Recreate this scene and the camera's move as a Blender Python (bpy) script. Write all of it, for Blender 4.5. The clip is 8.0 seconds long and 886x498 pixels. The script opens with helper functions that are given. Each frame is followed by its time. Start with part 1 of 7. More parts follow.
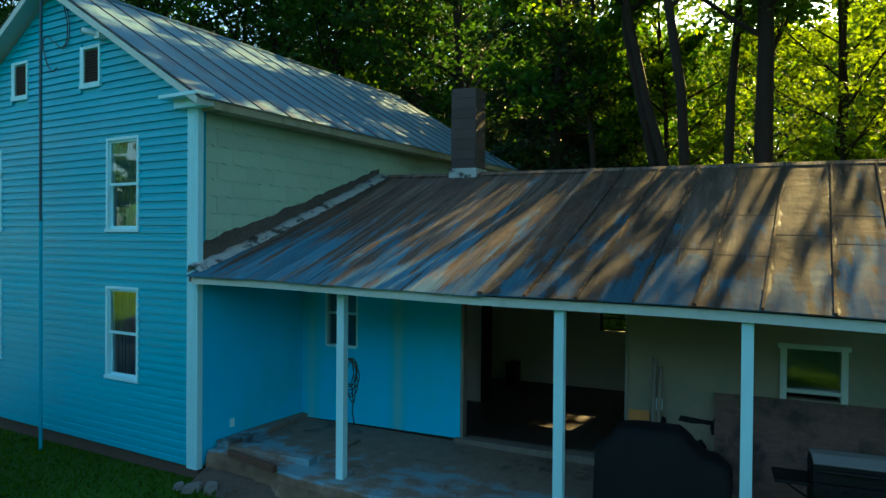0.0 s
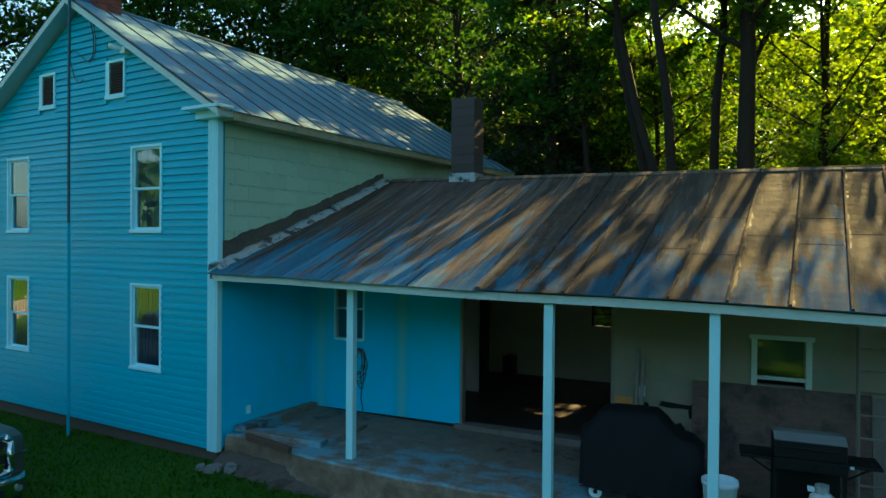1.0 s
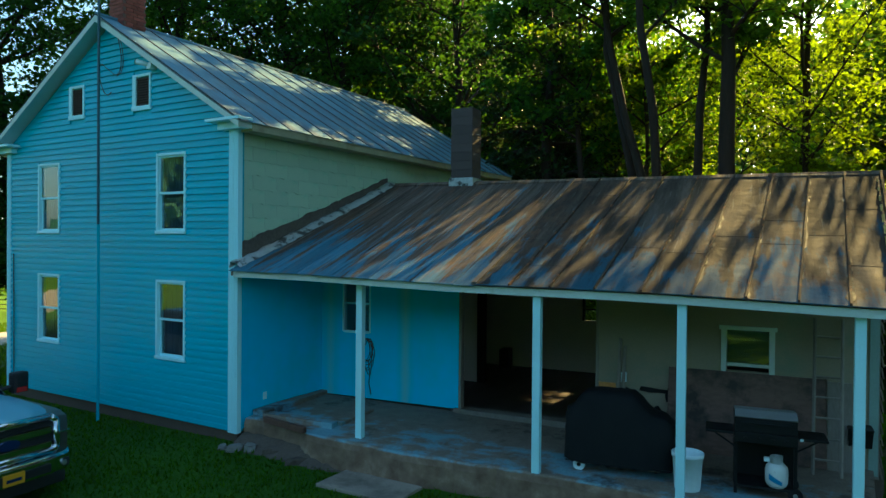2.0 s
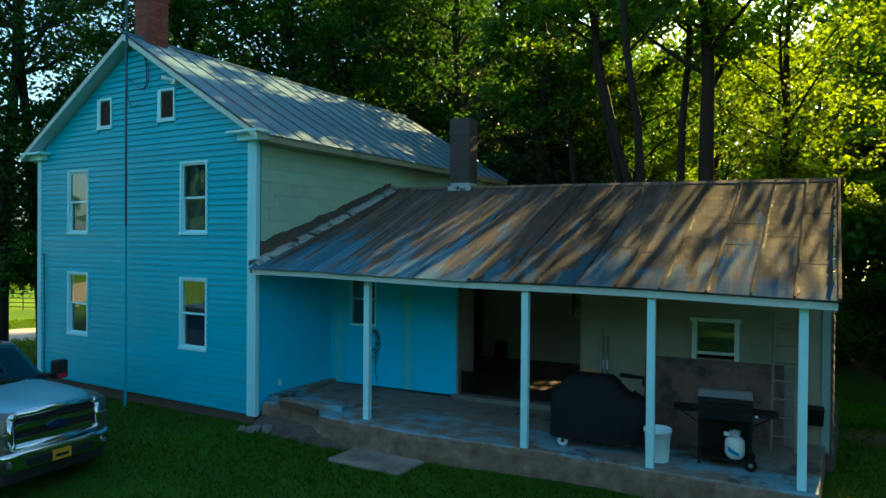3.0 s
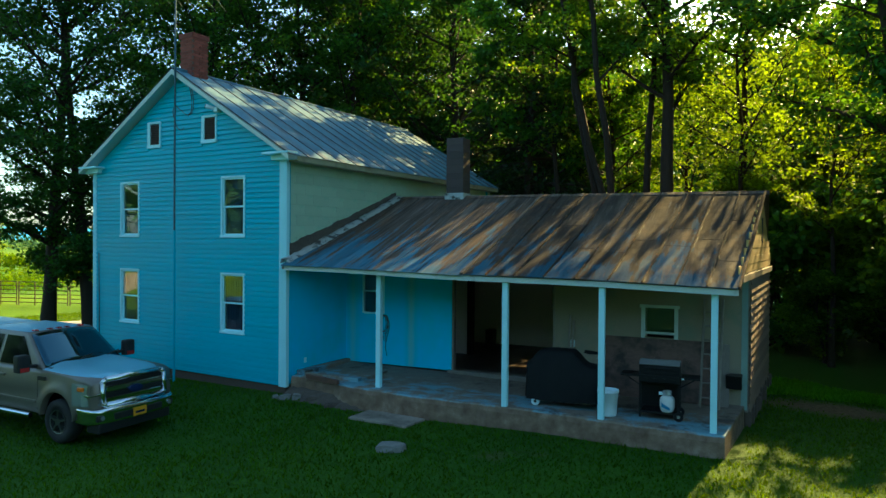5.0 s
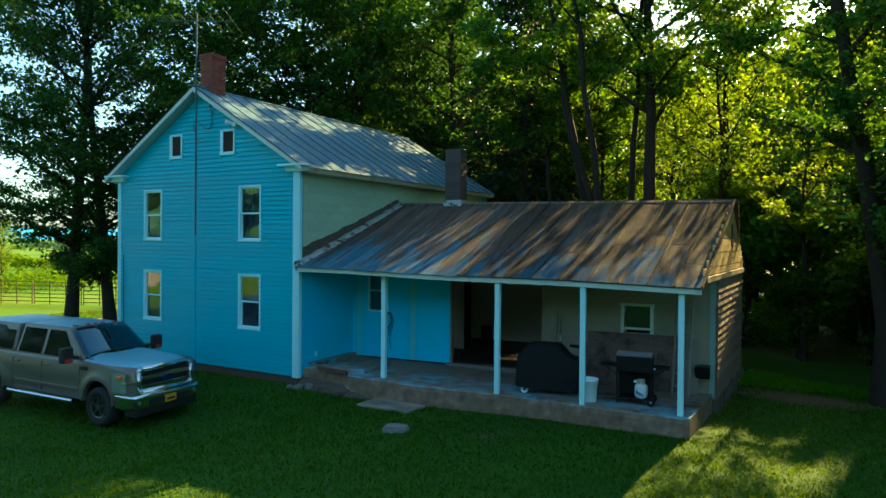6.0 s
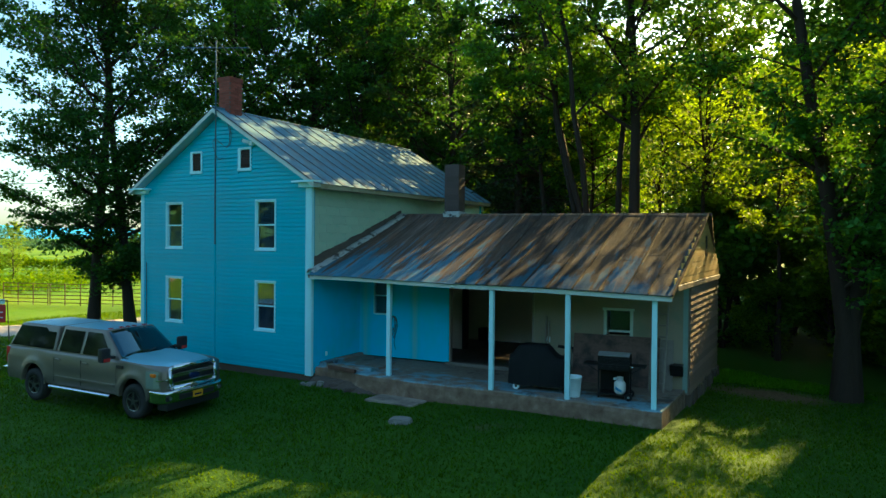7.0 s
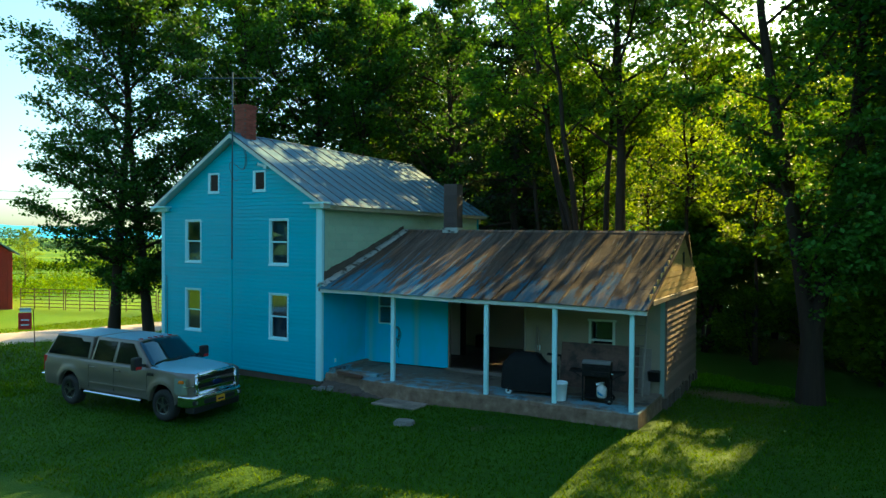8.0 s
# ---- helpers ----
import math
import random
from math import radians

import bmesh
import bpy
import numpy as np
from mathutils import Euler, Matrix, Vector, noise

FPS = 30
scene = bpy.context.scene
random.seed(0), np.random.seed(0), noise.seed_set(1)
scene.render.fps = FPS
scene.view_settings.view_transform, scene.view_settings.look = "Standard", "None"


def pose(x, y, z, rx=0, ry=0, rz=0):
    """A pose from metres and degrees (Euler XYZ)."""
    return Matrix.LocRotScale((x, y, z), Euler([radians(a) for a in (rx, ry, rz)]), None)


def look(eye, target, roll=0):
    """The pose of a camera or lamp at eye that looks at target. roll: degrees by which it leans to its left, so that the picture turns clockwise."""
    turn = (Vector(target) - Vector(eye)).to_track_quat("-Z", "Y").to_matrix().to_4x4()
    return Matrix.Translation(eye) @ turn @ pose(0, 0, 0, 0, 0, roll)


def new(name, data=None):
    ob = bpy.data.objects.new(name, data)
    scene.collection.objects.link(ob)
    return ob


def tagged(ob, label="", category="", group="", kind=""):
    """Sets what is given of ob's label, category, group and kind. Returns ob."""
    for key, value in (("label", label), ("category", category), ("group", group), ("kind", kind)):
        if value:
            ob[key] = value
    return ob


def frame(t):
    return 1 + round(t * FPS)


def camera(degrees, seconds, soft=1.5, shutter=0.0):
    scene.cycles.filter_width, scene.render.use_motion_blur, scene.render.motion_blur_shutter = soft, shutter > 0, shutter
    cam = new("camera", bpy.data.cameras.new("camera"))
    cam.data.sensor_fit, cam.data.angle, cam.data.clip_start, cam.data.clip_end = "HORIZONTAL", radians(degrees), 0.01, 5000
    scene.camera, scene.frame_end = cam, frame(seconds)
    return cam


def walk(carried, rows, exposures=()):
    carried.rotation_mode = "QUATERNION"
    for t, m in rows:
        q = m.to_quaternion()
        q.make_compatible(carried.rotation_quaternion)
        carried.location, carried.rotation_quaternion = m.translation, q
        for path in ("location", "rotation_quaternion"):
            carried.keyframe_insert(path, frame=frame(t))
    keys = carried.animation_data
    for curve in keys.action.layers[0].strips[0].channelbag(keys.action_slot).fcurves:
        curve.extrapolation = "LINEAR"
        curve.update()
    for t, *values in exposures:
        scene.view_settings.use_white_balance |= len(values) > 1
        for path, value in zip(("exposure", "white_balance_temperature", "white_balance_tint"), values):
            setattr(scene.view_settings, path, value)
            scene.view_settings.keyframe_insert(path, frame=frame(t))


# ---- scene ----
cam = camera(66.7, 8.0)
PATH = [
    (0, (8.419, -6.929, 3.465), (7.408, -5.204, 3.443), 0.5),
    (0.5, (8.613, -7.288, 3.458), (7.603, -5.562, 3.437), 0.5),
    (1, (8.84, -7.682, 3.457), (7.83, -5.957, 3.437), 0.5),
    (1.5, (9.093, -8.131, 3.457), (8.082, -6.406, 3.437), 0.5),
    (3, (10.029, -9.643, 3.474), (9.016, -7.919, 3.453), 0.5),
    (3.5, (10.357, -10.238, 3.485), (9.347, -8.512, 3.463), 0.5),
    (4, (10.758, -10.818, 3.46), (9.745, -9.094, 3.441), 0.6),
    (4.5, (11.135, -11.444, 3.476), (10.124, -9.719, 3.454), 0.5),
    (6, (12.338, -13.482, 3.626), (11.329, -11.755, 3.604), 0.5),
    (6.5, (12.774, -14.195, 3.706), (11.764, -12.469, 3.688), 0.6),
    (7, (13.195, -14.948, 3.948), (12.187, -13.221, 3.922), 0.5),
    (7.5, (13.682, -15.66, 4.185), (12.67, -13.936, 4.16), 0.4),
    (8, (14.11, -16.456, 4.507), (13.101, -14.729, 4.477), 0.4),
]
walk(cam, [(t, look(eye, target, roll)) for t, eye, target, roll in PATH], [(0.0, 2.12, 6200, -18.0), (8.0, 2.18, 6200, -18.0)])

# ---------------------------------------------------------------- light
SUN_ELEV, SUN_AZ = 27.0, 4.5          # the sun stands behind the house, a little to the right of +y
world = bpy.data.worlds.new("sky")
scene.world = world
world.use_nodes = True
wn = world.node_tree.nodes
wn.clear()
sky = wn.new("ShaderNodeTexSky")
sky.sky_type = "NISHITA"
sky.sun_disc = False
sky.sun_elevation = radians(SUN_ELEV)
sky.sun_rotation = radians(SUN_AZ)
sky.air_density, sky.dust_density, sky.ozone_density = 1.0, 1.9, 2.9
bg = wn.new("ShaderNodeBackground")
bg.inputs["Strength"].default_value = 0.083
wout = wn.new("ShaderNodeOutputWorld")
world.node_tree.links.new(sky.outputs[0], bg.inputs[0])
world.node_tree.links.new(bg.outputs[0], wout.inputs[0])

sun = new("sun", bpy.data.lights.new("sun", "SUN"))
sun.data.energy, sun.data.angle, sun.data.color = 5.0, radians(0.53), (1.0, 0.62, 0.27)
sd = Vector((math.sin(radians(SUN_AZ)) * math.cos(radians(SUN_ELEV)), math.cos(radians(SUN_AZ)) * math.cos(radians(SUN_ELEV)), math.sin(radians(SUN_ELEV))))
sun.matrix_world = look(tuple(sd * 60), (0, 0, 0))

# ---------------------------------------------------------------- materials
def ramp(nt, fac, stops):
    r = nt.nodes.new("ShaderNodeValToRGB")
    el = r.color_ramp.elements
    while len(el) < len(stops):
        el.new(0.5)
    for e, (p, c) in zip(el, stops):
        e.position, e.color = p, (*c, 1)
    nt.links.new(fac, r.inputs[0])
    return r.outputs[0]


def mixc(nt, fac, a, b, blend="MIX"):
    m = nt.nodes.new("ShaderNodeMix")
    m.data_type, m.blend_type = "RGBA", blend
    for sock, v in ((m.inputs[0], fac), (m.inputs[6], a), (m.inputs[7], b)):
        if hasattr(v, "links"):
            nt.links.new(v, sock)
        elif isinstance(v, tuple):
            sock.default_value = (*v, 1)
        else:
            sock.default_value = v
    return m.outputs[2]


def noise_of(nt, scale, detail=4.0, stretch=(1, 1, 1), rough=0.55, space="Object"):
    tc = nt.nodes.new("ShaderNodeTexCoord")
    mp = nt.nodes.new("ShaderNodeMapping")
    mp.inputs["Scale"].default_value = stretch
    nz = nt.nodes.new("ShaderNodeTexNoise")
    nz.inputs["Scale"].default_value, nz.inputs["Detail"].default_value, nz.inputs["Roughness"].default_value = scale, detail, rough
    nt.links.new(tc.outputs[space], mp.inputs[0])
    nt.links.new(mp.outputs[0], nz.inputs[0])
    return nz.outputs[0]


def material(name, base, rough=0.6, metal=0.0, vary=0.25, fine=30.0, coarse=1.5, stretch=(1, 1, 1), bump=0.15, spot=None, spot_at=(0.55, 0.7), spot_scale=2.5,
             spot_stretch=(1, 1, 1), random_by=0.0, spec=0.5, coat=0.0):
    """A painted or raw surface: grain at two scales, optional stains of a second colour, and a change from piece to piece."""
    m = bpy.data.materials.new(name)
    m.use_nodes = True
    nt = m.node_tree
    p = nt.nodes["Principled BSDF"]
    p.inputs["Roughness"].default_value, p.inputs["Metallic"].default_value = rough, metal
    p.inputs["Specular IOR Level"].default_value, p.inputs["Coat Weight"].default_value = spec, coat
    f, c = noise_of(nt, fine, 5, stretch), noise_of(nt, coarse, 4, stretch)
    lo, hi = tuple(v * (1 - vary) for v in base), tuple(min(1, v * (1 + vary)) for v in base)
    col = mixc(nt, 0.5, ramp(nt, f, [(0.3, lo), (0.7, hi)]), ramp(nt, c, [(0.3, lo), (0.7, hi)]))
    if spot:
        s = noise_of(nt, spot_scale, 6, spot_stretch, 0.65)
        r = ramp(nt, s, [(spot_at[0], (0, 0, 0)), (spot_at[1], (1, 1, 1))])
        col = mixc(nt, r, col, spot)
    if random_by:
        oi = nt.nodes.new("ShaderNodeObjectInfo")
        k = ramp(nt, oi.outputs["Random"], [(0.0, (1 - random_by,) * 3), (1.0, (1 + random_by * 0.6,) * 3)])
        col = mixc(nt, 1.0, col, k, "MULTIPLY")
    nt.links.new(col, p.inputs["Base Color"])
    rr = ramp(nt, c, [(0.3, (max(0.02, rough - 0.1),) * 3), (0.7, (min(1, rough + 0.1),) * 3)])
    nt.links.new(rr, p.inputs["Roughness"])
    if bump:
        b = nt.nodes.new("ShaderNodeBump")
        b.inputs["Strength"].default_value, b.inputs["Distance"].default_value = bump, 0.01
        nt.links.new(f, b.inputs["Height"])
        nt.links.new(b.outputs[0], p.inputs["Normal"])
    return m


def leaf_material(name, face, through_col, vary=0.45, amount=0.5, spec=0.2):
    m = bpy.data.materials.new(name)
    m.use_nodes = True
    nt = m.node_tree
    p = nt.nodes["Principled BSDF"]
    p.inputs["Roughness"].default_value = 0.6
    p.inputs["Specular IOR Level"].default_value = spec
    g = nt.nodes.new("ShaderNodeNewGeometry")
    def tone(c):
        return ramp(nt, g.outputs["Random Per Island"], [(0.0, tuple(v * (1 - vary) for v in c)), (0.6, c), (1.0, tuple(v * (1 + vary) for v in c))])
    nt.links.new(tone(face), p.inputs["Base Color"])
    t = nt.nodes.new("ShaderNodeBsdfTranslucent")
    nt.links.new(tone(through_col), t.inputs[0])
    mix = nt.nodes.new("ShaderNodeMixShader")
    mix.inputs[0].default_value = amount
    nt.links.new(p.outputs[0], mix.inputs[1])
    nt.links.new(t.outputs[0], mix.inputs[2])
    nt.links.new(mix.outputs[0], nt.nodes["Material Output"].inputs[0])
    return m


def plain(name, base, rough=0.5, metal=0.0, emit=None, strength=0.0, transmission=0.0, alpha=1.0, spec=0.5):
    m = bpy.data.materials.new(name)
    m.use_nodes = True
    p = m.node_tree.nodes["Principled BSDF"]
    p.inputs["Base Color"].default_value = (*base, 1)
    p.inputs["Roughness"].default_value, p.inputs["Metallic"].default_value = rough, metal
    p.inputs["Transmission Weight"].default_value = transmission
    p.inputs["Specular IOR Level"].default_value = spec
    if emit:
        p.inputs["Emission Color"].default_value, p.inputs["Emission Strength"].default_value = (*emit, 1), strength
    return m


M_SIDING = material("blue_vinyl_siding", (0.026, 0.42, 0.575), 0.45, vary=0.08, fine=90, coarse=0.8, stretch=(0.15, 1, 1), bump=0.08, random_by=0.05, spot=(0.035, 0.37, 0.48), spot_at=(0.62, 0.85), spot_scale=0.9)
M_BLUEWALL = material("blue_painted_board", (0.012, 0.60, 0.95), 0.6, vary=0.07, fine=60, coarse=1.2, bump=0.12, spot=(0.06, 0.55, 0.70), spot_at=(0.45, 0.8), spot_scale=0.8)
M_WHITE = material("white_trim_paint", (0.53, 0.86, 0.93), 0.5, vary=0.07, fine=50, coarse=1.3, bump=0.08, spot=(0.42, 0.52, 0.50), spot_at=(0.66, 0.85), spot_scale=3)
M_FASCIA = material("weathered_white_fascia", (0.54, 0.62, 0.58), 0.6, vary=0.12, fine=50, coarse=1.3, stretch=(0.3, 1, 1), spot=(0.30, 0.32, 0.26), spot_at=(0.6, 0.85), spot_scale=3)
M_EAVE = material("cream_eave_paint", (0.44, 0.40, 0.27), 0.7, vary=0.15, fine=40, coarse=1.3, stretch=(1, 0.3, 1), spot=(0.22, 0.17, 0.10), spot_at=(0.52, 0.75), spot_scale=2)
M_LOUVRE = material("brown_louvre", (0.06, 0.034, 0.026), 0.8, vary=0.25, fine=30, coarse=3)
M_SHINGLE = material("green_mineral_shingle", (0.47, 0.61, 0.45), 0.85, vary=0.10, fine=70, coarse=1.2, bump=0.3, random_by=0.05, spot=(0.20, 0.52, 0.38), spot_at=(0.5, 0.75), spot_scale=0.8)
M_SHINGLE_BACK = material("shingle_underlay", (0.13, 0.16, 0.13), 0.9)
M_GREENWALL = material("pale_green_board", (0.29, 0.245, 0.175), 0.8, vary=0.12, fine=50, coarse=1.0, spot=(0.14, 0.22, 0.16), spot_at=(0.5, 0.8), spot_scale=1.2)
M_METAL = material("galvanised_roof", (0.13, 0.245, 0.32), 0.8, 0.0, vary=0.22, fine=14, coarse=1.1, stretch=(0.25, 1, 1), bump=0.1, random_by=0.12, spec=0.12, spot=(0.13, 0.10, 0.09), spot_at=(0.50, 0.70), spot_scale=1.4, spot_stretch=(0.25, 1, 1))
M_SEAMRIB = material("dark_roof_rib", (0.045, 0.05, 0.055), 0.8, 0.0, vary=0.2, fine=20, coarse=2)
def coords(nt):
    tc = nt.nodes.new("ShaderNodeTexCoord")
    sep = nt.nodes.new("ShaderNodeSeparateXYZ")
    nt.links.new(tc.outputs["Object"], sep.inputs[0])
    return sep.outputs


def calc(nt, op, a, b=0.0, c=0.0):
    m = nt.nodes.new("ShaderNodeMath")
    m.operation = op
    for sock, v in zip(m.inputs, (a, b, c)):
        if hasattr(v, "links"):
            nt.links.new(v, sock)
        else:
            sock.default_value = v
    return m.outputs[0]


def mask(nt, fac, lo, hi):
    r = nt.nodes.new("ShaderNodeMapRange")
    r.inputs[1].default_value, r.inputs[2].default_value = lo, hi
    nt.links.new(fac, r.inputs[0])
    return r.outputs[0]


def old_roof(name, streak, blue_at, top, tone=1.0):
    """Worn sheet metal: grey-brown weathering, rests of blue paint low on the slope, rust and scratches, all streaked down the slope."""
    m = bpy.data.materials.new(name)
    m.use_nodes = True
    nt = m.node_tree
    p = nt.nodes["Principled BSDF"]
    p.inputs["Specular IOR Level"].default_value = 0.12
    c = coords(nt)
    wide = noise_of(nt, 1.0, 6, (streak * 0.5, 0.5, 0.3), 0.62)
    thin = noise_of(nt, 1.0, 6, (streak * 2.2, 0.55, 0.3), 0.65)
    hair = noise_of(nt, 1.0, 5, (streak * 5.0, 0.9, 0.3), 0.6)
    fleck = noise_of(nt, 9.0, 5, (1, 0.7, 1), 0.7)
    col = ramp(nt, thin, [(0.30, (0.048, 0.034, 0.026)), (0.5, (0.105, 0.078, 0.062)), (0.70, (0.205, 0.155, 0.125))])
    # paint survives mostly on the lower half
    worn = calc(nt, "ADD", calc(nt, "ADD", calc(nt, "MULTIPLY", wide, 0.62), calc(nt, "MULTIPLY", thin, 0.38)), calc(nt, "MULTIPLY", c[1], -top))
    blue = ramp(nt, hair, [(0.3, (0.045, 0.125, 0.185)), (0.7, (0.085, 0.21, 0.30))])
    col = mixc(nt, mask(nt, worn, blue_at, blue_at + 0.045), col, blue)
    rust = noise_of(nt, 1.0, 7, (streak * 0.8, 0.9, 0.6), 0.7)
    col = mixc(nt, calc(nt, "MULTIPLY", mask(nt, rust, 0.53, 0.66), 0.6), col, (0.20, 0.105, 0.06))
    col = mixc(nt, calc(nt, "MULTIPLY", mask(nt, hair, 0.60, 0.68), 0.75), col, (0.24, 0.215, 0.185))
    col = mixc(nt, calc(nt, "MULTIPLY", mask(nt, fleck, 0.62, 0.70), 0.8), col, (0.028, 0.022, 0.018))
    grit = noise_of(nt, 26.0, 5, (1, 0.8, 1), 0.75)
    col = mixc(nt, calc(nt, "MULTIPLY", mask(nt, grit, 0.58, 0.66), 0.7), col, (0.03, 0.024, 0.02))
    col = mixc(nt, calc(nt, "MULTIPLY", mask(nt, grit, 0.40, 0.33), 0.5), col, (0.20, 0.16, 0.13))
    oi = nt.nodes.new("ShaderNodeObjectInfo")
    col = mixc(nt, 1.0, col, ramp(nt, oi.outputs["Random"], [(0, (0.75 * tone,) * 3), (1, (1.2 * tone,) * 3)]), "MULTIPLY")
    nt.links.new(col, p.inputs["Base Color"])
    nt.links.new(ramp(nt, wide, [(0.3, (0.8,) * 3), (0.7, (0.97,) * 3)]), p.inputs["Roughness"])
    b = nt.nodes.new("ShaderNodeBump")
    b.inputs["Strength"].default_value, b.inputs["Distance"].default_value = 0.4, 0.03
    nt.links.new(calc(nt, "ADD", calc(nt, "MULTIPLY", noise_of(nt, 6.0, 4, (1.5, 1.2, 1)), 0.35), calc(nt, "ADD", calc(nt, "MULTIPLY", thin, 0.35), calc(nt, "MULTIPLY", noise_of(nt, 1.3, 3, (1, 1, 1)), 1.5))), b.inputs["Height"])
    nt.links.new(b.outputs[0], p.inputs["Normal"])
    return m


M_OLDROOF = old_roof("worn_roof_sheet", 6.0, 0.425, 0.045)
M_OLDROOF_B = old_roof("rusty_roof_sheet", 2.6, 0.44, 0.045, 0.60)
M_OLDRIB = material("rusty_roof_rib", (0.055, 0.038, 0.028), 0.9, 0.0, vary=0.5, fine=14, coarse=3, spec=0.15, spot=(0.20, 0.085, 0.04), spot_at=(0.55, 0.65), spot_scale=5)
M_FLASH = material("tarred_flashing", (0.42, 0.44, 0.43), 0.55, 0.2, vary=0.25, fine=18, coarse=3, spot=(0.05, 0.05, 0.045), spot_at=(0.50, 0.58), spot_scale=3.2)
M_TARBLACK = material("black_roof_tar", (0.022, 0.018, 0.015), 0.8, vary=0.4, fine=30, coarse=5, bump=0.4)
M_TAR = material("brown_black_tar", (0.105, 0.085, 0.07), 0.9, vary=0.4, fine=20, coarse=3)
M_CONC = material("old_concrete", (0.30, 0.245, 0.195), 0.85, vary=0.22, fine=40, coarse=1.4, bump=0.45, spot=(0.14, 0.115, 0.09), spot_at=(0.48, 0.66), spot_scale=1.1)
def slab_material():
    """Old porch concrete: grey-brown stains, flaking blue paint along the front, earth-brown broken face."""
    m = bpy.data.materials.new("stained_concrete_with_blue_paint")
    m.use_nodes = True
    nt = m.node_tree
    p = nt.nodes["Principled BSDF"]
    p.inputs["Roughness"].default_value = 0.8
    c = coords(nt)
    big, mid, fine = noise_of(nt, 0.9, 6, rough=0.65), noise_of(nt, 3.5, 6, rough=0.65), noise_of(nt, 38, 5)
    col = mixc(nt, 0.5, ramp(nt, mid, [(0.3, (0.145, 0.10, 0.070)), (0.7, (0.31, 0.245, 0.18))]), ramp(nt, fine, [(0.3, (0.155, 0.122, 0.095)), (0.7, (0.29, 0.245, 0.19))]))
    # paint in a band near the front edge, worn through in patches
    band = calc(nt, "MULTIPLY", mask(nt, c[1], 1.9, 0.9), 0.17)
    paint = calc(nt, "ADD", calc(nt, "ADD", calc(nt, "MULTIPLY", big, 0.65), calc(nt, "MULTIPLY", mid, 0.35)), band)
    col = mixc(nt, calc(nt, "MULTIPLY", mask(nt, paint, 0.63, 0.72), 0.8), col, ramp(nt, fine, [(0.3, (0.13, 0.30, 0.38)), (0.7, (0.22, 0.43, 0.52))]))
    col = mixc(nt, calc(nt, "MULTIPLY", mask(nt, noise_of(nt, 1.3, 7, rough=0.7), 0.55, 0.64), 0.85), col, (0.055, 0.044, 0.036))
    low = mask(nt, calc(nt, "ADD", c[2], calc(nt, "MULTIPLY", c[0], 0.014)), 0.222, 0.20)
    col = mixc(nt, low, col, ramp(nt, mid, [(0.3, (0.12, 0.072, 0.046)), (0.55, (0.22, 0.148, 0.10)), (0.75, (0.33, 0.25, 0.185))]))
    nt.links.new(col, p.inputs["Base Color"])
    b = nt.nodes.new("ShaderNodeBump")
    b.inputs["Strength"].default_value, b.inputs["Distance"].default_value = 0.5, 0.02
    nt.links.new(calc(nt, "ADD", mid, calc(nt, "MULTIPLY", fine, 0.4)), b.inputs["Height"])
    nt.links.new(b.outputs[0], p.inputs["Normal"])
    return m


M_SLAB = slab_material()


def filled_wall():
    """Bright blue paint with two wide joints that the filler has left paler."""
    m = material("blue_painted_porch_wall", (0.012, 0.60, 0.95), 0.6, vary=0.06, fine=60, coarse=1.2, bump=0.1, spot=(0.04, 0.58, 0.74), spot_at=(0.45, 0.8), spot_scale=0.8)
    nt = m.node_tree
    p = nt.nodes["Principled BSDF"]
    old = p.inputs["Base Color"].links[0].from_socket
    c = coords(nt)
    n = noise_of(nt, 2.2, 5, (1, 1, 0.6))
    j = None
    for u, w in ((0.40, 0.26), (2.17, 0.22)):
        d = calc(nt, "ABSOLUTE", calc(nt, "ADD", c[0], -u))
        k = mask(nt, calc(nt, "ADD", d, calc(nt, "MULTIPLY", n, 0.10)), w + 0.05, 0.055)
        j = k if j is None else calc(nt, "MAXIMUM", j, k)
    nt.links.new(mixc(nt, calc(nt, "MULTIPLY", j, 0.62), old, (0.30, 0.56, 0.52)), p.inputs["Base Color"])
    return m


M_PORCHWALL = filled_wall()
M_FOUND = material("stone_foundation", (0.10, 0.07, 0.055), 0.9, vary=0.3, fine=25, coarse=3, bump=0.4)
M_BRICK = material("red_brick", (0.26, 0.072, 0.052), 0.85, vary=0.2, fine=45, coarse=3, bump=0.3, random_by=0.3)
M_MORTAR = material("lime_mortar", (0.17, 0.095, 0.075), 0.9, vary=0.2, fine=40, coarse=3)
M_BLOCK = material("grey_chimney_block", (0.085, 0.062, 0.056), 0.9, vary=0.2, fine=40, coarse=2, bump=0.3, random_by=0.12, spot=(0.07, 0.06, 0.06), spot_at=(0.55, 0.75))
M_PALEPOST = material("dull_green_post_paint", (0.24, 0.34, 0.31), 0.7, vary=0.12, fine=40, coarse=1.5)
# dark tone puts the lack of light indoors into the colour
M_UNLIT = material("unlit_room_tone", (0.10, 0.095, 0.10), 0.8, vary=0.15, fine=20, coarse=1.5)
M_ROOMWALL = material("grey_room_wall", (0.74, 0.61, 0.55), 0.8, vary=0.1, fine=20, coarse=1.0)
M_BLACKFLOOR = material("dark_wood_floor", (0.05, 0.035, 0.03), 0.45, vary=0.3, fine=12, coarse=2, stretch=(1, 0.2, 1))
M_OLDWOOD = material("grey_old_wood", (0.22, 0.19, 0.16), 0.85, vary=0.25, fine=30, coarse=3, stretch=(1, 1, 0.2), random_by=0.25, bump=0.3)
M_CLAP = material("weathered_shingle_board", (0.23, 0.165, 0.125), 0.85, vary=0.2, fine=30, coarse=3, random_by=0.38, bump=0.3)
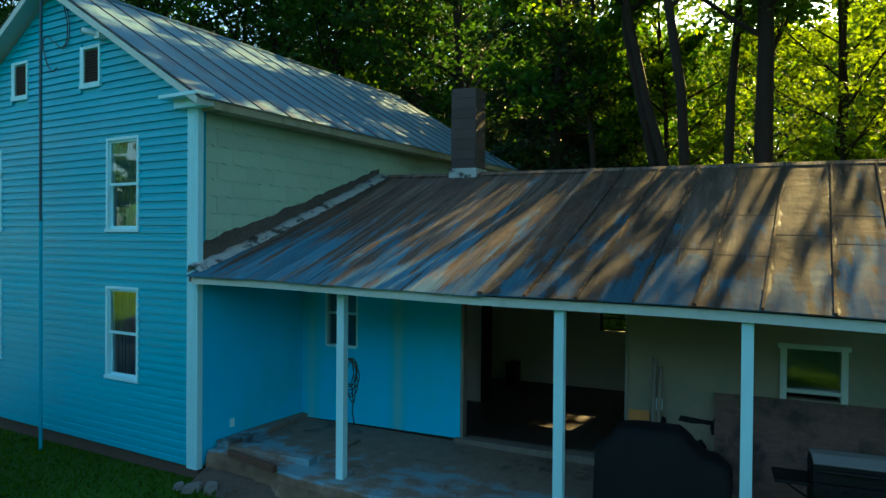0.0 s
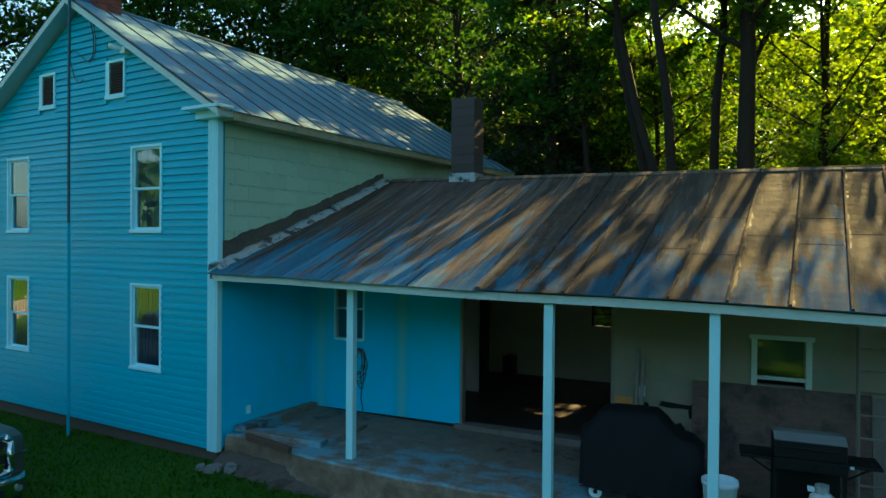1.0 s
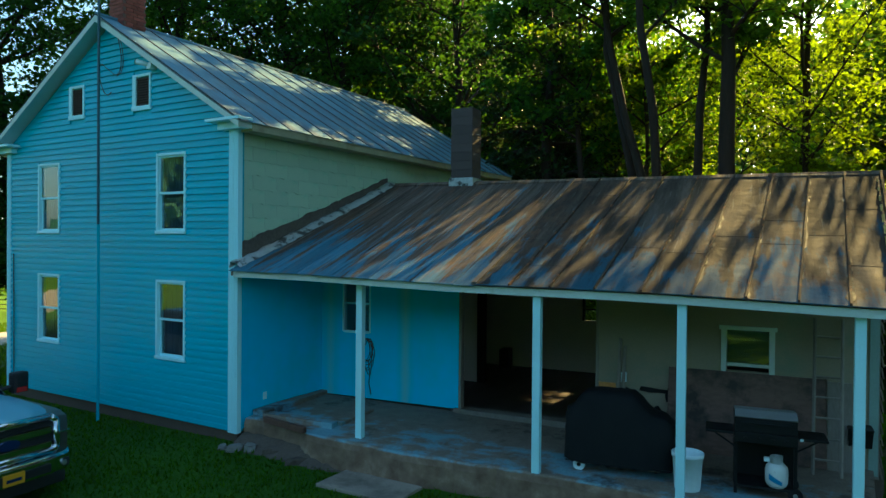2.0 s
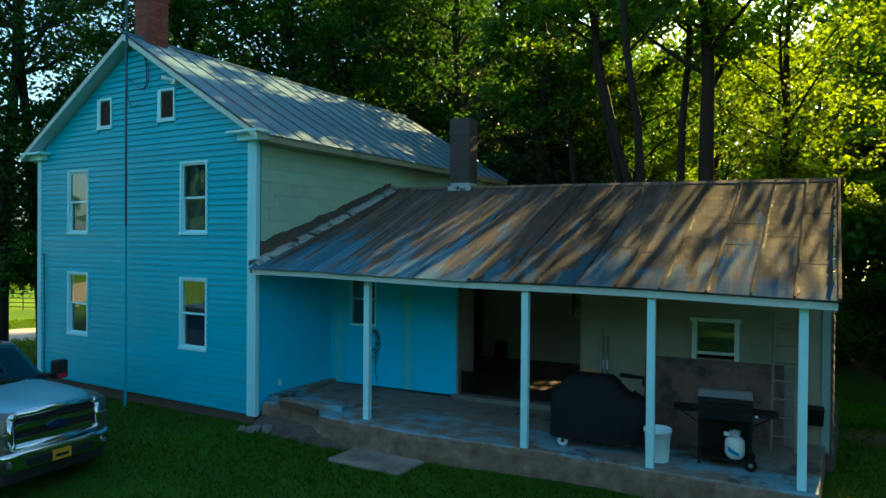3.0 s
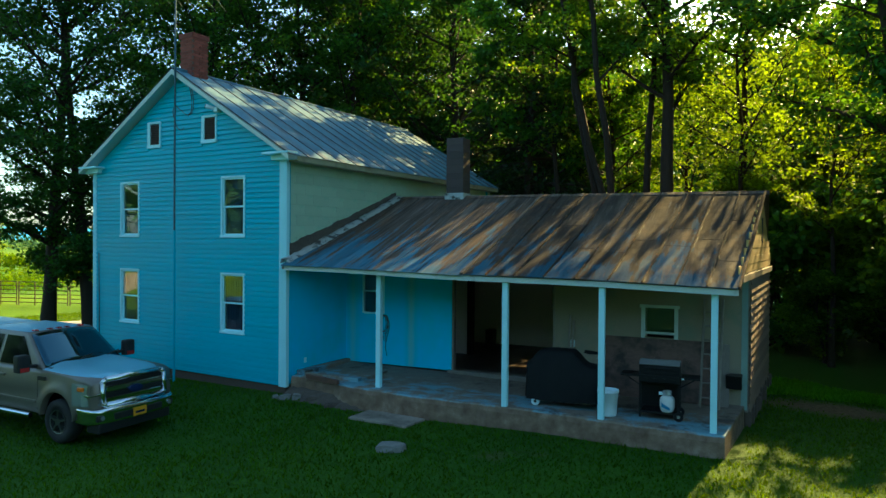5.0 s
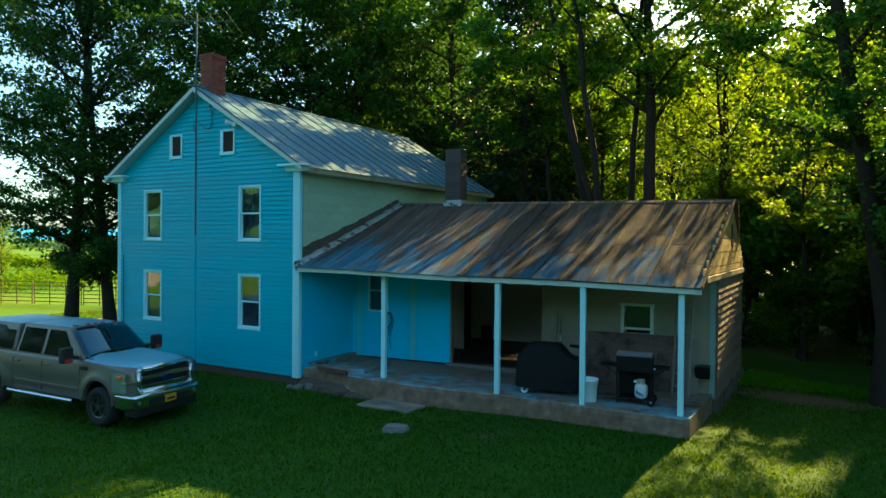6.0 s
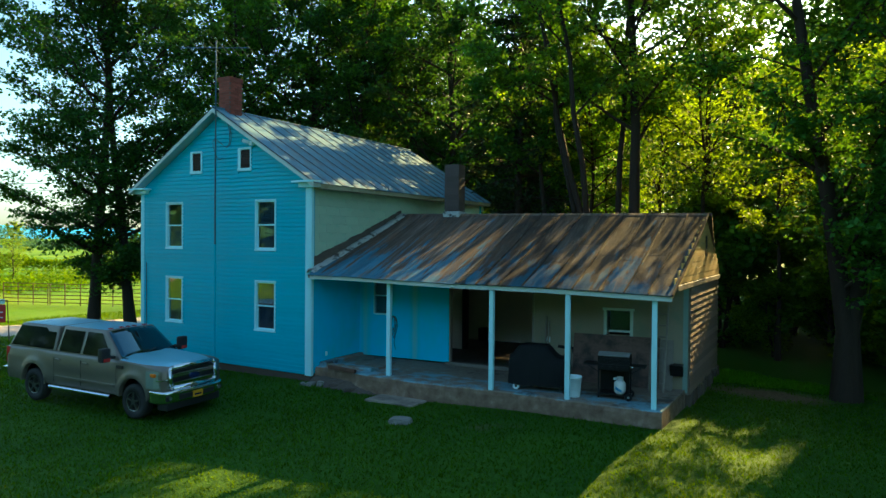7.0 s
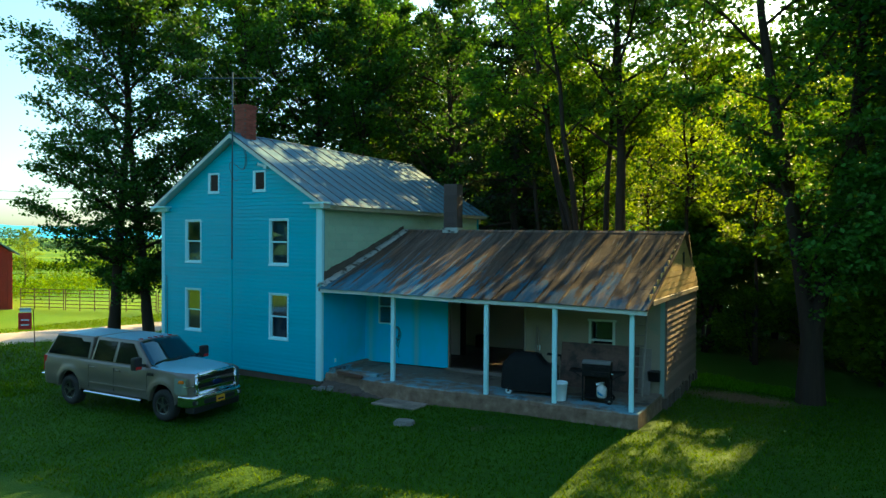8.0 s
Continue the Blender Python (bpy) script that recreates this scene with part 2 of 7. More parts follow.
M_SHEATH = material("yellowed_sheathing", (0.62, 0.42, 0.14), 0.8, vary=0.15, fine=25, coarse=2, random_by=0.12, spot=(0.32, 0.17, 0.07), spot_at=(0.55, 0.75), spot_scale=2)
M_PLY = material("brown_stained_plywood", (0.135, 0.080, 0.062), 0.75, vary=0.35, fine=22, coarse=1.6, stretch=(0.3, 1, 1), spot=(0.045, 0.035, 0.03), spot_at=(0.48, 0.62), spot_scale=2.2)
M_OSB = material("orange_strand_board", (0.55, 0.25, 0.07), 0.7, vary=0.3, fine=30, coarse=6)
M_COVER = material("black_vinyl_cover", (0.008, 0.009, 0.010), 0.75, spec=0.25, vary=0.2, fine=15, coarse=2, bump=0.3)
M_BLACK = material("black_enamel", (0.010, 0.010, 0.011), 0.5, spec=0.25, vary=0.2, fine=30, coarse=3, bump=0.05)
M_STEEL = material("brushed_steel", (0.50, 0.50, 0.48), 0.32, 0.9, vary=0.1, fine=60, coarse=3, stretch=(0.1, 1, 1), bump=0.05)
M_ALU = material("dull_aluminium", (0.34, 0.34, 0.33), 0.45, 0.35, vary=0.12, fine=40, coarse=3, stretch=(0.2, 1, 1), bump=0.08)
M_RUST = material("rusty_iron", (0.12, 0.06, 0.04), 0.8, 0.2, vary=0.4, fine=25, coarse=4)
M_PLASTIC = material("white_plastic", (0.70, 0.84, 0.88), 0.45, vary=0.06, fine=20, coarse=2, bump=0.04)
M_TANK = material("white_tank_enamel", (0.68, 0.70, 0.68), 0.4, vary=0.08, fine=20, coarse=3, spot=(0.3, 0.2, 0.13), spot_at=(0.64, 0.8), spot_scale=8)
M_BLUESTICKER = plain("blue_sticker", (0.03, 0.22, 0.42), 0.4)
M_CORD = plain("dark_rubber_cord", (0.05, 0.035, 0.03), 0.6)
M_ORANGE = plain("orange_cord", (0.75, 0.25, 0.03), 0.5)
M_BARK = material("grey_brown_bark", (0.028, 0.018, 0.011), 0.95, vary=0.35, fine=18, coarse=2.5, stretch=(1, 1, 0.18), bump=0.8)
# leaf colours carry the light: darker for shaded crowns, brighter for sunlit ones
M_LEAF = leaf_material("maple_leaf", (0.055, 0.15, 0.028), (0.21, 0.38, 0.012))
M_LEAF_DARK = leaf_material("shaded_leaf", (0.044, 0.125, 0.026), (0.125, 0.27, 0.010))
# reflects more, to lift crowns that stand in shade
M_LEAF_SHADE = leaf_material("lifted_shade_leaf", (0.08, 0.205, 0.032), (0.10, 0.21, 0.008))
M_LEAF_DEEP = leaf_material("deep_shade_leaf", (0.032, 0.092, 0.024), (0.065, 0.15, 0.010))
M_LEAF_LIGHT = leaf_material("sunlit_leaf", (0.075, 0.15, 0.02), (0.31, 0.45, 0.012))
M_NEEDLE = leaf_material("conifer_needles", (0.03, 0.06, 0.025), (0.05, 0.08, 0.02), amount=0.3)
# brighter copy of the grass blade, with sunlight in its colour
M_SUNGRASS = leaf_material("sunlit_grass_blade", (0.07, 0.22, 0.010), (0.28, 0.50, 0.005), vary=0.28, amount=0.42, spec=0.03)
M_GRASSBLADE = leaf_material("grass_blade", (0.029, 0.088, 0.005), (0.155, 0.262, 0.002), vary=0.28, amount=0.42, spec=0.03)
M_FIELD = leaf_material("meadow_growth", (0.075, 0.17, 0.003), (0.20, 0.31, 0.004), amount=0.35, spec=0.05)
# blue-green of distance haze is mixed into this leaf colour
M_FARLEAF = leaf_material("haze_tinted_foliage", (0.05, 0.15, 0.09), (0.10, 0.2, 0.08), amount=0.4)
M_ROAD = material("pale_gravel", (0.46, 0.38, 0.31), 0.95, vary=0.15, fine=25, coarse=0.6, bump=0.3)
M_BARN = material("barn_red_boards", (0.36, 0.035, 0.03), 0.8, vary=0.2, fine=20, coarse=2, stretch=(1, 1, 0.2), random_by=0.2)
M_TUBE = material("rusty_gate_tube", (0.07, 0.04, 0.03), 0.8, 0.0, vary=0.3, fine=20, coarse=3)
M_SIGNRED = plain("red_sign_face", (0.55, 0.03, 0.03), 0.5)
M_STONE = material("pale_field_stone", (0.21, 0.20, 0.185), 0.9, vary=0.25, fine=20, coarse=4, bump=0.5)
M_RUBBLE = material("brown_rubble", (0.10, 0.075, 0.058), 0.9, vary=0.3, fine=20, coarse=4, bump=0.5, random_by=0.25)

# car
# one paint, two copies: the second has reflected sky blue in its colour
M_CARBODY = material("champagne_body_paint", (0.185, 0.16, 0.135), 0.40, 0.45, vary=0.12, fine=60, coarse=1.5, bump=0.0, coat=0.2, spot=(0.17, 0.15, 0.12), spot_at=(0.5, 0.75), spot_scale=1.5)
M_CARSKY = material("sky_tinted_champagne_paint", (0.27, 0.54, 0.68), 0.48, 0.5, vary=0.04, fine=200, coarse=1, bump=0.0, coat=0.1)
M_CHROME = plain("chrome", (0.72, 0.75, 0.78), 0.12, 1.0)
M_CARGLASS = plain("tinted_glass", (0.012, 0.014, 0.016), 0.05, 0.0, spec=0.4)
M_WINDSHIELD = plain("windshield_glass", (0.012, 0.014, 0.016), 0.03, 0.0, spec=1.0)
M_WINDSHIELD.node_tree.nodes["Principled BSDF"].inputs["IOR"].default_value = 1.65
# the tint paints a blue sky into whatever the glass mirrors
M_WINDSHIELD.node_tree.nodes["Principled BSDF"].inputs["Specular Tint"].default_value = (0.30, 0.72, 1.0, 1)
M_RUBBER = material("tyre_rubber", (0.02, 0.02, 0.02), 0.8, vary=0.2, fine=40, coarse=5)
M_BLACKTRIM = plain("black_plastic_trim", (0.018, 0.018, 0.02), 0.55)
M_LAMP = plain("clear_lamp_lens", (0.55, 0.60, 0.63), 0.12, 0.7)
M_AMBER = plain("amber_lens", (0.75, 0.18, 0.02), 0.2)
M_REDLENS = plain("red_lens", (0.45, 0.03, 0.03), 0.2)
M_PLATE = plain("yellow_plate", (0.75, 0.36, 0.02), 0.5)
M_EMBLEM = plain("dark_blue_emblem", (0.01, 0.025, 0.09), 0.2)
M_ALLOY = plain("alloy_rim", (0.20, 0.21, 0.22), 0.3, 0.9)


def glass_material():
    m = bpy.data.materials.new("window_glass")
    m.use_nodes = True
    nt = m.node_tree
    nt.nodes.remove(nt.nodes["Principled BSDF"])
    t = nt.nodes.new("ShaderNodeBsdfTransparent")
    t.inputs[0].default_value = (0.82, 0.86, 0.86, 1)
    g = nt.nodes.new("ShaderNodeBsdfGlossy")
    g.inputs["Roughness"].default_value = 0.02
    lw = nt.nodes.new("ShaderNodeLayerWeight")
    lw.inputs["Blend"].default_value = 0.5
    gloss = calc(nt, "MULTIPLY_ADD", calc(nt, "POWER", lw.outputs["Facing"], 5.0), 0.85, 0.11)
    mx = nt.nodes.new("ShaderNodeMixShader")
    nt.links.new(gloss, mx.inputs[0])
    nt.links.new(t.outputs[0], mx.inputs[1])
    nt.links.new(g.outputs[0], mx.inputs[2])
    nt.links.new(mx.outputs[0], nt.nodes["Material Output"].inputs[0])
    return m


M_GLASS = glass_material()
M_CURTAIN = material("grey_curtain", (0.20, 0.22, 0.24), 0.9, vary=0.2, fine=6, coarse=2, stretch=(4, 1, 0.2))
M_BLUECURTAIN = material("dark_blue_curtain", (0.035, 0.075, 0.13), 0.9, vary=0.25, fine=6, coarse=2, stretch=(4, 1, 0.2))
# these two colours stand in for sunlit grass and drive mirrored in panes
M_YELLOWREFLECT = material("yellow_reflection_backing", (0.30, 0.27, 0.04), 0.9, vary=0.15, fine=10, coarse=2)
M_BEIGEREFLECT = material("beige_reflection_backing", (0.14, 0.11, 0.105), 0.9, vary=0.1, fine=10, coarse=2)


def lawn_material():
    m = bpy.data.materials.new("lawn_and_meadow")
    m.use_nodes = True
    nt = m.node_tree
    p = nt.nodes["Principled BSDF"]
    p.inputs["Roughness"].default_value = 0.9
    p.inputs["Specular IOR Level"].default_value = 0.15
    a = ramp(nt, noise_of(nt, 14, 6), [(0.3, (0.014, 0.047, 0.004)), (0.7, (0.056, 0.128, 0.008))])
    b = ramp(nt, noise_of(nt, 0.35, 5), [(0.3, (0.022, 0.067, 0.006)), (0.7, (0.056, 0.126, 0.008))])
    col = mixc(nt, 0.5, a, b)
    bare = ramp(nt, noise_of(nt, 0.22, 5, rough=0.6), [(0.68, (0, 0, 0)), (0.80, (1, 1, 1))])
    col = mixc(nt, bare, col, (0.13, 0.10, 0.055))
    # a trodden bare spot under the big shade tree
    c = coords(nt)
    r2 = calc(nt, "ADD", calc(nt, "POWER", calc(nt, "MULTIPLY", calc(nt, "ADD", c[0], -15.6), 0.45), 2.0), calc(nt, "POWER", calc(nt, "MULTIPLY", calc(nt, "ADD", c[1], 3.6), 0.42), 2.0))
    spot = mask(nt, calc(nt, "ADD", r2, calc(nt, "MULTIPLY", noise_of(nt, 1.1, 5), 2.6)), 2.5, 1.3)
    col = mixc(nt, spot, col, ramp(nt, noise_of(nt, 9, 5), [(0.3, (0.06, 0.042, 0.026)), (0.7, (0.14, 0.105, 0.065))]))
    # and a worn strip behind the wing
    q2 = calc(nt, "ADD", calc(nt, "POWER", calc(nt, "MULTIPLY", calc(nt, "ADD", c[0], -11.6), 0.5), 2.0), calc(nt, "POWER", calc(nt, "MULTIPLY", calc(nt, "ADD", c[1], -6.0), 1.25), 2.0))
    worn = mask(nt, calc(nt, "ADD", q2, calc(nt, "MULTIPLY", noise_of(nt, 1.6, 5), 1.6)), 1.9, 1.0)
    col = mixc(nt, worn, col, ramp(nt, noise_of(nt, 9, 5), [(0.3, (0.07, 0.05, 0.03)), (0.7, (0.16, 0.12, 0.075))]))
    # the meadow beyond the drive is taller and yellower
    tc = nt.nodes.new("ShaderNodeTexCoord")
    sep = nt.nodes.new("ShaderNodeSeparateXYZ")
    nt.links.new(tc.outputs["Object"], sep.inputs[0])
    mr = nt.nodes.new("ShaderNodeMapRange")
    mr.inputs[1].default_value, mr.inputs[2].default_value, mr.inputs[3].default_value, mr.inputs[4].default_value = -16, -26, 0, 1
    nt.links.new(sep.outputs[0], mr.inputs[0])
    field = ramp(nt, noise_of(nt, 0.05, 6), [(0.35, (0.05, 0.15, 0.001)), (0.65, (0.13, 0.22, 0.002))])
    col = mixc(nt, mr.outputs[0], col, field)
    nt.links.new(col, p.inputs["Base Color"])
    bm_ = nt.nodes.new("ShaderNodeBump")
    bm_.inputs["Strength"].default_value, bm_.inputs["Distance"].default_value = 0.7, 0.05
    nt.links.new(noise_of(nt, 22, 5), bm_.inputs["Height"])
    nt.links.new(bm_.outputs[0], p.inputs["Normal"])
    return m


M_LAWN = lawn_material()

# ---------------------------------------------------------------- mesh helpers
def box(bm, x0, x1, y0, y1, z0, z1, bevel=0.0):
    geo = bmesh.ops.create_cube(bm, size=1.0, matrix=Matrix.Translation(((x0 + x1) / 2, (y0 + y1) / 2, (z0 + z1) / 2)) @ Matrix.Diagonal((abs(x1 - x0), abs(y1 - y0), abs(z1 - z0), 1)))
    if bevel:
        es = list({e for v in geo["verts"] for e in v.link_edges})
        bmesh.ops.bevel(bm, geom=es, offset=bevel, segments=2, affect="EDGES", profile=0.6)
    return bm


def boxed(x0, x1, y0, y1, z0, z1, bevel=0.0):
    return box(bmesh.new(), x0, x1, y0, y1, z0, z1, bevel)


def rod(bm, a, b, r, sides=8, r2=None):
    a, b = Vector(a), Vector(b)
    d = b - a
    m = Matrix.Translation((a + b) / 2) @ d.to_track_quat("Z", "Y").to_matrix().to_4x4()
    bmesh.ops.create_cone(bm, cap_ends=True, segments=sides, radius1=r, radius2=r if r2 is None else r2, depth=d.length, matrix=m)
    return bm


def tube(bm, pts, radii, sides=7):
    pts = [Vector(p) for p in pts]
    rings = []
    for i, p in enumerate(pts):
        d = (pts[min(i + 1, len(pts) - 1)] - pts[max(i - 1, 0)]).normalized()
        q = d.to_track_quat("Z", "Y")
        r = radii[i] if hasattr(radii, "__len__") else radii
        rings.append([bm.verts.new(p + q @ Vector((math.cos(2 * math.pi * k / sides) * r, math.sin(2 * math.pi * k / sides) * r, 0))) for k in range(sides)])
    for r0, r1 in zip(rings, rings[1:]):
        for k in range(sides):
            bm.faces.new((r0[k], r0[(k + 1) % sides], r1[(k + 1) % sides], r1[k]))
    bm.faces.new(rings[0][::-1])
    bm.faces.new(rings[-1])
    return bm


def extrude(bm, poly, axis, lo, hi):
    """A prism: poly in the two other axes (in order), from lo to hi along axis."""
    def at(p, w):
        v = list(p)
        v.insert("xyz".index(axis), w)
        return bm.verts.new(v)
    a, b = [at(p, lo) for p in poly], [at(p, hi) for p in poly]
    n = len(poly)
    bm.faces.new(a), bm.faces.new(b[::-1])
    for i in range(n):
        bm.faces.new((a[i], b[i], b[(i + 1) % n], a[(i + 1) % n]))
    bmesh.ops.recalc_face_normals(bm, faces=bm.faces)
    return bm


def to_mesh(name, bm, mat, smooth=False):
    me = bpy.data.meshes.new(name)
    bm.to_mesh(me)
    bm.free()
    me.materials.append(mat)
    if smooth:
        me.polygons.foreach_set("use_smooth", [True] * len(me.polygons))
    return me


def part(name, bm, mat, parent, label="", smooth=False):
    ob = new(name, to_mesh(name, bm, mat, smooth))
    ob.parent = parent
    return tagged(ob, label)


def shared(name, mesh, parent, m=None):
    ob = new(name, mesh)
    ob.parent = parent
    if m is not None:
        ob.matrix_basis = m
    return ob


def thing(name, label, category, m=None, group="", kind=""):
    ob = new(name)
    ob.empty_display_size = 0.2
    if m is not None:
        ob.matrix_basis = m
    return tagged(ob, label, category, group, kind)


def solid(name, bm, mat, label, category, group="", kind="", smooth=False, m=None):
    ob = new(name, to_mesh(name, bm, mat, smooth))
    if m is not None:
        ob.matrix_basis = m
    return tagged(ob, label, category, group, kind)


def wall_cells(lo, hi, z0, z1, y0, y1, holes):
    """An upright wall in one piece, from lo to hi and z0 to z1, with rectangular openings (a, b, c, d) right through it."""
    xs = sorted({lo, hi, *(min(max(v, lo), hi) for h in holes for v in h[:2])})
    zs = sorted({z0, z1, *(min(max(v, z0), z1) for h in holes for v in h[2:])})
    full = {(i, j) for i in range(len(xs) - 1) for j in range(len(zs) - 1)
            if not any(a < (xs[i] + xs[i + 1]) / 2 < b and c < (zs[j] + zs[j + 1]) / 2 < d for a, b, c, d in holes)}
    bm = bmesh.new()
    made = {}
    def vert(i, j, k):
        if (i, j, k) not in made:
            made[i, j, k] = bm.verts.new((xs[i], (y0, y1)[k], zs[j]))
        return made[i, j, k]
    for i, j in full:
        bm.faces.new([vert(i, j, 0), vert(i + 1, j, 0), vert(i + 1, j + 1, 0), vert(i, j + 1, 0)])
        bm.faces.new([vert(i, j + 1, 1), vert(i + 1, j + 1, 1), vert(i + 1, j, 1), vert(i, j, 1)])
        for di, dj, p, q in ((-1, 0, (i, j), (i, j + 1)), (1, 0, (i + 1, j), (i + 1, j + 1)), (0, -1, (i, j), (i + 1, j)), (0, 1, (i, j + 1), (i + 1, j + 1))):
            if (i + di, j + dj) not in full:
                bm.faces.new([vert(*p, 0), vert(*q, 0), vert(*q, 1), vert(*p, 1)])
    bmesh.ops.recalc_face_normals(bm, faces=bm.faces)
    return bm


def raw_mesh(name, verts, faces, mat):
    me = bpy.data.meshes.new(name)
    me.from_pydata(verts, [], faces)
    me.materials.append(mat)
    me.update()
    return me


def smooth_step(a, b, x):
    t = np.clip((x - a) / (b - a), 0, 1)
    return t * t * (3 - 2 * t)


def ground_z(x, y):
    """Height of the ground: nearly flat, a little higher along the house front, lower round the parked truck."""
    x, y = np.asarray(x, float), np.asarray(y, float)
    z = -0.33 + 0.14 * np.exp(-((y - 0.6) / 1.6) ** 2) * smooth_step(2.5, 0.0, x) * smooth_step(-12, -8, x)
    z = z - 0.19 * smooth_step(-1.5, -4.2, y) * smooth_step(3.0, -0.5, x) - 0.15 * smooth_step(-9, -14, x) * smooth_step(-8, 2, y)
    z = z + 0.03 * np.sin(x * 0.9 + 1.3) * np.sin(y * 0.7) + 0.05 * np.sin(x * 0.23) * np.cos(y * 0.31)
    return z
# ---------------------------------------------------------------- ground and distance
def make_ground():
    n = 150
    s = np.linspace(-1, 1, n)
    g = np.sinh(s * 6.2) / np.sinh(6.2) * 3200 + s * 22
    X, Y = np.meshgrid(g + 2, g - 2)
    Z = ground_z(X, Y)
    far = np.hypot(X, Y)
    Z = Z + 0.5 * np.sin(X / 47) * np.cos(Y / 61) * np.clip((far - 45) / 200, 0, 1) * 3 - np.clip((far - 60) / 300, 0, 1) * 2.0
    verts = np.stack([X, Y, Z], -1).reshape(-1, 3).tolist()
    faces = [(i * n + j, i * n + j + 1, (i + 1) * n + j + 1, (i + 1) * n + j) for i in range(n - 1) for j in range(n - 1)]
    me = raw_mesh("ground", verts, faces, M_LAWN)
    me.polygons.foreach_set("use_smooth", [True] * len(me.polygons))
    return tagged(new("ground", me), "mown green lawn running out into a yellow-green meadow", "ground", kind="structure")


ground = make_ground()


def strip(name, pts, width, mat, label, category, lift=0.03):
    """A lane along pts that hugs the ground."""
    P = np.array(pts, float)
    t = np.linspace(0, len(P) - 1, 60)
    i = np.clip(t.astype(int), 0, len(P) - 2)
    c = P[i] + (P[i + 1] - P[i]) * (t - i)[:, None]
    for _ in range(6):
        c[1:-1] = (c[:-2] + c[1:-1] * 2 + c[2:]) / 4
    d = np.gradient(c, axis=0)
    d /= np.linalg.norm(d, axis=1)[:, None]
    nrm = np.stack([-d[:, 1], d[:, 0]], 1)
    verts, faces, k = [], [], 5
    for a in range(len(c)):
        for b in range(k):
            w = (b / (k - 1) - 0.5) * width * (1 + 0.12 * math.sin(a * 1.7 + b))
            x, y = c[a] + nrm[a] * w
            verts.append((x, y, float(ground_z(x, y)) + lift - (0.05 if b in (0, k - 1) else 0)))
    for a in range(len(c) - 1):
        for b in range(k - 1):
            faces.append((a * k + b, a * k + b + 1, (a + 1) * k + b + 1, (a + 1) * k + b))
    return tagged(new(name, raw_mesh(name, verts, faces, mat)), label, category, kind="structure")


strip("road", [(-60, -40), (-34, -16), (-22, -2), (-19.5, 3), (-17.5, 14), (-16, 40)], 5.4, M_ROAD, "pale gravel drive passing the house", "road")

# ---------------------------------------------------------------- house
HX0, HX1, HY1, HZ, PEAK = -7.62, 0.05, 10.8, 5.48, 7.92
RIDGE, SLOPE = 8.06, 0.60
HC = (HX0 + HX1) / 2
EAVE = 0.32
house = thing("house", "two-storey farmhouse with light blue vinyl siding and a metal roof", "house")
WINDOWS = [(-2.18, -1.33, 3.59, 5.14), (-6.34, -5.50, 3.59, 5.14), (-2.18, -1.33, 1.135, 2.67), (-6.34, -5.50, 1.135, 2.67)]
VENTS = [(-2.92, -2.37, 6.07, 6.745), (-5.12, -4.59, 6.07, 6.745)]
HOLES = WINDOWS + VENTS


def spans(lo, hi, z0, z1):
    """The stretches of lo..hi that no window or vent interrupts between z0 and z1."""
    out = [(lo, hi)]
    for a, b, c, d in HOLES:
        if z1 <= c + 0.01 or z0 >= d - 0.01:
            continue
        out = [s for p, q in out for s in ((p, min(q, a)), (max(p, b), q)) if s[1] - s[0] > 0.02]
    return out


# walls: the front with its openings, the others closed
bm = wall_cells(HX0, HX1, -0.02, HZ, 0.0, 0.14, WINDOWS)
front_wall = part("front_wall", bm, M_SIDING, house, "light blue horizontal vinyl siding")
bm = bmesh.new()
extrude(bm, [(HX0, HZ), (HX1, HZ), (HX1, PEAK - SLOPE * (HX1 - HC)), (HC, PEAK - 0.03), (HX0, PEAK - SLOPE * (HX1 - HC))], "y", 0.0, 0.10)
part("gable_wall", bm, M_SIDING, house)
bm = bmesh.new()
box(bm, HX1 - 0.16, HX1 - 0.03, 0.14, HY1, -0.02, HZ)
side_wall = part("side_wall", bm, M_SHINGLE_BACK, house, "green mineral shingles with wavy lower edges")
bm = bmesh.new()
box(bm, HX0, HX0 + 0.14, 0.14, HY1, -0.02, HZ)
part("far_side_wall", bm, M_SIDING, house)
bm = extrude(bmesh.new(), [(HX0, -0.02), (HX1, -0.02), (HX1, HZ + 0.1), (HC, PEAK - 0.05), (HX0, HZ + 0.1)], "y", HY1 - 0.14, HY1)
part("rear_wall", bm, M_SIDING, house)
bm = bmesh.new()
box(bm, HX0 + 0.14, HX1 - 0.16, 0.14, HY1 - 0.14, 0.25, 0.33)
box(bm, HX0 + 0.14, HX1 - 0.16, 0.14, HY1 - 0.14, 2.80, 2.95)
box(bm, HX0 + 0.14, HX1 - 0.16, 0.14, HY1 - 0.14, 5.40, 5.50)
box(bm, HX0 + 0.14, HX1 - 0.16, 2.4, 2.5, 0.33, 5.4)
part("interior_floor", bm, M_UNLIT, house, "floors and partition coloured dark for the unlit rooms")
bm = bmesh.new()
box(bm, HX0 + 0.03, HX1 - 0.04, 0.04, HY1 - 0.02, -0.75, -0.02)
part("foundation", bm, M_FOUND, house, "low brown stone foundation")

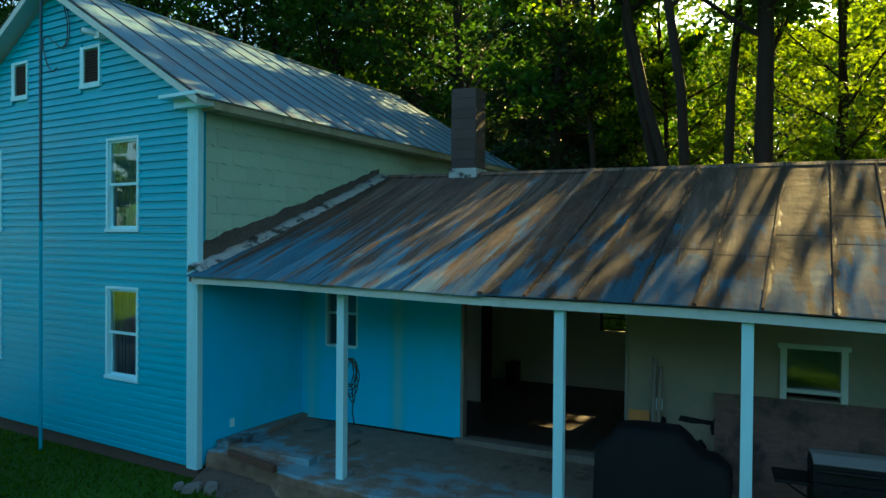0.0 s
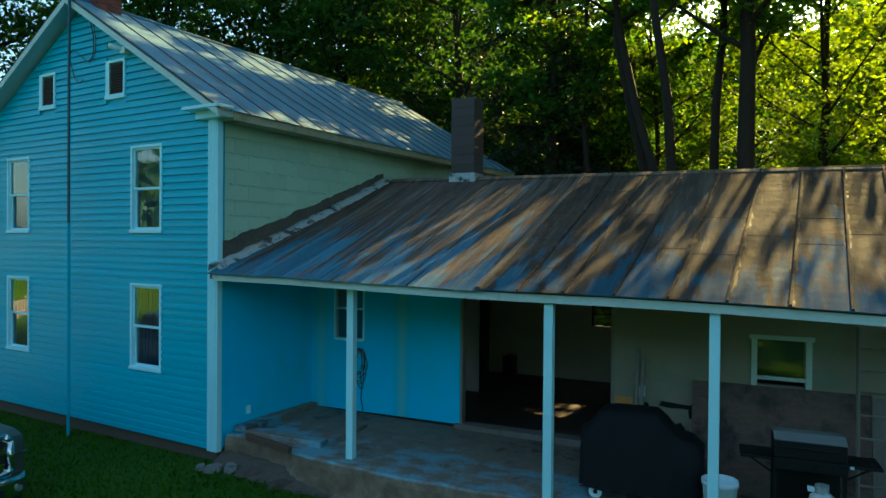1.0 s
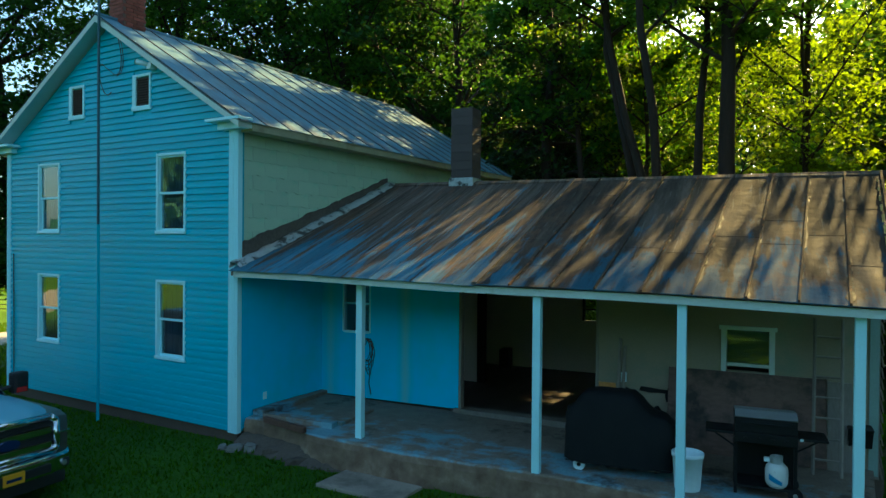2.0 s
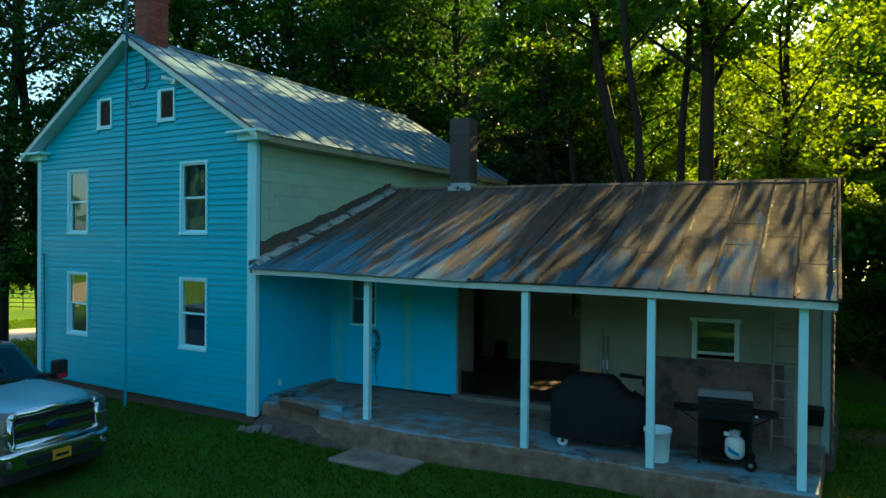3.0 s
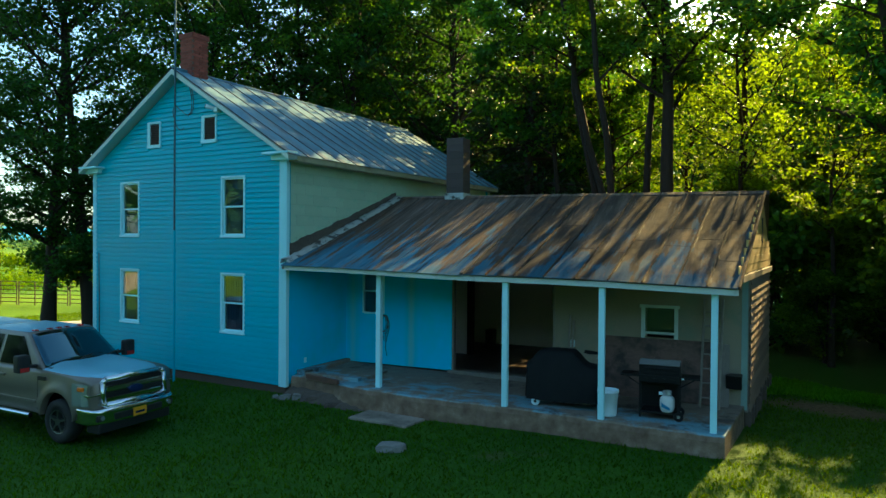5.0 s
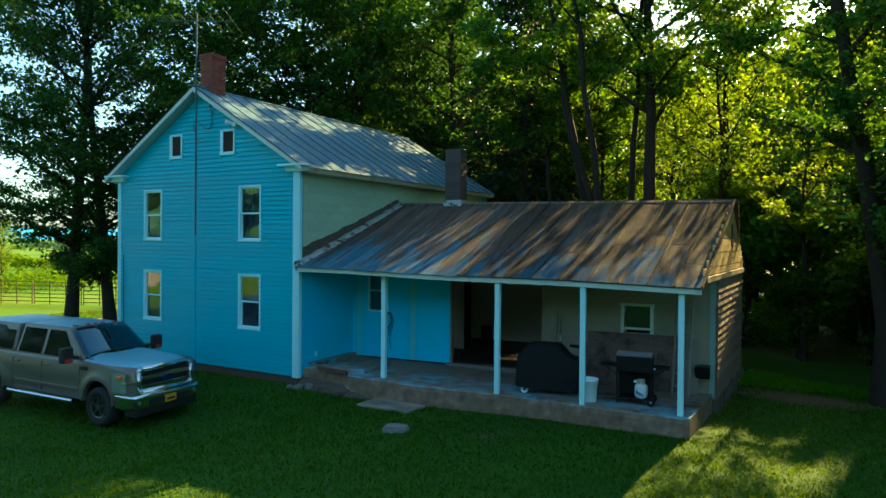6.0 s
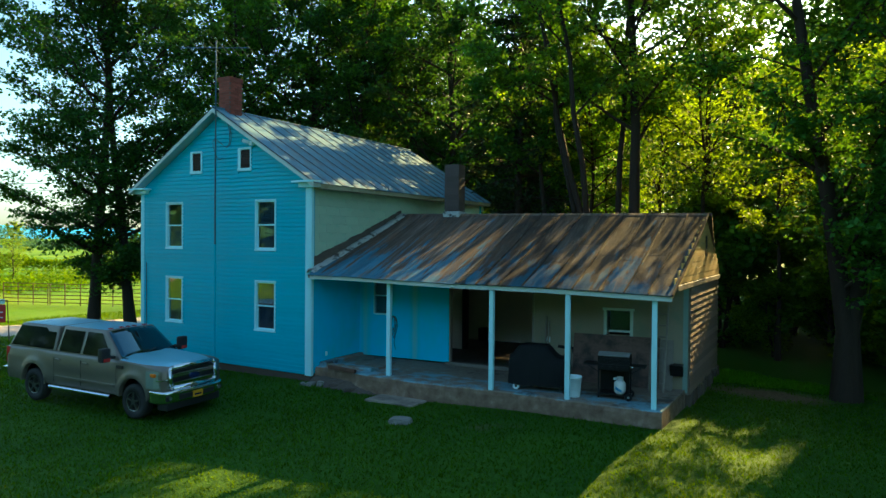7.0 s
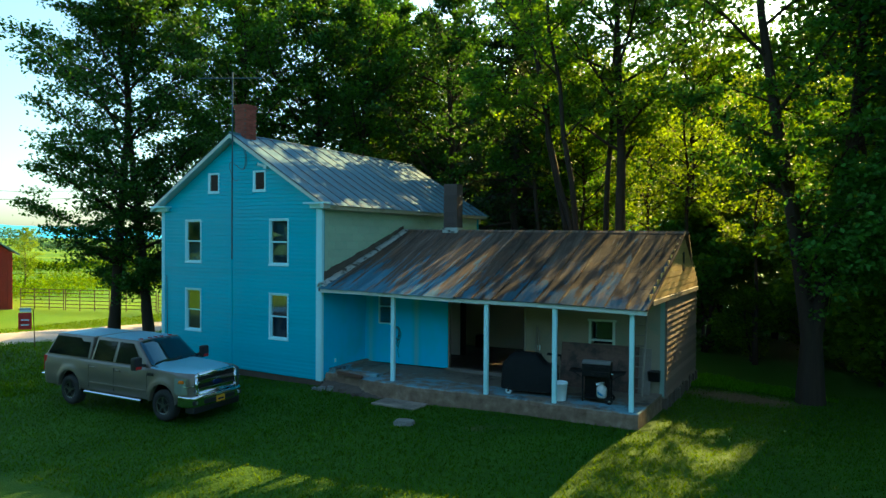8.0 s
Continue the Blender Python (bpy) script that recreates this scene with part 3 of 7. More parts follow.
# corner boards, fluted
for x0, x1, s in ((HX1 - 0.19, HX1 + 0.045, 1), (HX0 - 0.03, HX0 + 0.12, -1)):
    poly, n = [], 5
    w = (x1 - x0 - 0.03) / n
    for k in range(n):
        a = x0 + 0.015 + k * w
        poly += [(a, -0.045), (a + 0.004, -0.056), (a + w * 0.62, -0.056), (a + w * 0.66, -0.045)]
    poly = [(x0, -0.045)] + poly + [(x1, -0.045)]
    poly += [(x1, 0.06), (x1 - 0.04, 0.06), (x1 - 0.04, -0.004), (x0, -0.004)] if s > 0 else [(x1, -0.004), (x0 + 0.04, -0.004), (x0 + 0.04, 0.17), (x0, 0.17)]
    part("corner_board", extrude(bmesh.new(), poly, "z", -0.03, HZ - 0.02), M_WHITE, house, "white fluted corner post")

# main roof: thin deck, then one sheet-metal panel after another
RY0, RY1 = -0.29, 11.05
EX = HX1 + EAVE - HC
for s in (1, -1):
    bm = bmesh.new()
    top = [(HC, RIDGE - 0.02), (HC + s * EX, RIDGE - 0.02 - EX * SLOPE)]
    extrude(bm, [top[0], top[1], (top[1][0], top[1][1] - 0.10), (top[0][0], top[0][1] - 0.10)], "y", RY0 + 0.02, RY1 - 0.02)
    part("roof_deck", bm, M_FASCIA, house, "white painted roof edge and soffit")
PITCH = math.atan(SLOPE)
RUN = EX / math.cos(PITCH) + 0.05
PANELS = 18
PW = (RY1 - RY0) / PANELS
bm = bmesh.new()
box(bm, 0, RUN, 0.004, PW - 0.004, 0.0, 0.008)
panel_mesh = to_mesh("roof_panel", bm, M_METAL)
bm = bmesh.new()
box(bm, 0, RUN, -0.013, 0.013, 0.0, 0.024, 0.004)
rib_mesh = to_mesh("roof_seam", bm, M_SEAMRIB)
main_roof = part("main_roof", rod(bmesh.new(), (HC, RY0, RIDGE + 0.01), (HC, RY1, RIDGE + 0.01), 0.05, 10), M_METAL, house, "grey standing-seam metal roof")
for s in (1, -1):
    for k in range(PANELS + 1):
        m = Matrix.Translation((HC, RY0 + k * PW, RIDGE)) @ (Matrix.Rotation(PITCH, 4, "Y") if s > 0 else Matrix.Rotation(math.pi - PITCH, 4, "Y") @ Matrix.Diagonal((1, 1, -1, 1)))
        if k < PANELS:
            shared("roof_panel", panel_mesh, main_roof, m)
        shared("roof_seam", rib_mesh, main_roof, m)

# rake boards, eave boxes and returns on the gable
for s in (1, -1):
    bm = bmesh.new()
    e = EX + 0.01
    zt = RIDGE - 0.02
    extrude(bm, [(HC, zt), (HC + s * e, zt - e * SLOPE), (HC + s * e, zt - e * SLOPE - 0.11), (HC, zt - 0.13)], "y", RY0 - 0.02, RY0 + 0.02)
    part("rake_board", bm, M_FASCIA, house, "white rake board")
    ex = HX1 if s > 0 else HX0
    a, b = sorted((ex + s * 0.34, ex - s * 0.52))
    bm = boxed(a, b, RY0 - 0.03, 0.02, HZ + 0.10, HZ + 0.155, 0.008)
    box(bm, a + 0.10 if s < 0 else a + 0.14, b - 0.14 if s < 0 else b - 0.10, -0.15, 0.02, HZ - 0.03, HZ + 0.10, 0.008)
    part("eave_return", bm, M_WHITE, house, "white boxed eave return")
    # eave soffit and fascia along the side
    bm = bmesh.new()
    a, b = sorted((ex + s * 0.02, ex + s * (EAVE + 0.012)))
    box(bm, a, b, 0.02, HY1 + 0.2, HZ - 0.07, HZ + 0.062, 0.006)
    part("eave_board", bm, M_EAVE, house, "cream eave board along the roof edge")


# windows
def window(x0, x1, z0, z1, upper_mat, lower_mat):
    cx, cz = (x0 + x1) / 2, (z0 + z1) / 2
    ob = part("window", boxed(x0 + 0.02, x1 - 0.02, 0.142, 0.15, z0 + 0.02, z0 + 0.03), M_WHITE, house, "white double-hung window")
    fw = 0.046
    bm = bmesh.new()
    for a, b, c, d in ((x0 - 0.005, x0 + fw, z0, z1 + 0.005), (x1 - fw, x1 + 0.005, z0, z1 + 0.005)):
        box(bm, a, b, -0.045, 0.10, c, d, 0.006)
    box(bm, x0 + fw, x1 - fw, -0.043, 0.10, z1 - fw, z1 + 0.005, 0.006)
    box(bm, x0 - 0.02, x1 + 0.02, -0.06, 0.10, z0 - 0.015, z0 + 0.045, 0.008)
    part("frame", bm, M_WHITE, ob)
    for name, a, b, yy in (("upper_sash", cz - 0.02, z1 - fw, -0.005), ("lower_sash", z0 + 0.045, cz + 0.02, 0.03)):
        bm = bmesh.new()
        box(bm, x0 + fw, x0 + fw + 0.03, yy, yy + 0.03, a, b)
        box(bm, x1 - fw - 0.03, x1 - fw, yy, yy + 0.03, a, b)
        box(bm, x0 + fw + 0.03, x1 - fw - 0.03, yy, yy + 0.03, a, a + 0.045)
        box(bm, x0 + fw + 0.03, x1 - fw - 0.03, yy, yy + 0.03, b - 0.035, b)
        part(name, bm, M_WHITE, ob)
        g = part("pane", boxed(x0 + fw + 0.03, x1 - fw - 0.03, yy + 0.012, yy + 0.018, a + 0.03, b - 0.03), M_GLASS, ob)
        g.visible_shadow = False
    for mat, a, b in ((upper_mat, cz, z1 - 0.05), (lower_mat, z0 + 0.05, cz)):
        if mat:
            bm = bmesh.new()
            n = 12
            w = (x1 - x0 - 0.12) / n
            for k in range(n):
                xa = x0 + 0.06 + k * w
                box(bm, xa, xa + w, 0.11 + 0.012 * math.sin(k * 2.1), 0.125 + 0.012 * math.sin(k * 2.1), a, b)
            part("curtain_and_reflection", bm, mat, ob)


# yellow and beige paint in mirrored ground, blue is curtain
window(*WINDOWS[0], M_BLUECURTAIN, M_BLUECURTAIN)
window(*WINDOWS[1], None, M_BLUECURTAIN)
window(*WINDOWS[2], M_BEIGEREFLECT, M_BLUECURTAIN)
window(*WINDOWS[3], M_YELLOWREFLECT, M_BEIGEREFLECT)
for x0, x1, z0, z1 in VENTS:
    # flat black sheet on the closed wall paints the dark inside the vent
    v = part("attic_vent", boxed(x0 + 0.05, x1 - 0.05, -0.009, -0.003, z0 + 0.05, z1 - 0.05), M_BLACK, house, "white framed attic vent with brown louvres")
    bm = bmesh.new()
    box(bm, x0 - 0.01, x0 + 0.10, -0.05, 0.06, z0 - 0.02, z1 + 0.02, 0.006)
    box(bm, x1 - 0.04, x1 + 0.01, -0.05, 0.06, z0 - 0.02, z1 + 0.02, 0.006)
    box(bm, x0 + 0.10, x1 - 0.04, -0.048, 0.06, z1 - 0.035, z1 + 0.02, 0.006)
    box(bm, x0 - 0.02, x1 + 0.02, -0.06, 0.06, z0 - 0.03, z0 + 0.06, 0.006)
    part("frame", bm, M_WHITE, v)
    k = 0
    while z0 + 0.09 + k * 0.05 < z1 - 0.07:
        zz = z0 + 0.08 + k * 0.05
        bm = bmesh.new()
        extrude(bm, [(-0.040, zz), (-0.012, zz + 0.026), (-0.012, zz + 0.033), (-0.040, zz + 0.007)], "x", x0 + 0.10, x1 - 0.04)
        part("louvre", bm, M_LOUVRE, v)
        k += 1

# brick chimney on the ridge near the gable
CHX, CHY, CHW = -3.79, 0.43, 0.26
chimney = part("brick_chimney", boxed(CHX - CHW + 0.012, CHX + CHW - 0.012, CHY - CHW + 0.012, CHY + CHW - 0.012, 7.2, 9.05), M_MORTAR, house, "weathered red brick chimney")
bm = bmesh.new()
bw = (CHW * 2 - 0.02) / 3
box(bm, -bw / 2 + 0.005, bw / 2 - 0.005, -0.05, 0.05, -0.032, 0.032, 0.004)
brick_mesh = to_mesh("brick", bm, M_BRICK)
rng = random.Random(4)
for row in range(25):
    zz = 7.2 + row * 0.075 + 0.037
    for side in range(4):
        for k in range(3):
            off = (k - 1) * bw + (bw * 0.25 if (row + side) % 2 else -bw * 0.25)
            if abs(off) > CHW - bw * 0.45:
                off = math.copysign(CHW - bw * 0.5, off)
            m = Matrix.Translation((CHX, CHY, zz)) @ Matrix.Rotation(side * math.pi / 2, 4, "Z") @ Matrix.Translation((off, -CHW + 0.046 + rng.uniform(-0.004, 0.004), 0))
            shared("brick", brick_mesh, chimney, m)
bm = boxed(CHX - CHW - 0.03, CHX + CHW + 0.02, CHY - CHW - 0.03, CHY + CHW + 0.02, 9.05, 9.11, 0.01)
box(bm, CHX - CHW - 0.025, CHX + CHW + 0.02, CHY - CHW - 0.02, CHY + CHW + 0.02, 8.97, 9.05, 0.012)
part("cap", bm, M_BRICK, chimney)

M_MAST = material("dull_steel_mast", (0.05, 0.10, 0.13), 0.5, 0.5, vary=0.2, fine=30, coarse=3)
# aerial mast, aerial and wires on the gable
AX = -3.61
aerial = thing("tv_aerial", "tall grey aerial mast with thin elements above the gable", "aerial")
part("mast", tube(bmesh.new(), [(AX - 0.016, -0.322, 3.75), (AX, -0.335, 6.0), (AX + 0.03, -0.345, 10.1)], 0.026, 8), M_MAST, aerial, "grey steel mast")
part("lower_pipe", tube(bmesh.new(), [(AX - 0.04, -0.30, -0.35), (AX - 0.02, -0.32, 3.0), (AX - 0.016, -0.322, 3.76)], 0.031, 8), M_SIDING, aerial, "lower pipe painted the blue of the siding")
bm = rod(bmesh.new(), (AX - 0.9, -0.95, 9.86), (AX + 0.75, 0.35, 9.96), 0.018, 6)
part("boom", bm, M_MAST, aerial)
for k in range(9):
    f = k / 8
    c = Vector((AX - 0.9 + 1.65 * f, -0.95 + 1.30 * f, 9.86 + 0.10 * f))
    l = 0.35 + 0.65 * f
    d = Vector((0.54, -0.84, 0.03)) * l
    part("element", rod(bmesh.new(), c - d, c + d, 0.006, 5), M_MAST, aerial)
for k in range(3):
    c = Vector((AX + 0.02, -0.345, 9.45 - k * 0.22))
    part("element", rod(bmesh.new(), c - Vector((0.10, 0.06, 0)), c + Vector((0.10, 0.06, 0)), 0.010, 5), M_MAST, aerial)


def wire(name, pts, r, mat, label, category):
    cu = bpy.data.curves.new(name, "CURVE")
    cu.dimensions, cu.bevel_depth, cu.bevel_resolution, cu.resolution_u = "3D", r, 1, 6
    sp = cu.splines.new("BEZIER")
    sp.bezier_points.add(len(pts) - 1)
    for b, p in zip(sp.bezier_points, pts):
        b.co, b.handle_left_type, b.handle_right_type = p, "AUTO", "AUTO"
    cu.materials.append(mat)
    return tagged(new(name, cu), label, category)


wire("aerial_cable", [(-3.36, -0.10, 7.68), (-3.28, -0.06, 7.1), (-3.38, -0.06, 6.85), (-3.75, -0.06, 7.0), (-3.98, -0.06, 7.1), (-3.95, -0.06, 6.7), (-3.72, -0.06, 6.45), (-3.6, -0.06, 6.5)], 0.009, M_CORD, "loose black cable looping on the blue gable", "cable")
wire("aerial_cable", [(-3.30, -0.08, 7.6), (-3.22, -0.06, 7.2), (-3.26, -0.06, 6.9), (-3.42, -0.06, 6.8)], 0.008, M_CORD, "loose black cable looping on the blue gable", "cable")
wire("downlead_cable", [(-7.35, -0.05, 3.1), (-7.33, -0.05, 1.6), (-7.33, -0.05, 0.0)], 0.012, M_CORD, "dark cable running down the blue siding", "cable")
fl = thing("floodlight", "small grey floodlight fixed under the rake", "lamp")
part("housing", rod(bmesh.new(), (-2.50, -0.26, 6.94), (-2.30, -0.12, 6.88), 0.055, 12, 0.04), M_PLASTIC, fl)
part("bracket", boxed(-2.34, -2.20, -0.16, -0.02, 6.80, 6.92, 0.01), M_PLASTIC, fl)
part("lens", rod(bmesh.new(), (-2.515, -0.272, 6.945), (-2.50, -0.26, 6.94), 0.045, 12), M_BLACK, fl)

# ---------------------------------------------------------------- porch wing
WING = pose(0.1, -0.15, 0, 0, 0, 5.25)
wing = thing("porch_wing", "single-storey wing with an open porch under a worn sheet-metal roof", "porch", WING)


def eave_z(u):
    return 2.93 - 0.019 * u + 0.012 * math.sin(u * 1.1)


def slab_z(u):
    return 0.24 - 0.014 * u


def roof_z(u, v):
    """Top of the front slope."""
    f = (v + 0.1) / 4.95
    return eave_z(u) * (1 - f) + (4.80 - 0.006 * u) * f - 0.06 * math.sin(math.pi * f) * (0.5 + 0.05 * u)


WALLV = 2.45
# walls
bm = wall_cells(0.12, 3.33, 0.28, 3.6, WALLV, WALLV + 0.12, [(0.70, 1.38, 1.60, 2.95)])
part("porch_wall", bm, M_PORCHWALL, wing, "freshly painted bright blue porch wall")
bm = bmesh.new()
box(bm, 0.70, 0.74, WALLV - 0.02, WALLV + 0.1, 1.60, 2.95, 0.004)
box(bm, 1.34, 1.38, WALLV - 0.02, WALLV + 0.1, 1.60, 2.95, 0.004)
box(bm, 0.74, 1.34, WALLV - 0.02, WALLV + 0.1, 1.58, 1.63, 0.004)
box(bm, 0.74, 1.34, WALLV - 0.012, WALLV + 0.08, 2.17, 2.21, 0.004)
pw = part("porch_window", bm, M_WHITE, wing, "narrow white sash window in the blue wall")
g = part("pane", boxed(0.74, 1.34, WALLV + 0.03, WALLV + 0.036, 1.63, 2.95), M_GLASS, pw)
g.visible_shadow = False
part("blind", boxed(0.74, 1.34, WALLV + 0.09, WALLV + 0.1, 2.21, 2.95), M_CURTAIN, pw)
bm = wall_cells(5.98, 9.98, 0.05, 3.6, WALLV, WALLV + 0.12, [(7.96, 8.70, 1.44, 2.10)])
part("rear_porch_wall", bm, M_GREENWALL, wing, "pale grey-green board wall at the back of the porch")
bm = bmesh.new()
box(bm, 3.33, 5.98, WALLV, WALLV + 0.12, 2.75, 3.6)
part("lintel", bm, M_GREENWALL, wing)
for u in (3.33, 5.93):
    part("door_jamb", boxed(u, u + 0.05, WALLV - 0.015, WALLV + 0.14, 0.28, 2.75, 0.004), M_OLDWOOD, wing, "bare wooden door jamb")
part("door_sill", boxed(3.25, 6.0, WALLV - 0.08, WALLV + 0.2, 0.18, 0.30, 0.01), M_OLDWOOD, wing, "worn wooden door sill")
# small window with white casing
bm = bmesh.new()
box(bm, 7.94, 8.02, WALLV - 0.03, WALLV + 0.1, 1.42, 2.10, 0.005)
box(bm, 8.64, 8.72, WALLV - 0.03, WALLV + 0.1, 1.42, 2.10, 0.005)
box(bm, 7.91, 8.75, WALLV - 0.04, WALLV + 0.1, 2.10, 2.165, 0.005)
box(bm, 8.02, 8.64, WALLV - 0.02, WALLV + 0.08, 1.52, 1.57, 0.004)
sw = part("small_window", bm, M_FASCIA, wing, "small window with a worn white wooden casing")
g = part("pane", boxed(8.02, 8.64, WALLV + 0.02, WALLV + 0.026, 1.57, 2.10), M_GLASS, sw)
g.visible_shadow = False
# black sheet stands in for the shade of the room behind the pane
part("backing", boxed(8.02, 8.64, WALLV + 0.35, WALLV + 0.36, 1.4, 2.15), M_BLACK, sw)
# room behind the open doorway
bm = bmesh.new()
box(bm, 0.12, 10.0, WALLV + 0.12, 7.35, 0.18, 0.28)
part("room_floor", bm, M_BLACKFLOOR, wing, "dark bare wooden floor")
bm = bmesh.new()
BW = 7.25
bm = wall_cells(0.12, 10.1, 0.28, 3.4, BW, BW + 0.12, [(4.55, 5.50, 1.55, 2.15)])
part("room_rear_wall", bm, M_ROOMWALL, wing, "plain grey rear wall of the room")
bm = bmesh.new()
box(bm, 4.55, 4.60, BW - 0.02, BW + 0.1, 1.55, 2.15)
box(bm, 5.45, 5.50, BW - 0.02, BW + 0.1, 1.55, 2.15)
box(bm, 4.60, 5.45, BW - 0.02, BW + 0.1, 1.82, 1.85)
part("rear_window_frame", bm, M_BLACK, wing)
bm = bmesh.new()
box(bm, 0.5, 2.70, 4.95, 5.05, 0.28, 3.38)
part("partition", bm, M_ROOMWALL, wing, "grey plaster partition")
part("partition_post", boxed(2.70, 2.85, 4.90, 5.10, 0.28, 3.38), M_BLACK, wing, "black post at the partition's end")
bm = bmesh.new()
box(bm, 6.05, 6.15, WALLV + 0.12, BW, 0.28, 3.4)
part("room_side_wall", bm, M_ROOMWALL, wing)
bm = bmesh.new()
box(bm, 0.12, 10.0, WALLV + 0.12, 7.35, 3.38, 3.44)
part("room_ceiling", bm, M_ROOMWALL, wing)

# porch slab, uneven at its front edge
bm = bmesh.new()
us = np.linspace(0.05, 9.78, 46)
rng = random.Random(8)
front = [(-0.05 + 0.05 * math.sin(u * 1.3) + rng.uniform(-0.03, 0.03) + 0.34 * float(smooth_step(2.0, 0.6, u))) for u in us]
rows_ = []
for u, f in zip(us, front):
    zt = slab_z(u)
    k_ = 0.11 * WALLV * float(smooth_step(8.6, 9.78, u))
    rows_.append([bm.verts.new(p) for p in ((u, f - 0.03, -0.8), (u, f - 0.02 + rng.uniform(-0.015, 0.015), zt - 0.12), (u, f, zt - 0.02), (u, f + 0.03, zt), (u + k_, WALLV + 0.02, zt + 0.03), (u + k_, WALLV + 0.02, -0.8))])
for a, b in zip(rows_, rows_[1:]):
    for k in range(6):
        bm.faces.new((a[k], a[(k + 1) % 6], b[(k + 1) % 6], b[k]))
bm.faces.new(rows_[0]), bm.faces.new(rows_[-1][::-1])
bmesh.ops.recalc_face_normals(bm, faces=bm.faces)
part("porch_slab", bm, M_SLAB, wing, "cracked old concrete porch slab")
bm = bmesh.new()
box(bm, 6.0, 10.15, WALLV + 0.12, 7.35, -0.8, 0.18)
part("rear_footing", bm, M_FOUND, wing)

# low curb round the broken end of the slab
for k, (u0, u1, v0, v1, h) in enumerate(((0.03, 0.34, 0.45, WALLV, 0.075), (0.34, 1.85, 0.36, 0.62, 0.05), (1.62, 1.92, 0.62, 1.75, 0.035))):
    bm = boxed(u0, u1, v0, v1, 0.05, slab_z(u0) + 0.03 + h, 0.02)
    for v in bm.verts:
        v.co.x += 0.03 * math.sin(v.co.y * 5 + k)
        v.co.y += 0.04 * math.sin(v.co.x * 4 + k)
    part("slab_curb", bm, M_SLAB, wing, "low broken concrete curb on the slab")

# posts and eave beam
for u, pv in ((2.52, 0.20), (5.615, 0.0), (7.575, 0.0), (9.58, 0.06)):
    zt = eave_z(u) - 0.12 + 0.36 * pv
    z0 = slab_z(u)
    part("porch_post", boxed(u - 0.058, u + 0.058, pv - 0.02, pv + 0.096, z0, zt, 0.006), M_WHITE, wing, "white square porch post")
bm = bmesh.new()
prev = None
for u in np.linspace(0.08, 9.97, 24):
    zt = eave_z(u) - 0.015
    ring = [bm.verts.new(p) for p in ((u, -0.085, zt - 0.105), (u, -0.085, zt), (u, -0.045, zt), (u, -0.045, zt - 0.105))]
    if prev:
        for k in range(4):
            bm.faces.new((prev[k], prev[(k + 1) % 4], ring[(k + 1) % 4], ring[k]))
    else:
        bm.faces.new(ring)
    prev = ring
bm.faces.new(prev[::-1])
bmesh.ops.recalc_face_normals(bm, faces=bm.faces)
part("eave_fascia", bm, M_FASCIA, wing, "pale painted fascia along the porch eave")
bm = bmesh.new()
prev = None
for u in np.linspace(0.12, 9.9, 16):
    zt = eave_z(u) - 0.06
    ring = [bm.verts.new(p) for p in ((u, -0.04, zt - 0.04), (u, -0.04, zt), (u, 0.10, zt + 0.03), (u, 0.10, zt - 0.04))]
    if prev:
        for k in range(4):
            bm.faces.new((prev[k], prev[(k + 1) % 4], ring[(k + 1) % 4], ring[k]))
    prev = ring
part("eave_beam", bm, M_OLDWOOD, wing)


def slope_patch(u0, u1, v0, v1, lift, thick=0.012, nu=2, nv=8):
    """A sheet that follows the sagging front slope."""
    bm = bmesh.new()
    top, bot = [], []
    for i in range(nu + 1):
        for j in range(nv + 1):
            u, v = u0 + (u1 - u0) * i / nu, v0 + (v1 - v0) * j / nv
            uu = u + 0.043 * (v + 0.1) * (u / 10.0) * 2.0
            z = roof_z(u, v) + lift
            top.append(bm.verts.new((uu, v, z)))
            bot.append(bm.verts.new((uu, v, z - thick)))
    w = nv + 1
    for i in range(nu):
        for j in range(nv):
            a, b, c, d = i * w + j, (i + 1) * w + j, (i + 1) * w + j + 1, i * w + j + 1
            bm.faces.new((top[a], top[b], top[c], top[d]))
            bm.faces.new((bot[d], bot[c], bot[b], bot[a]))
    edge = [i * w for i in range(nu + 1)] + [nu * w + j for j in range(1, w)] + [i * w + nv for i in range(nu - 1, -1, -1)] + [j for j in range(nv - 1, 0, -1)]
    for a, b in zip(edge, edge[1:] + edge[:1]):
        bm.faces.new((top[b], top[a], bot[a], bot[b]))
    bmesh.ops.recalc_face_normals(bm, faces=bm.faces)
    return bm


part("roof_deck", slope_patch(0.0, 9.95, -0.06, 4.85, -0.03, 0.08, 24, 8), M_OLDWOOD, wing)
porch_roof = part("porch_roof", slope_patch(0.0, 9.97, 4.72, 4.88, 0.05, 0.02, 24, 1), M_OLDROOF, wing, "old sheet-metal roof, streaked with rust and worn blue paint")
rng = random.Random(21)
u, k_ = 0.02, 0
while u < 4.66:
    w = min(0.36, 4.70 - u)
    part("roof_sheet", slope_patch(u, u + w, -0.13 - rng.uniform(0, 0.03), 4.85, 0.012 + 0.003 * (k_ % 2)), M_OLDROOF, porch_roof)
    part("roof_seam", slope_patch(u + w - 0.006, u + w + 0.006, -0.13, 4.85, 0.021, 0.02), M_OLDROOF, porch_roof)
    u, k_ = u + w, k_ + 1
edges = [4.70, 5.24, 5.84, 6.46, 7.08, 7.71, 8.34, 8.92, 9.46, 10.0]
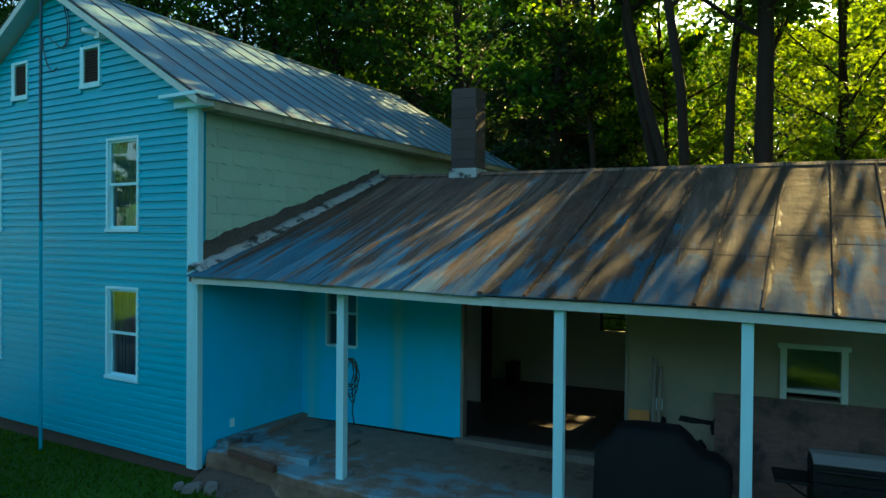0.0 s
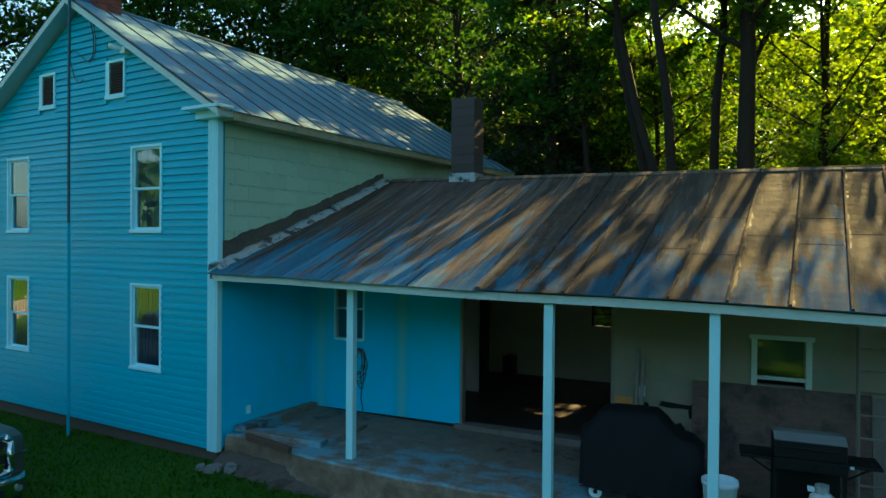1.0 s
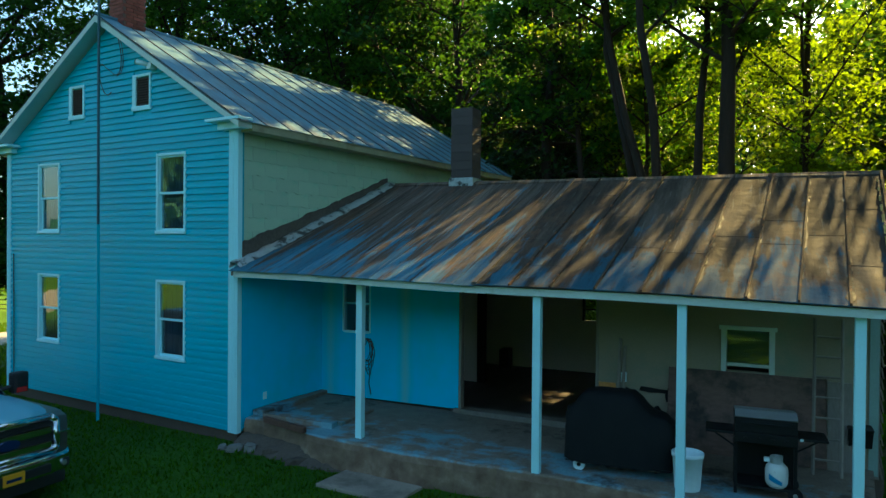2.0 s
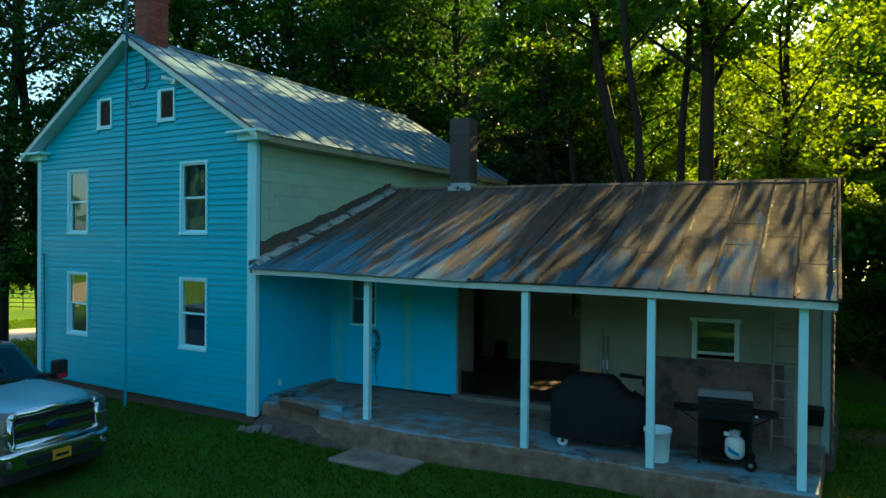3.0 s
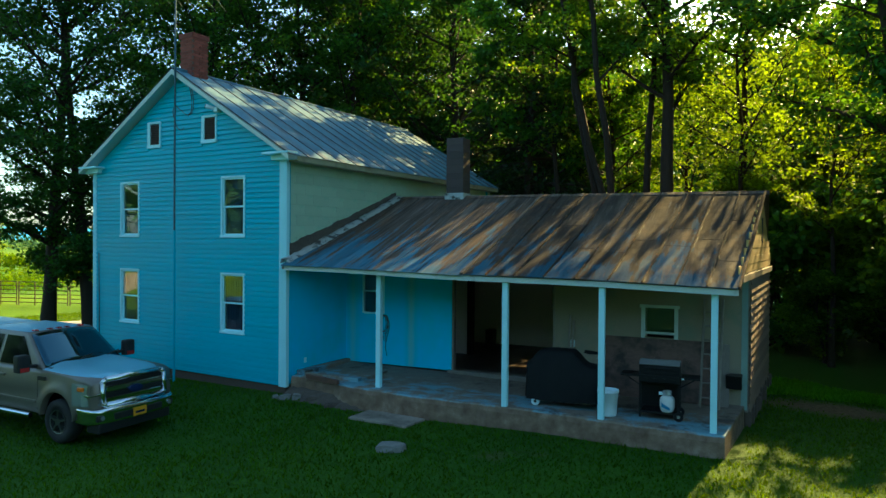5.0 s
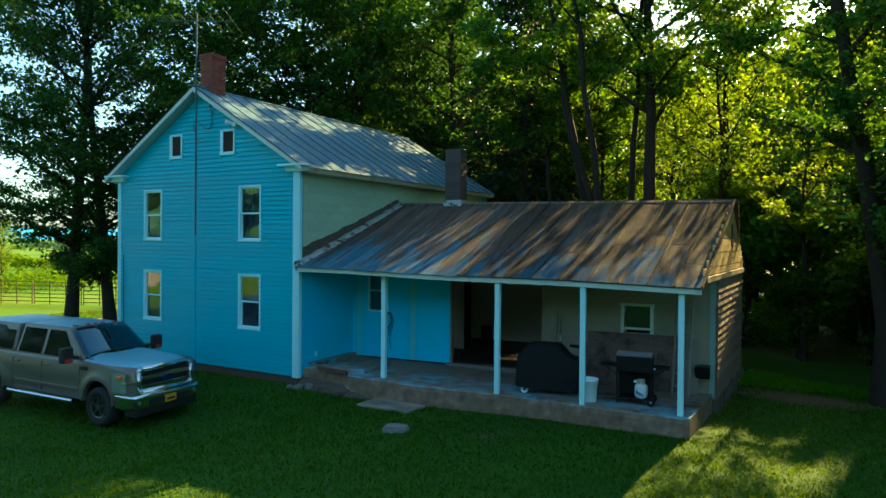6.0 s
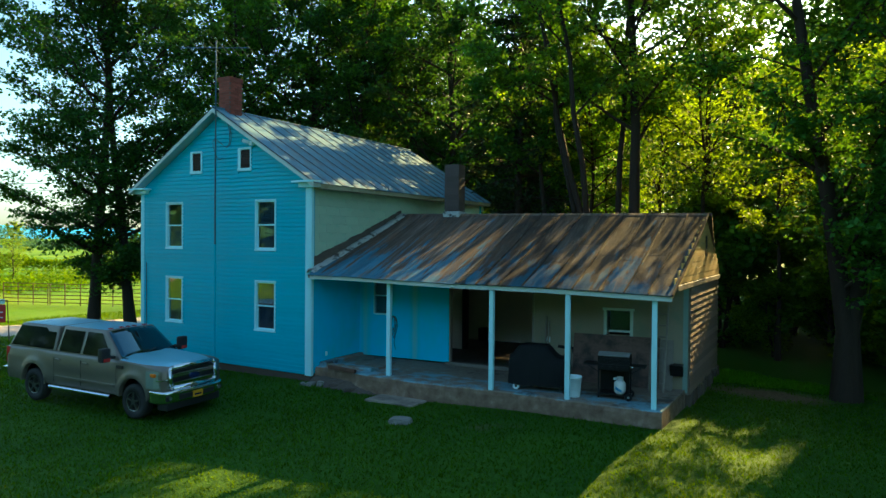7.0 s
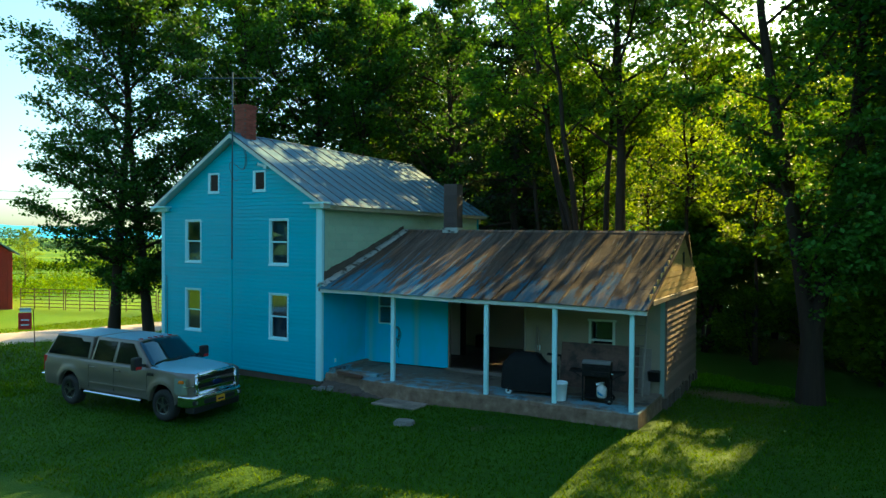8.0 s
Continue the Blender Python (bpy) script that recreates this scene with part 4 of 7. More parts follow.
for u0, u1 in zip(edges, edges[1:]):
    cuts = [-0.15, 1.3 + rng.uniform(-0.7, 0.7), 3.2 + rng.uniform(-0.7, 0.7), 4.85] if rng.random() < 0.6 else [-0.15, 2.2 + rng.uniform(-0.8, 0.8), 4.85]
    for k, (v0, v1) in enumerate(zip(cuts, cuts[1:])):
        part("roof_sheet", slope_patch(u0 + 0.004, u1 - 0.004, v0 - (0.05 if k else 0), v1, 0.036 + 0.003 * k, nv=4), M_OLDROOF_B, porch_roof)
    part("roof_seam", slope_patch(u0 - 0.014, u0 + 0.014, -0.15, 4.85, 0.064, 0.03), M_OLDRIB, porch_roof)

def tar_blobs(u0, seed, lo=-0.1, hi=4.8, n=16, wide=0.05):
    """Ragged lumps of tar along a seam."""
    rng = random.Random(seed)
    bm = bmesh.new()
    for _ in range(n):
        v = rng.uniform(lo, hi)
        l, w = rng.uniform(0.05, 0.22), wide * rng.uniform(0.4, 1.2)
        ring = []
        for q in range(9):
            a = 2 * math.pi * q / 9
            r = rng.uniform(0.7, 1.2)
            uu, vv = u0 + rng.uniform(-0.012, 0.012) + w * r * math.cos(a), min(4.84, max(-0.14, v + l * r * math.sin(a)))
            ring.append((uu + 0.0086 * (vv + 0.1) * uu, vv, roof_z(uu, vv) + 0.040))
        c = bm.verts.new((sum(p[0] for p in ring) / 9, sum(p[1] for p in ring) / 9, sum(p[2] for p in ring) / 9 + 0.005))
        vs = [bm.verts.new(p) for p in ring]
        for a, b in zip(vs, vs[1:] + vs[:1]):
            bm.faces.new((a, b, c))
    return bm


for k, u0 in enumerate(edges[1:-1]):
    tagged(part("tar_seam", tar_blobs(u0, 90 + k), M_TARBLACK, porch_roof), "ragged black tar along a roof seam", kind="stuff")
tagged(part("tar_seam", tar_blobs(4.80, 120, -0.1, 2.4, 14, 0.10), M_TARBLACK, porch_roof), "ragged black tar along a roof seam", kind="stuff")
part("roof_seam", slope_patch(9.97, 10.01, -0.15, 4.85, 0.066, 0.05), M_OLDRIB, porch_roof)
part("roof_seam", slope_patch(4.66, 4.74, -0.15, 4.85, 0.07, 0.05), M_TAR, porch_roof, "tarred step between old and newer sheets")
# tar and flashing where the roof meets the house wall
bm = bmesh.new()
rng = random.Random(5)
prev = None
for k in range(40):
    v = -0.02 + 4.85 * k / 39
    u0 = -0.03 + v * 0.0919
    w1 = 0.20 + rng.uniform(-0.03, 0.03)
    z = roof_z(0, v)
    ring = [bm.verts.new(p) for p in ((u0 - 0.05, v, z + 0.0), (u0 - 0.02, v, z + 0.11 + rng.uniform(-0.02, 0.02)), (u0 + w1 * 0.5, v, z + 0.085 + rng.uniform(-0.02, 0.02)), (u0 + w1, v, z + 0.02))]
    if prev:
        for i in range(3):
            bm.faces.new((prev[i], prev[i + 1], ring[i + 1], ring[i]))
    prev = ring
part("flashing", bm, M_FLASH, wing, "buckled silver flashing patched with tar", smooth=True)
bm = bmesh.new()
prev = None
for k in range(40):
    v = 0.16 + 4.6 * k / 39
    u0 = -0.045 + v * 0.0919
    hs = 0.37 - 0.035 * v
    z = roof_z(0, v)
    ring = [bm.verts.new(p) for p in ((u0 + 0.02, v, z), (u0 + 0.02, v, z + hs + rng.uniform(-0.04, 0.05)), (u0 - 0.06, v, z + hs), (u0 - 0.06, v, z))]
    if prev:
        for i in range(3):
            bm.faces.new((prev[i], prev[i + 1], ring[i + 1], ring[i]))
    prev = ring
part("tar_strip", bm, M_TAR, wing, "dark tar smeared up the shingle wall")
# rear slope
bm = extrude(bmesh.new(), [(4.85, 4.80), (7.75, 2.95), (7.75, 2.87), (4.85, 4.70)], "x", -0.3, 10.50)
part("rear_slope", bm, M_OLDROOF, wing)
# gable end: studs boarded with weathered strips, yellowed sheathing above
GX = 10.02
bm = extrude(bmesh.new(), [(WALLV, 0.0), (7.3, 0.0), (7.3, 3.15), (4.85, 4.62), (WALLV, 3.72)], "x", GX - 0.14, GX - 0.02)
gable = part("gable_end", bm, M_OLDWOOD, wing, "weathered end wall with yellowed boards in the gable")
bm = bmesh.new()
extrude(bm, [(-0.02, 0.0), (7.3 - WALLV, 0.0), (7.3 - WALLV, 0.17), (-0.02, 0.17)], "x", 0, 0.02)
clap_mesh = to_mesh("clapboard", bm, M_CLAP)
for k in range(17):
    m = Matrix.Translation((GX + 0.01, WALLV + 0.02 * (k % 3), 0.02 + k * 0.165)) @ Matrix.Rotation(radians(-11), 4, "Y")
    shared("clapboard", clap_mesh, gable, m)
for k in range(12):
    z0 = 2.95 + k * 0.165
    if z0 > 4.55:
        break
    v0 = max(0.15, (z0 - 2.93) / 1.87 * 4.95 - 0.1 + 0.48)
    v1 = 4.85 + (4.72 - z0) / 0.62
    part("sheathing_board", boxed(GX - 0.02, GX + 0.005 + 0.004 * (k % 2), v0, min(v1, 7.5), z0, min(z0 + 0.16, 4.7)), M_SHEATH, gable, "yellowed sheathing board")
part("gable_beam", boxed(GX - 0.10, GX + 0.06, 0.6, 7.4, 2.80, 2.93, 0.01), M_OLDWOOD, gable)
gable.matrix_basis = Matrix.Translation((GX + 0.12, WALLV, 0)) @ Matrix.Rotation(radians(-4.9), 4, "Z") @ Matrix.Translation((-GX, -WALLV, 0))
# solid black panel on the boards, for the shade inside an opening
part("gable_opening", boxed(GX - 0.01, GX + 0.016, 4.75, 5.05, 3.55, 4.15, 0.004), M_BLACK, gable, "black panel in place of the dark inside a gable opening")
bm = bmesh.new()
box(bm, 9.98, 10.10, WALLV - 0.02, WALLV + 0.14, 0.05, 3.55)
part("corner_post", bm, M_PALEPOST, wing, "pale painted corner post")
rng = random.Random(31)
for k in range(16):
    v = WALLV + 0.1 + k * 0.31
    u = 10.13 + 0.086 * (v - WALLV)
    bm = boxed(u - 0.10, u + 0.05 + rng.uniform(0, 0.08), v, v + 0.29, -0.5, 0.03 + rng.uniform(-0.05, 0.05), 0.03)
    part("footing_stone", bm, M_RUBBLE, wing)
# block chimney
GC = (2.35, 4.98, 0.26)
bm = boxed(GC[0] - GC[2] + 0.01, GC[0] + GC[2] - 0.01, GC[1] - GC[2] + 0.01, GC[1] + GC[2] - 0.01, 4.3, 6.42)
block_chimney = part("block_chimney", bm, M_BLOCK, wing, "dark grey block chimney with pale flashing")
bm = boxed(-GC[2] + 0.004, GC[2] - 0.004, -0.05, 0.05, -0.098, 0.098, 0.005)
block_mesh = to_mesh("block", bm, M_BLOCK)
for row in range(10):
    for side in range(4):
        m = Matrix.Translation((GC[0], GC[1], 4.6 + row * 0.2)) @ Matrix.Rotation(side * math.pi / 2, 4, "Z") @ Matrix.Translation((0, -GC[2] + 0.046, 0))
        shared("block", block_mesh, block_chimney, m)
bm = boxed(GC[0] - 0.30, GC[0] + 0.30, GC[1] - 0.30, GC[1] + 0.30, 4.62, 4.92, 0.02)
part("flashing", bm, M_FLASH, block_chimney, "pale metal flashing")
# ---------------------------------------------------------------- trees
def tube_arrays(V, F, pts, radii, sides):
    base = len(V)
    for i, p in enumerate(pts):
        d = pts[min(i + 1, len(pts) - 1)] - pts[max(i - 1, 0)]
        d = d / (np.linalg.norm(d) + 1e-9)
        a = np.cross(d, (0.3, 0.9, 0.1))
        a /= np.linalg.norm(a)
        b = np.cross(d, a)
        for k in range(sides):
            t = 2 * math.pi * k / sides
            V.append(tuple(p + (a * math.cos(t) + b * math.sin(t)) * radii[i]))
    for i in range(len(pts) - 1):
        for k in range(sides):
            F.append((base + i * sides + k, base + i * sides + (k + 1) % sides, base + (i + 1) * sides + (k + 1) % sides, base + (i + 1) * sides + k))


def leaf_mesh(name, C, size, mat, rs, flat=0.18, droop=0.0):
    """One small folded rhombus for each centre in C."""
    n = len(C)
    nrm = rs.normal(0, 1, (n, 3))
    nrm[:, 2] = np.abs(nrm[:, 2]) + flat * 2.2
    nrm /= np.linalg.norm(nrm, axis=1)[:, None]
    a = rs.normal(0, 1, (n, 3))
    a[:, 2] -= droop
    a -= nrm * (a * nrm).sum(1)[:, None]
    a /= np.linalg.norm(a, axis=1)[:, None]
    b = np.cross(nrm, a)
    l = size * rs.uniform(0.7, 1.25, n)[:, None]
    w = l * rs.uniform(0.55, 0.8, n)[:, None]
    V = np.empty((n, 4, 3))
    V[:, 0], V[:, 2] = C - a * l * 0.5, C + a * l * 0.55
    V[:, 1], V[:, 3] = C + b * w * 0.5 + nrm * l * 0.10, C - b * w * 0.5 + nrm * l * 0.10
    me = bpy.data.meshes.new(name)
    me.vertices.add(4 * n)
    me.vertices.foreach_set("co", V.reshape(-1))
    me.loops.add(4 * n)
    me.loops.foreach_set("vertex_index", np.arange(4 * n, dtype=np.int32))
    me.polygons.add(n)
    me.polygons.foreach_set("loop_start", np.arange(0, 4 * n, 4, dtype=np.int32))
    me.polygons.foreach_set("loop_total", np.full(n, 4, dtype=np.int32))
    me.materials.append(mat)
    me.update()
    me.validate()
    return me


def tree_meshes(seed, height, crown_base, spread, trunk_r, leaves, leaf, mat, stems=1, lean=0.0, droop=0.0, profile="round", limbs=22, clump=0.55, fork=0.0, facing=None, twigs=2, boughs=0):
    rs = np.random.RandomState(seed)
    V, F, tips = [], [], []
    for s in range(stems):
        ang = rs.uniform(0, 6.28) if facing is None else facing + s * math.pi
        off = np.array([math.cos(ang), math.sin(ang), 0])
        sl = lean + (0.16 + 0.1 * rs.rand() if stems > 1 else 0)
        n = 11
        root = off * (0 if stems == 1 else trunk_r * (0.42 if facing is None else 0.22))
        pts = [np.array([0, 0, -0.4]) + root]
        for i in range(1, n):
            f = i / (n - 1)
            pts.append(np.array([0, 0, height * f]) + root + off * (sl * height * max(0.0, f - fork) * (1 - 0.35 * f)) + rs.normal(0, 0.012 * height, 3) * (1, 1, 0) * f)
        r0 = trunk_r * (1 if stems == 1 else 0.62 if facing is None else 0.8)
        radii = [r0 * (1.35 if i == 0 else 1) * (1 - 0.93 * (i / (n - 1)) ** 0.85) + 0.01 for i in range(n)]
        tube_arrays(V, F, pts, radii, 10)
        P = np.array(pts)
        for k in range(limbs // stems + boughs):
            f = crown_base + (0.97 - crown_base) * (k + rs.rand()) / (limbs // stems)
            x = f * (n - 1)
            i = min(int(x), n - 2)
            start = P[i] + (P[i + 1] - P[i]) * (x - i)
            g = (f - crown_base) / (1 - crown_base)
            prof = (math.sin(math.pi * (0.18 + 0.80 * g)) if profile == "round" else 1.05 - 0.55 * g if profile == "skirt" else (1.05 - g) * 0.95 + 0.05)
            L = spread * prof * rs.uniform(0.75, 1.15)
            th = k * 2.4 + rs.uniform(-0.4, 0.4)
            low = k >= limbs // stems
            if low:
                f, th, L, g = rs.uniform(0.14, 0.27), rs.uniform(-1.9, 0.35), spread * rs.uniform(0.75, 1.0), 0.0
                x = f * (n - 1)
                i = min(int(x), n - 2)
                start = P[i] + (P[i + 1] - P[i]) * (x - i)
            up = (0.55 * (1 - g) + 0.75 * g) if profile == "round" else 0.22 + 0.6 * g if profile == "skirt" else -0.12 + 0.35 * g
            d = np.array([math.cos(th), math.sin(th), up + rs.uniform(-0.2, 0.15)])
            d /= np.linalg.norm(d)
            m = 6
            lp = [start]
            for j in range(1, m):
                bend = np.array([0, 0, (0.10 if profile == "round" else 0.05) - droop * j / m]) + rs.normal(0, 0.10, 3)
                d = d + bend * 0.55
                d /= np.linalg.norm(d)
                lp.append(lp[-1] + d * L / (m - 1))
            lr = 0.05 if low else max(0.02, radii[i] * 0.42)
            tube_arrays(V, F, lp, [lr * (1 - 0.85 * j / (m - 1)) + 0.006 for j in range(m)], 6)
            for j in range(1, m):
                for q in range(3 if j < m - 1 else 4):
                    e = rs.normal(0, 1, 3) * (1, 1, 0.45) + d * 0.8
                    e /= np.linalg.norm(e)
                    l2 = L * rs.uniform(0.18, 0.40) * (1.1 - 0.5 * j / m)
                    mid = lp[j] + e * l2 * 0.5 + np.array([0, 0, 0.05 * l2])
                    end = lp[j] + e * l2 - np.array([0, 0, droop * l2 * 0.5])
                    tube_arrays(V, F, [lp[j], mid, end] if twigs > 1 else [lp[j], end], [lr * 0.30 * (1 - 0.5 * j / m) + 0.006, lr * 0.16 + 0.004, 0.004], 3)
                    for c, wgt in ((mid, 0.6), (end, 1.0)):
                        tips.append((*c, wgt, 0.13 + l2 * clump))
    T = np.array(tips)
    pick = rs.choice(len(T), leaves, p=T[:, 3] / T[:, 3].sum())
    C = T[pick, :3] + np.clip(rs.normal(0, 1, (leaves, 3)), -1.6, 1.6) * T[pick, 4][:, None] * (1, 1, 0.42)
    C[:, 2] -= droop * rs.rand(leaves) * 0.5
    wood = raw_mesh("trunk", V, F, M_BARK)
    wood.polygons.foreach_set("use_smooth", [True] * len(wood.polygons))
    return wood, leaf_mesh("crown", C, leaf, mat, rs, droop=droop * 2)


KINDS = {
    "maple_high": tree_meshes(11, 21, 0.36, 5.4, 0.27, 18000, 0.17, M_LEAF, limbs=22, clump=0.15),
    "maple": tree_meshes(1, 21, 0.20, 6.4, 0.34, 20000, 0.25, M_LEAF_DEEP, limbs=28, clump=0.19, twigs=1),
    "maple_top": tree_meshes(15, 22, 0.55, 5.6, 0.22, 18000, 0.22, M_LEAF, limbs=24, clump=0.15),
    "maple_front": tree_meshes(13, 21, 0.12, 4.9, 0.27, 42000, 0.165, M_LEAF_DEEP, limbs=36, droop=0.10, clump=0.20),
    "bush_light": tree_meshes(14, 4.2, 0.05, 2.2, 0.08, 7000, 0.19, M_LEAF_LIGHT, stems=3, limbs=20, clump=0.3, twigs=1),
    "maple_right": tree_meshes(12, 20, 0.24, 4.2, 0.36, 46000, 0.165, M_LEAF_SHADE, stems=2, limbs=38, droop=0.20, clump=0.17, fork=0.12, facing=0.3, twigs=1, boughs=6),
    "maple_low": tree_meshes(2, 20, 0.13, 7.2, 0.36, 22000, 0.24, M_LEAF_DEEP, limbs=34, droop=0.10, clump=0.20, twigs=1),
    "maple_slim": tree_meshes(3, 19, 0.30, 4.4, 0.24, 15000, 0.2, M_LEAF_DARK, limbs=22, clump=0.20),
    "maple_light": tree_meshes(4, 16, 0.16, 5.0, 0.20, 10500, 0.21, M_LEAF_LIGHT, limbs=24, clump=0.20),
    "maple_young": tree_meshes(16, 12.5, 0.40, 3.8, 0.12, 4600, 0.16, M_LEAF_LIGHT, limbs=16, clump=0.13),
    "clump": tree_meshes(5, 19, 0.44, 4.6, 0.27, 22000, 0.17, M_LEAF, stems=4, limbs=24, clump=0.15),
    "conifer": tree_meshes(6, 21, 0.16, 3.8, 0.28, 12000, 0.21, M_NEEDLE, limbs=40, droop=0.35, profile="cone", clump=0.26, twigs=1),
    "bush": tree_meshes(7, 4.2, 0.05, 2.4, 0.09, 5000, 0.22, M_LEAF_SHADE, stems=3, limbs=18, clump=0.3, twigs=1),
    "thin": tree_meshes(8, 17, 0.40, 3.8, 0.15, 10000, 0.23, M_LEAF_DARK, limbs=16, clump=0.2),
    "wood": tree_meshes(9, 18, 0.10, 5.2, 0.24, 8500, 0.4, M_LEAF, limbs=28, clump=0.24, twigs=1),
    "wood_dark": tree_meshes(10, 18, 0.08, 5.0, 0.24, 8500, 0.4, M_LEAF_DEEP, limbs=28, clump=0.24, twigs=1),
}
LABELS = {
    "maple_top": "tall tree with a long bare trunk and leafy top",
    "maple_front": "tall maple with dark trunk and low leafy branches beside the house", "bush_light": "leafy green shrub behind the wing",
    "maple_high": "tall maple tree with a bare trunk and high crown", "maple_right": "large shade tree with dark drooping leafy branches",
    "maple": "tall maple tree with a full leafy green crown", "maple_low": "large shade tree with dark low-hanging leafy branches", "maple_slim": "slender maple tree with a high green crown",
    "maple_light": "young tree with bright yellow-green backlit leaves", "clump": "tree with several leaning stems and a green crown", "conifer": "dark conifer with drooping branches",
    "maple_young": "young maple with loose sunlit yellow-green leaves behind the wing",
    "bush": "dense dark green shrub", "thin": "thin dark woodland tree",
    "wood": "leafy green woodland tree behind the house", "wood_dark": "dark green woodland tree behind the house",
}


def tree(kind, x, y, turn=0.0, s=1.0, lean=(0, 0), sz=None):
    wood, crown = KINDS[kind]
    ob = thing("shrub" if "bush" in kind else "tree", LABELS[kind], "shrub" if "bush" in kind else "tree", pose(x, y, float(ground_z(x, y)) - 0.02, lean[0], lean[1], turn), group="trees round the house")
    ob.scale = (s, s, sz or s)
    shared("trunk", wood, ob)
    shared("crown", crown, ob)
    return ob


TREES = [
    ("maple_light", -52, 18.5, 10, 0.36, (0, 0)), ("maple_light", -78, 44, 100, 0.3, (0, 0)), ("wood", -90, 58, 0, 0.3, (0, 0)),
    ("maple_front", -13.4, 1.8, 20, 0.95, (0, 4)), ("maple_front", -11.9, 2.6, 200, 0.9, (0, 6)), ("maple", -15.5, 11, 80, 1.0, (0, 0)), ("maple_low", -11.8, 13.5, 20, 0.95, (0, 0)), ("maple", -12.5, 23, 140, 1.0, (0, 0)), ("maple_low", -14, 19, 220, 1.0, (0, 0)), ("maple_low", -11, 29, 70, 1.0, (0, 0)),
    ("maple_slim", -8.6, 13.8, 40, 1.0, (0, 0)), ("maple", -4.6, 16.5, 160, 0.95, (0, 0)), ("conifer", -1.0, 17.0, 10, 0.95, (0, 0)), ("maple", -10.5, 19.5, 300, 0.95, (0, 0)), ("wood_dark", -1.5, 25, 30, 0.72, (0, 0)), ("wood", -6.5, 26, 130, 0.72, (0, 0)), ("wood_dark", -13, 26, 200, 0.75, (0, 0)), ("conifer", 0.4, 13.6, 100, 0.95, (0, 0)), ("thin", 1.9, 12.6, 40, 0.95, (0, 0)), ("thin", 3.6, 15.5, 240, 0.62, (0, 0)), ("maple_slim", 1.2, 18.0, 10, 0.62, (0, 0)),
    ("clump", 6.0, 9.6, 75, 0.95, (0, -7)), ("maple_high", 7.0, 8.9, 60, 0.98, (0, 0)), ("maple_low", 19.4, 6.0, 300, 0.95, (0, 0)),
    ("maple_right", 13.5, 6.5, 0, 0.98, (0, 0)), ("maple_low", 19.0, 9.8, 40, 1.0, (0, 0)), ("wood_dark", -4.0, 22.5, 77, 0.74, (0, 0)), ("wood_dark", 0.2, 20.5, 177, 0.68, (0, 0)), ("wood_dark", 17.5, 21.0, 20, 0.8, (0, 0)), ("maple_young", 3.5, 14.0, 60, 1.08, (0, 0)), ("maple_young", 8.2, 13.8, 130, 1.05, (0, 0)), ("bush_light", 16.6, 9.0, 70, 1.2, (0, 0)), ("maple_young", 11.2, 12.6, 250, 0.8, (0, 0)), ("maple_low", 20.5, 11.5, 120, 1.0, (0, 0)), ("maple_low", 21.5, 3.0, 250, 0.9, (0, 0)), ("maple_top", 16.6, 12.5, 200, 1.0, (0, 0)), ("maple_top", 14.7, 12.6, 80, 1.0, (0, 0)), ("maple_top", 8.0, 15.2, 190, 0.88, (0, 0)),
    ("bush", 14.5, 13.0, 0, 1.1, (0, 0)), ("bush_light", 11.0, 13.2, 90, 0.7, (0, 0)), ("bush_light", 13.2, 12.6, 10, 1.2, (0, 0)), ("bush_light", 9.4, 16.5, 50, 1.5, (0, 0)), ("bush_light", 12.4, 17.5, 150, 1.0, (0, 0)), ("bush_light", 15.2, 15.5, 250, 1.5, (0, 0)), ("bush_light", 10.6, 20.5, 250, 1.9, (0, 0)), ("bush_light", 3.2, 12.3, 0, 0.55, (0, 0)), ("bush_light", 15.4, 10.2, 203, 0.9, (0, 0)), ("bush", 17.5, 14.5, 30, 1.3, (0, 0)), ("bush", 20.5, 13.0, 200, 1.4, (0, 0)), ("bush", 13.6, 17.5, 60, 1.5, (0, 0)),
    ("bush", 8.8, 14.5, 10, 1.3, (0, 0)), ("bush", 1.0, 14.6, 100, 1.0, (0, 0)), ("bush", 7.0, 19.0, 100, 1.2, (0, 0)), ("bush", 0.4, 18, 0, 1.2, (0, 0)), ("bush", -15.0, 8.5, 0, 0.6, (0, 0)), ("maple_slim", -12.6, 8.5, 120, 1.0, (0, 0)),
]
rng = random.Random(17)
# the wood behind: low enough for the sun to pass over it onto the roofs
for k in range(30):
    f = k / 29
    x, y = -22 + 64 * f + rng.uniform(-1, 1), 27 + 7 * (k % 3) + rng.uniform(-1.5, 1.5) - 8 * max(0, f - 0.6)
    if -2.0 < x < 19 or x < -16:
        continue
    TREES.append((("wood", "wood_dark", "wood_dark", "wood_dark", "wood")[k % 5], x, y, rng.uniform(0, 360), min(1.1, (4.5 + (y - 4.0) * 0.487) * 0.97 / 18), (0, 0)))
# an open, sunny stand of young trees behind the wing
TREES += [(("wood_dark", "wood")[k % 2], 3.5 + 5.2 * k + (5.0 if k == 2 else 0), 45 + 2 * (k % 2), 60 * k, 1.36, (0, 0)) for k in range(2, 5)]
TREES += [("wood_dark", x, y, 70 * x, s_, (0, 0)) for x, y, s_ in ((1.0, 56, 1.26), (6.0, 57, 1.28), (11.0, 56, 1.5), (15.0, 58, 1.55), (19.0, 55, 1.5), (13.0, 63, 1.7), (17.2, 64, 1.7), (21.4, 62, 1.7))]
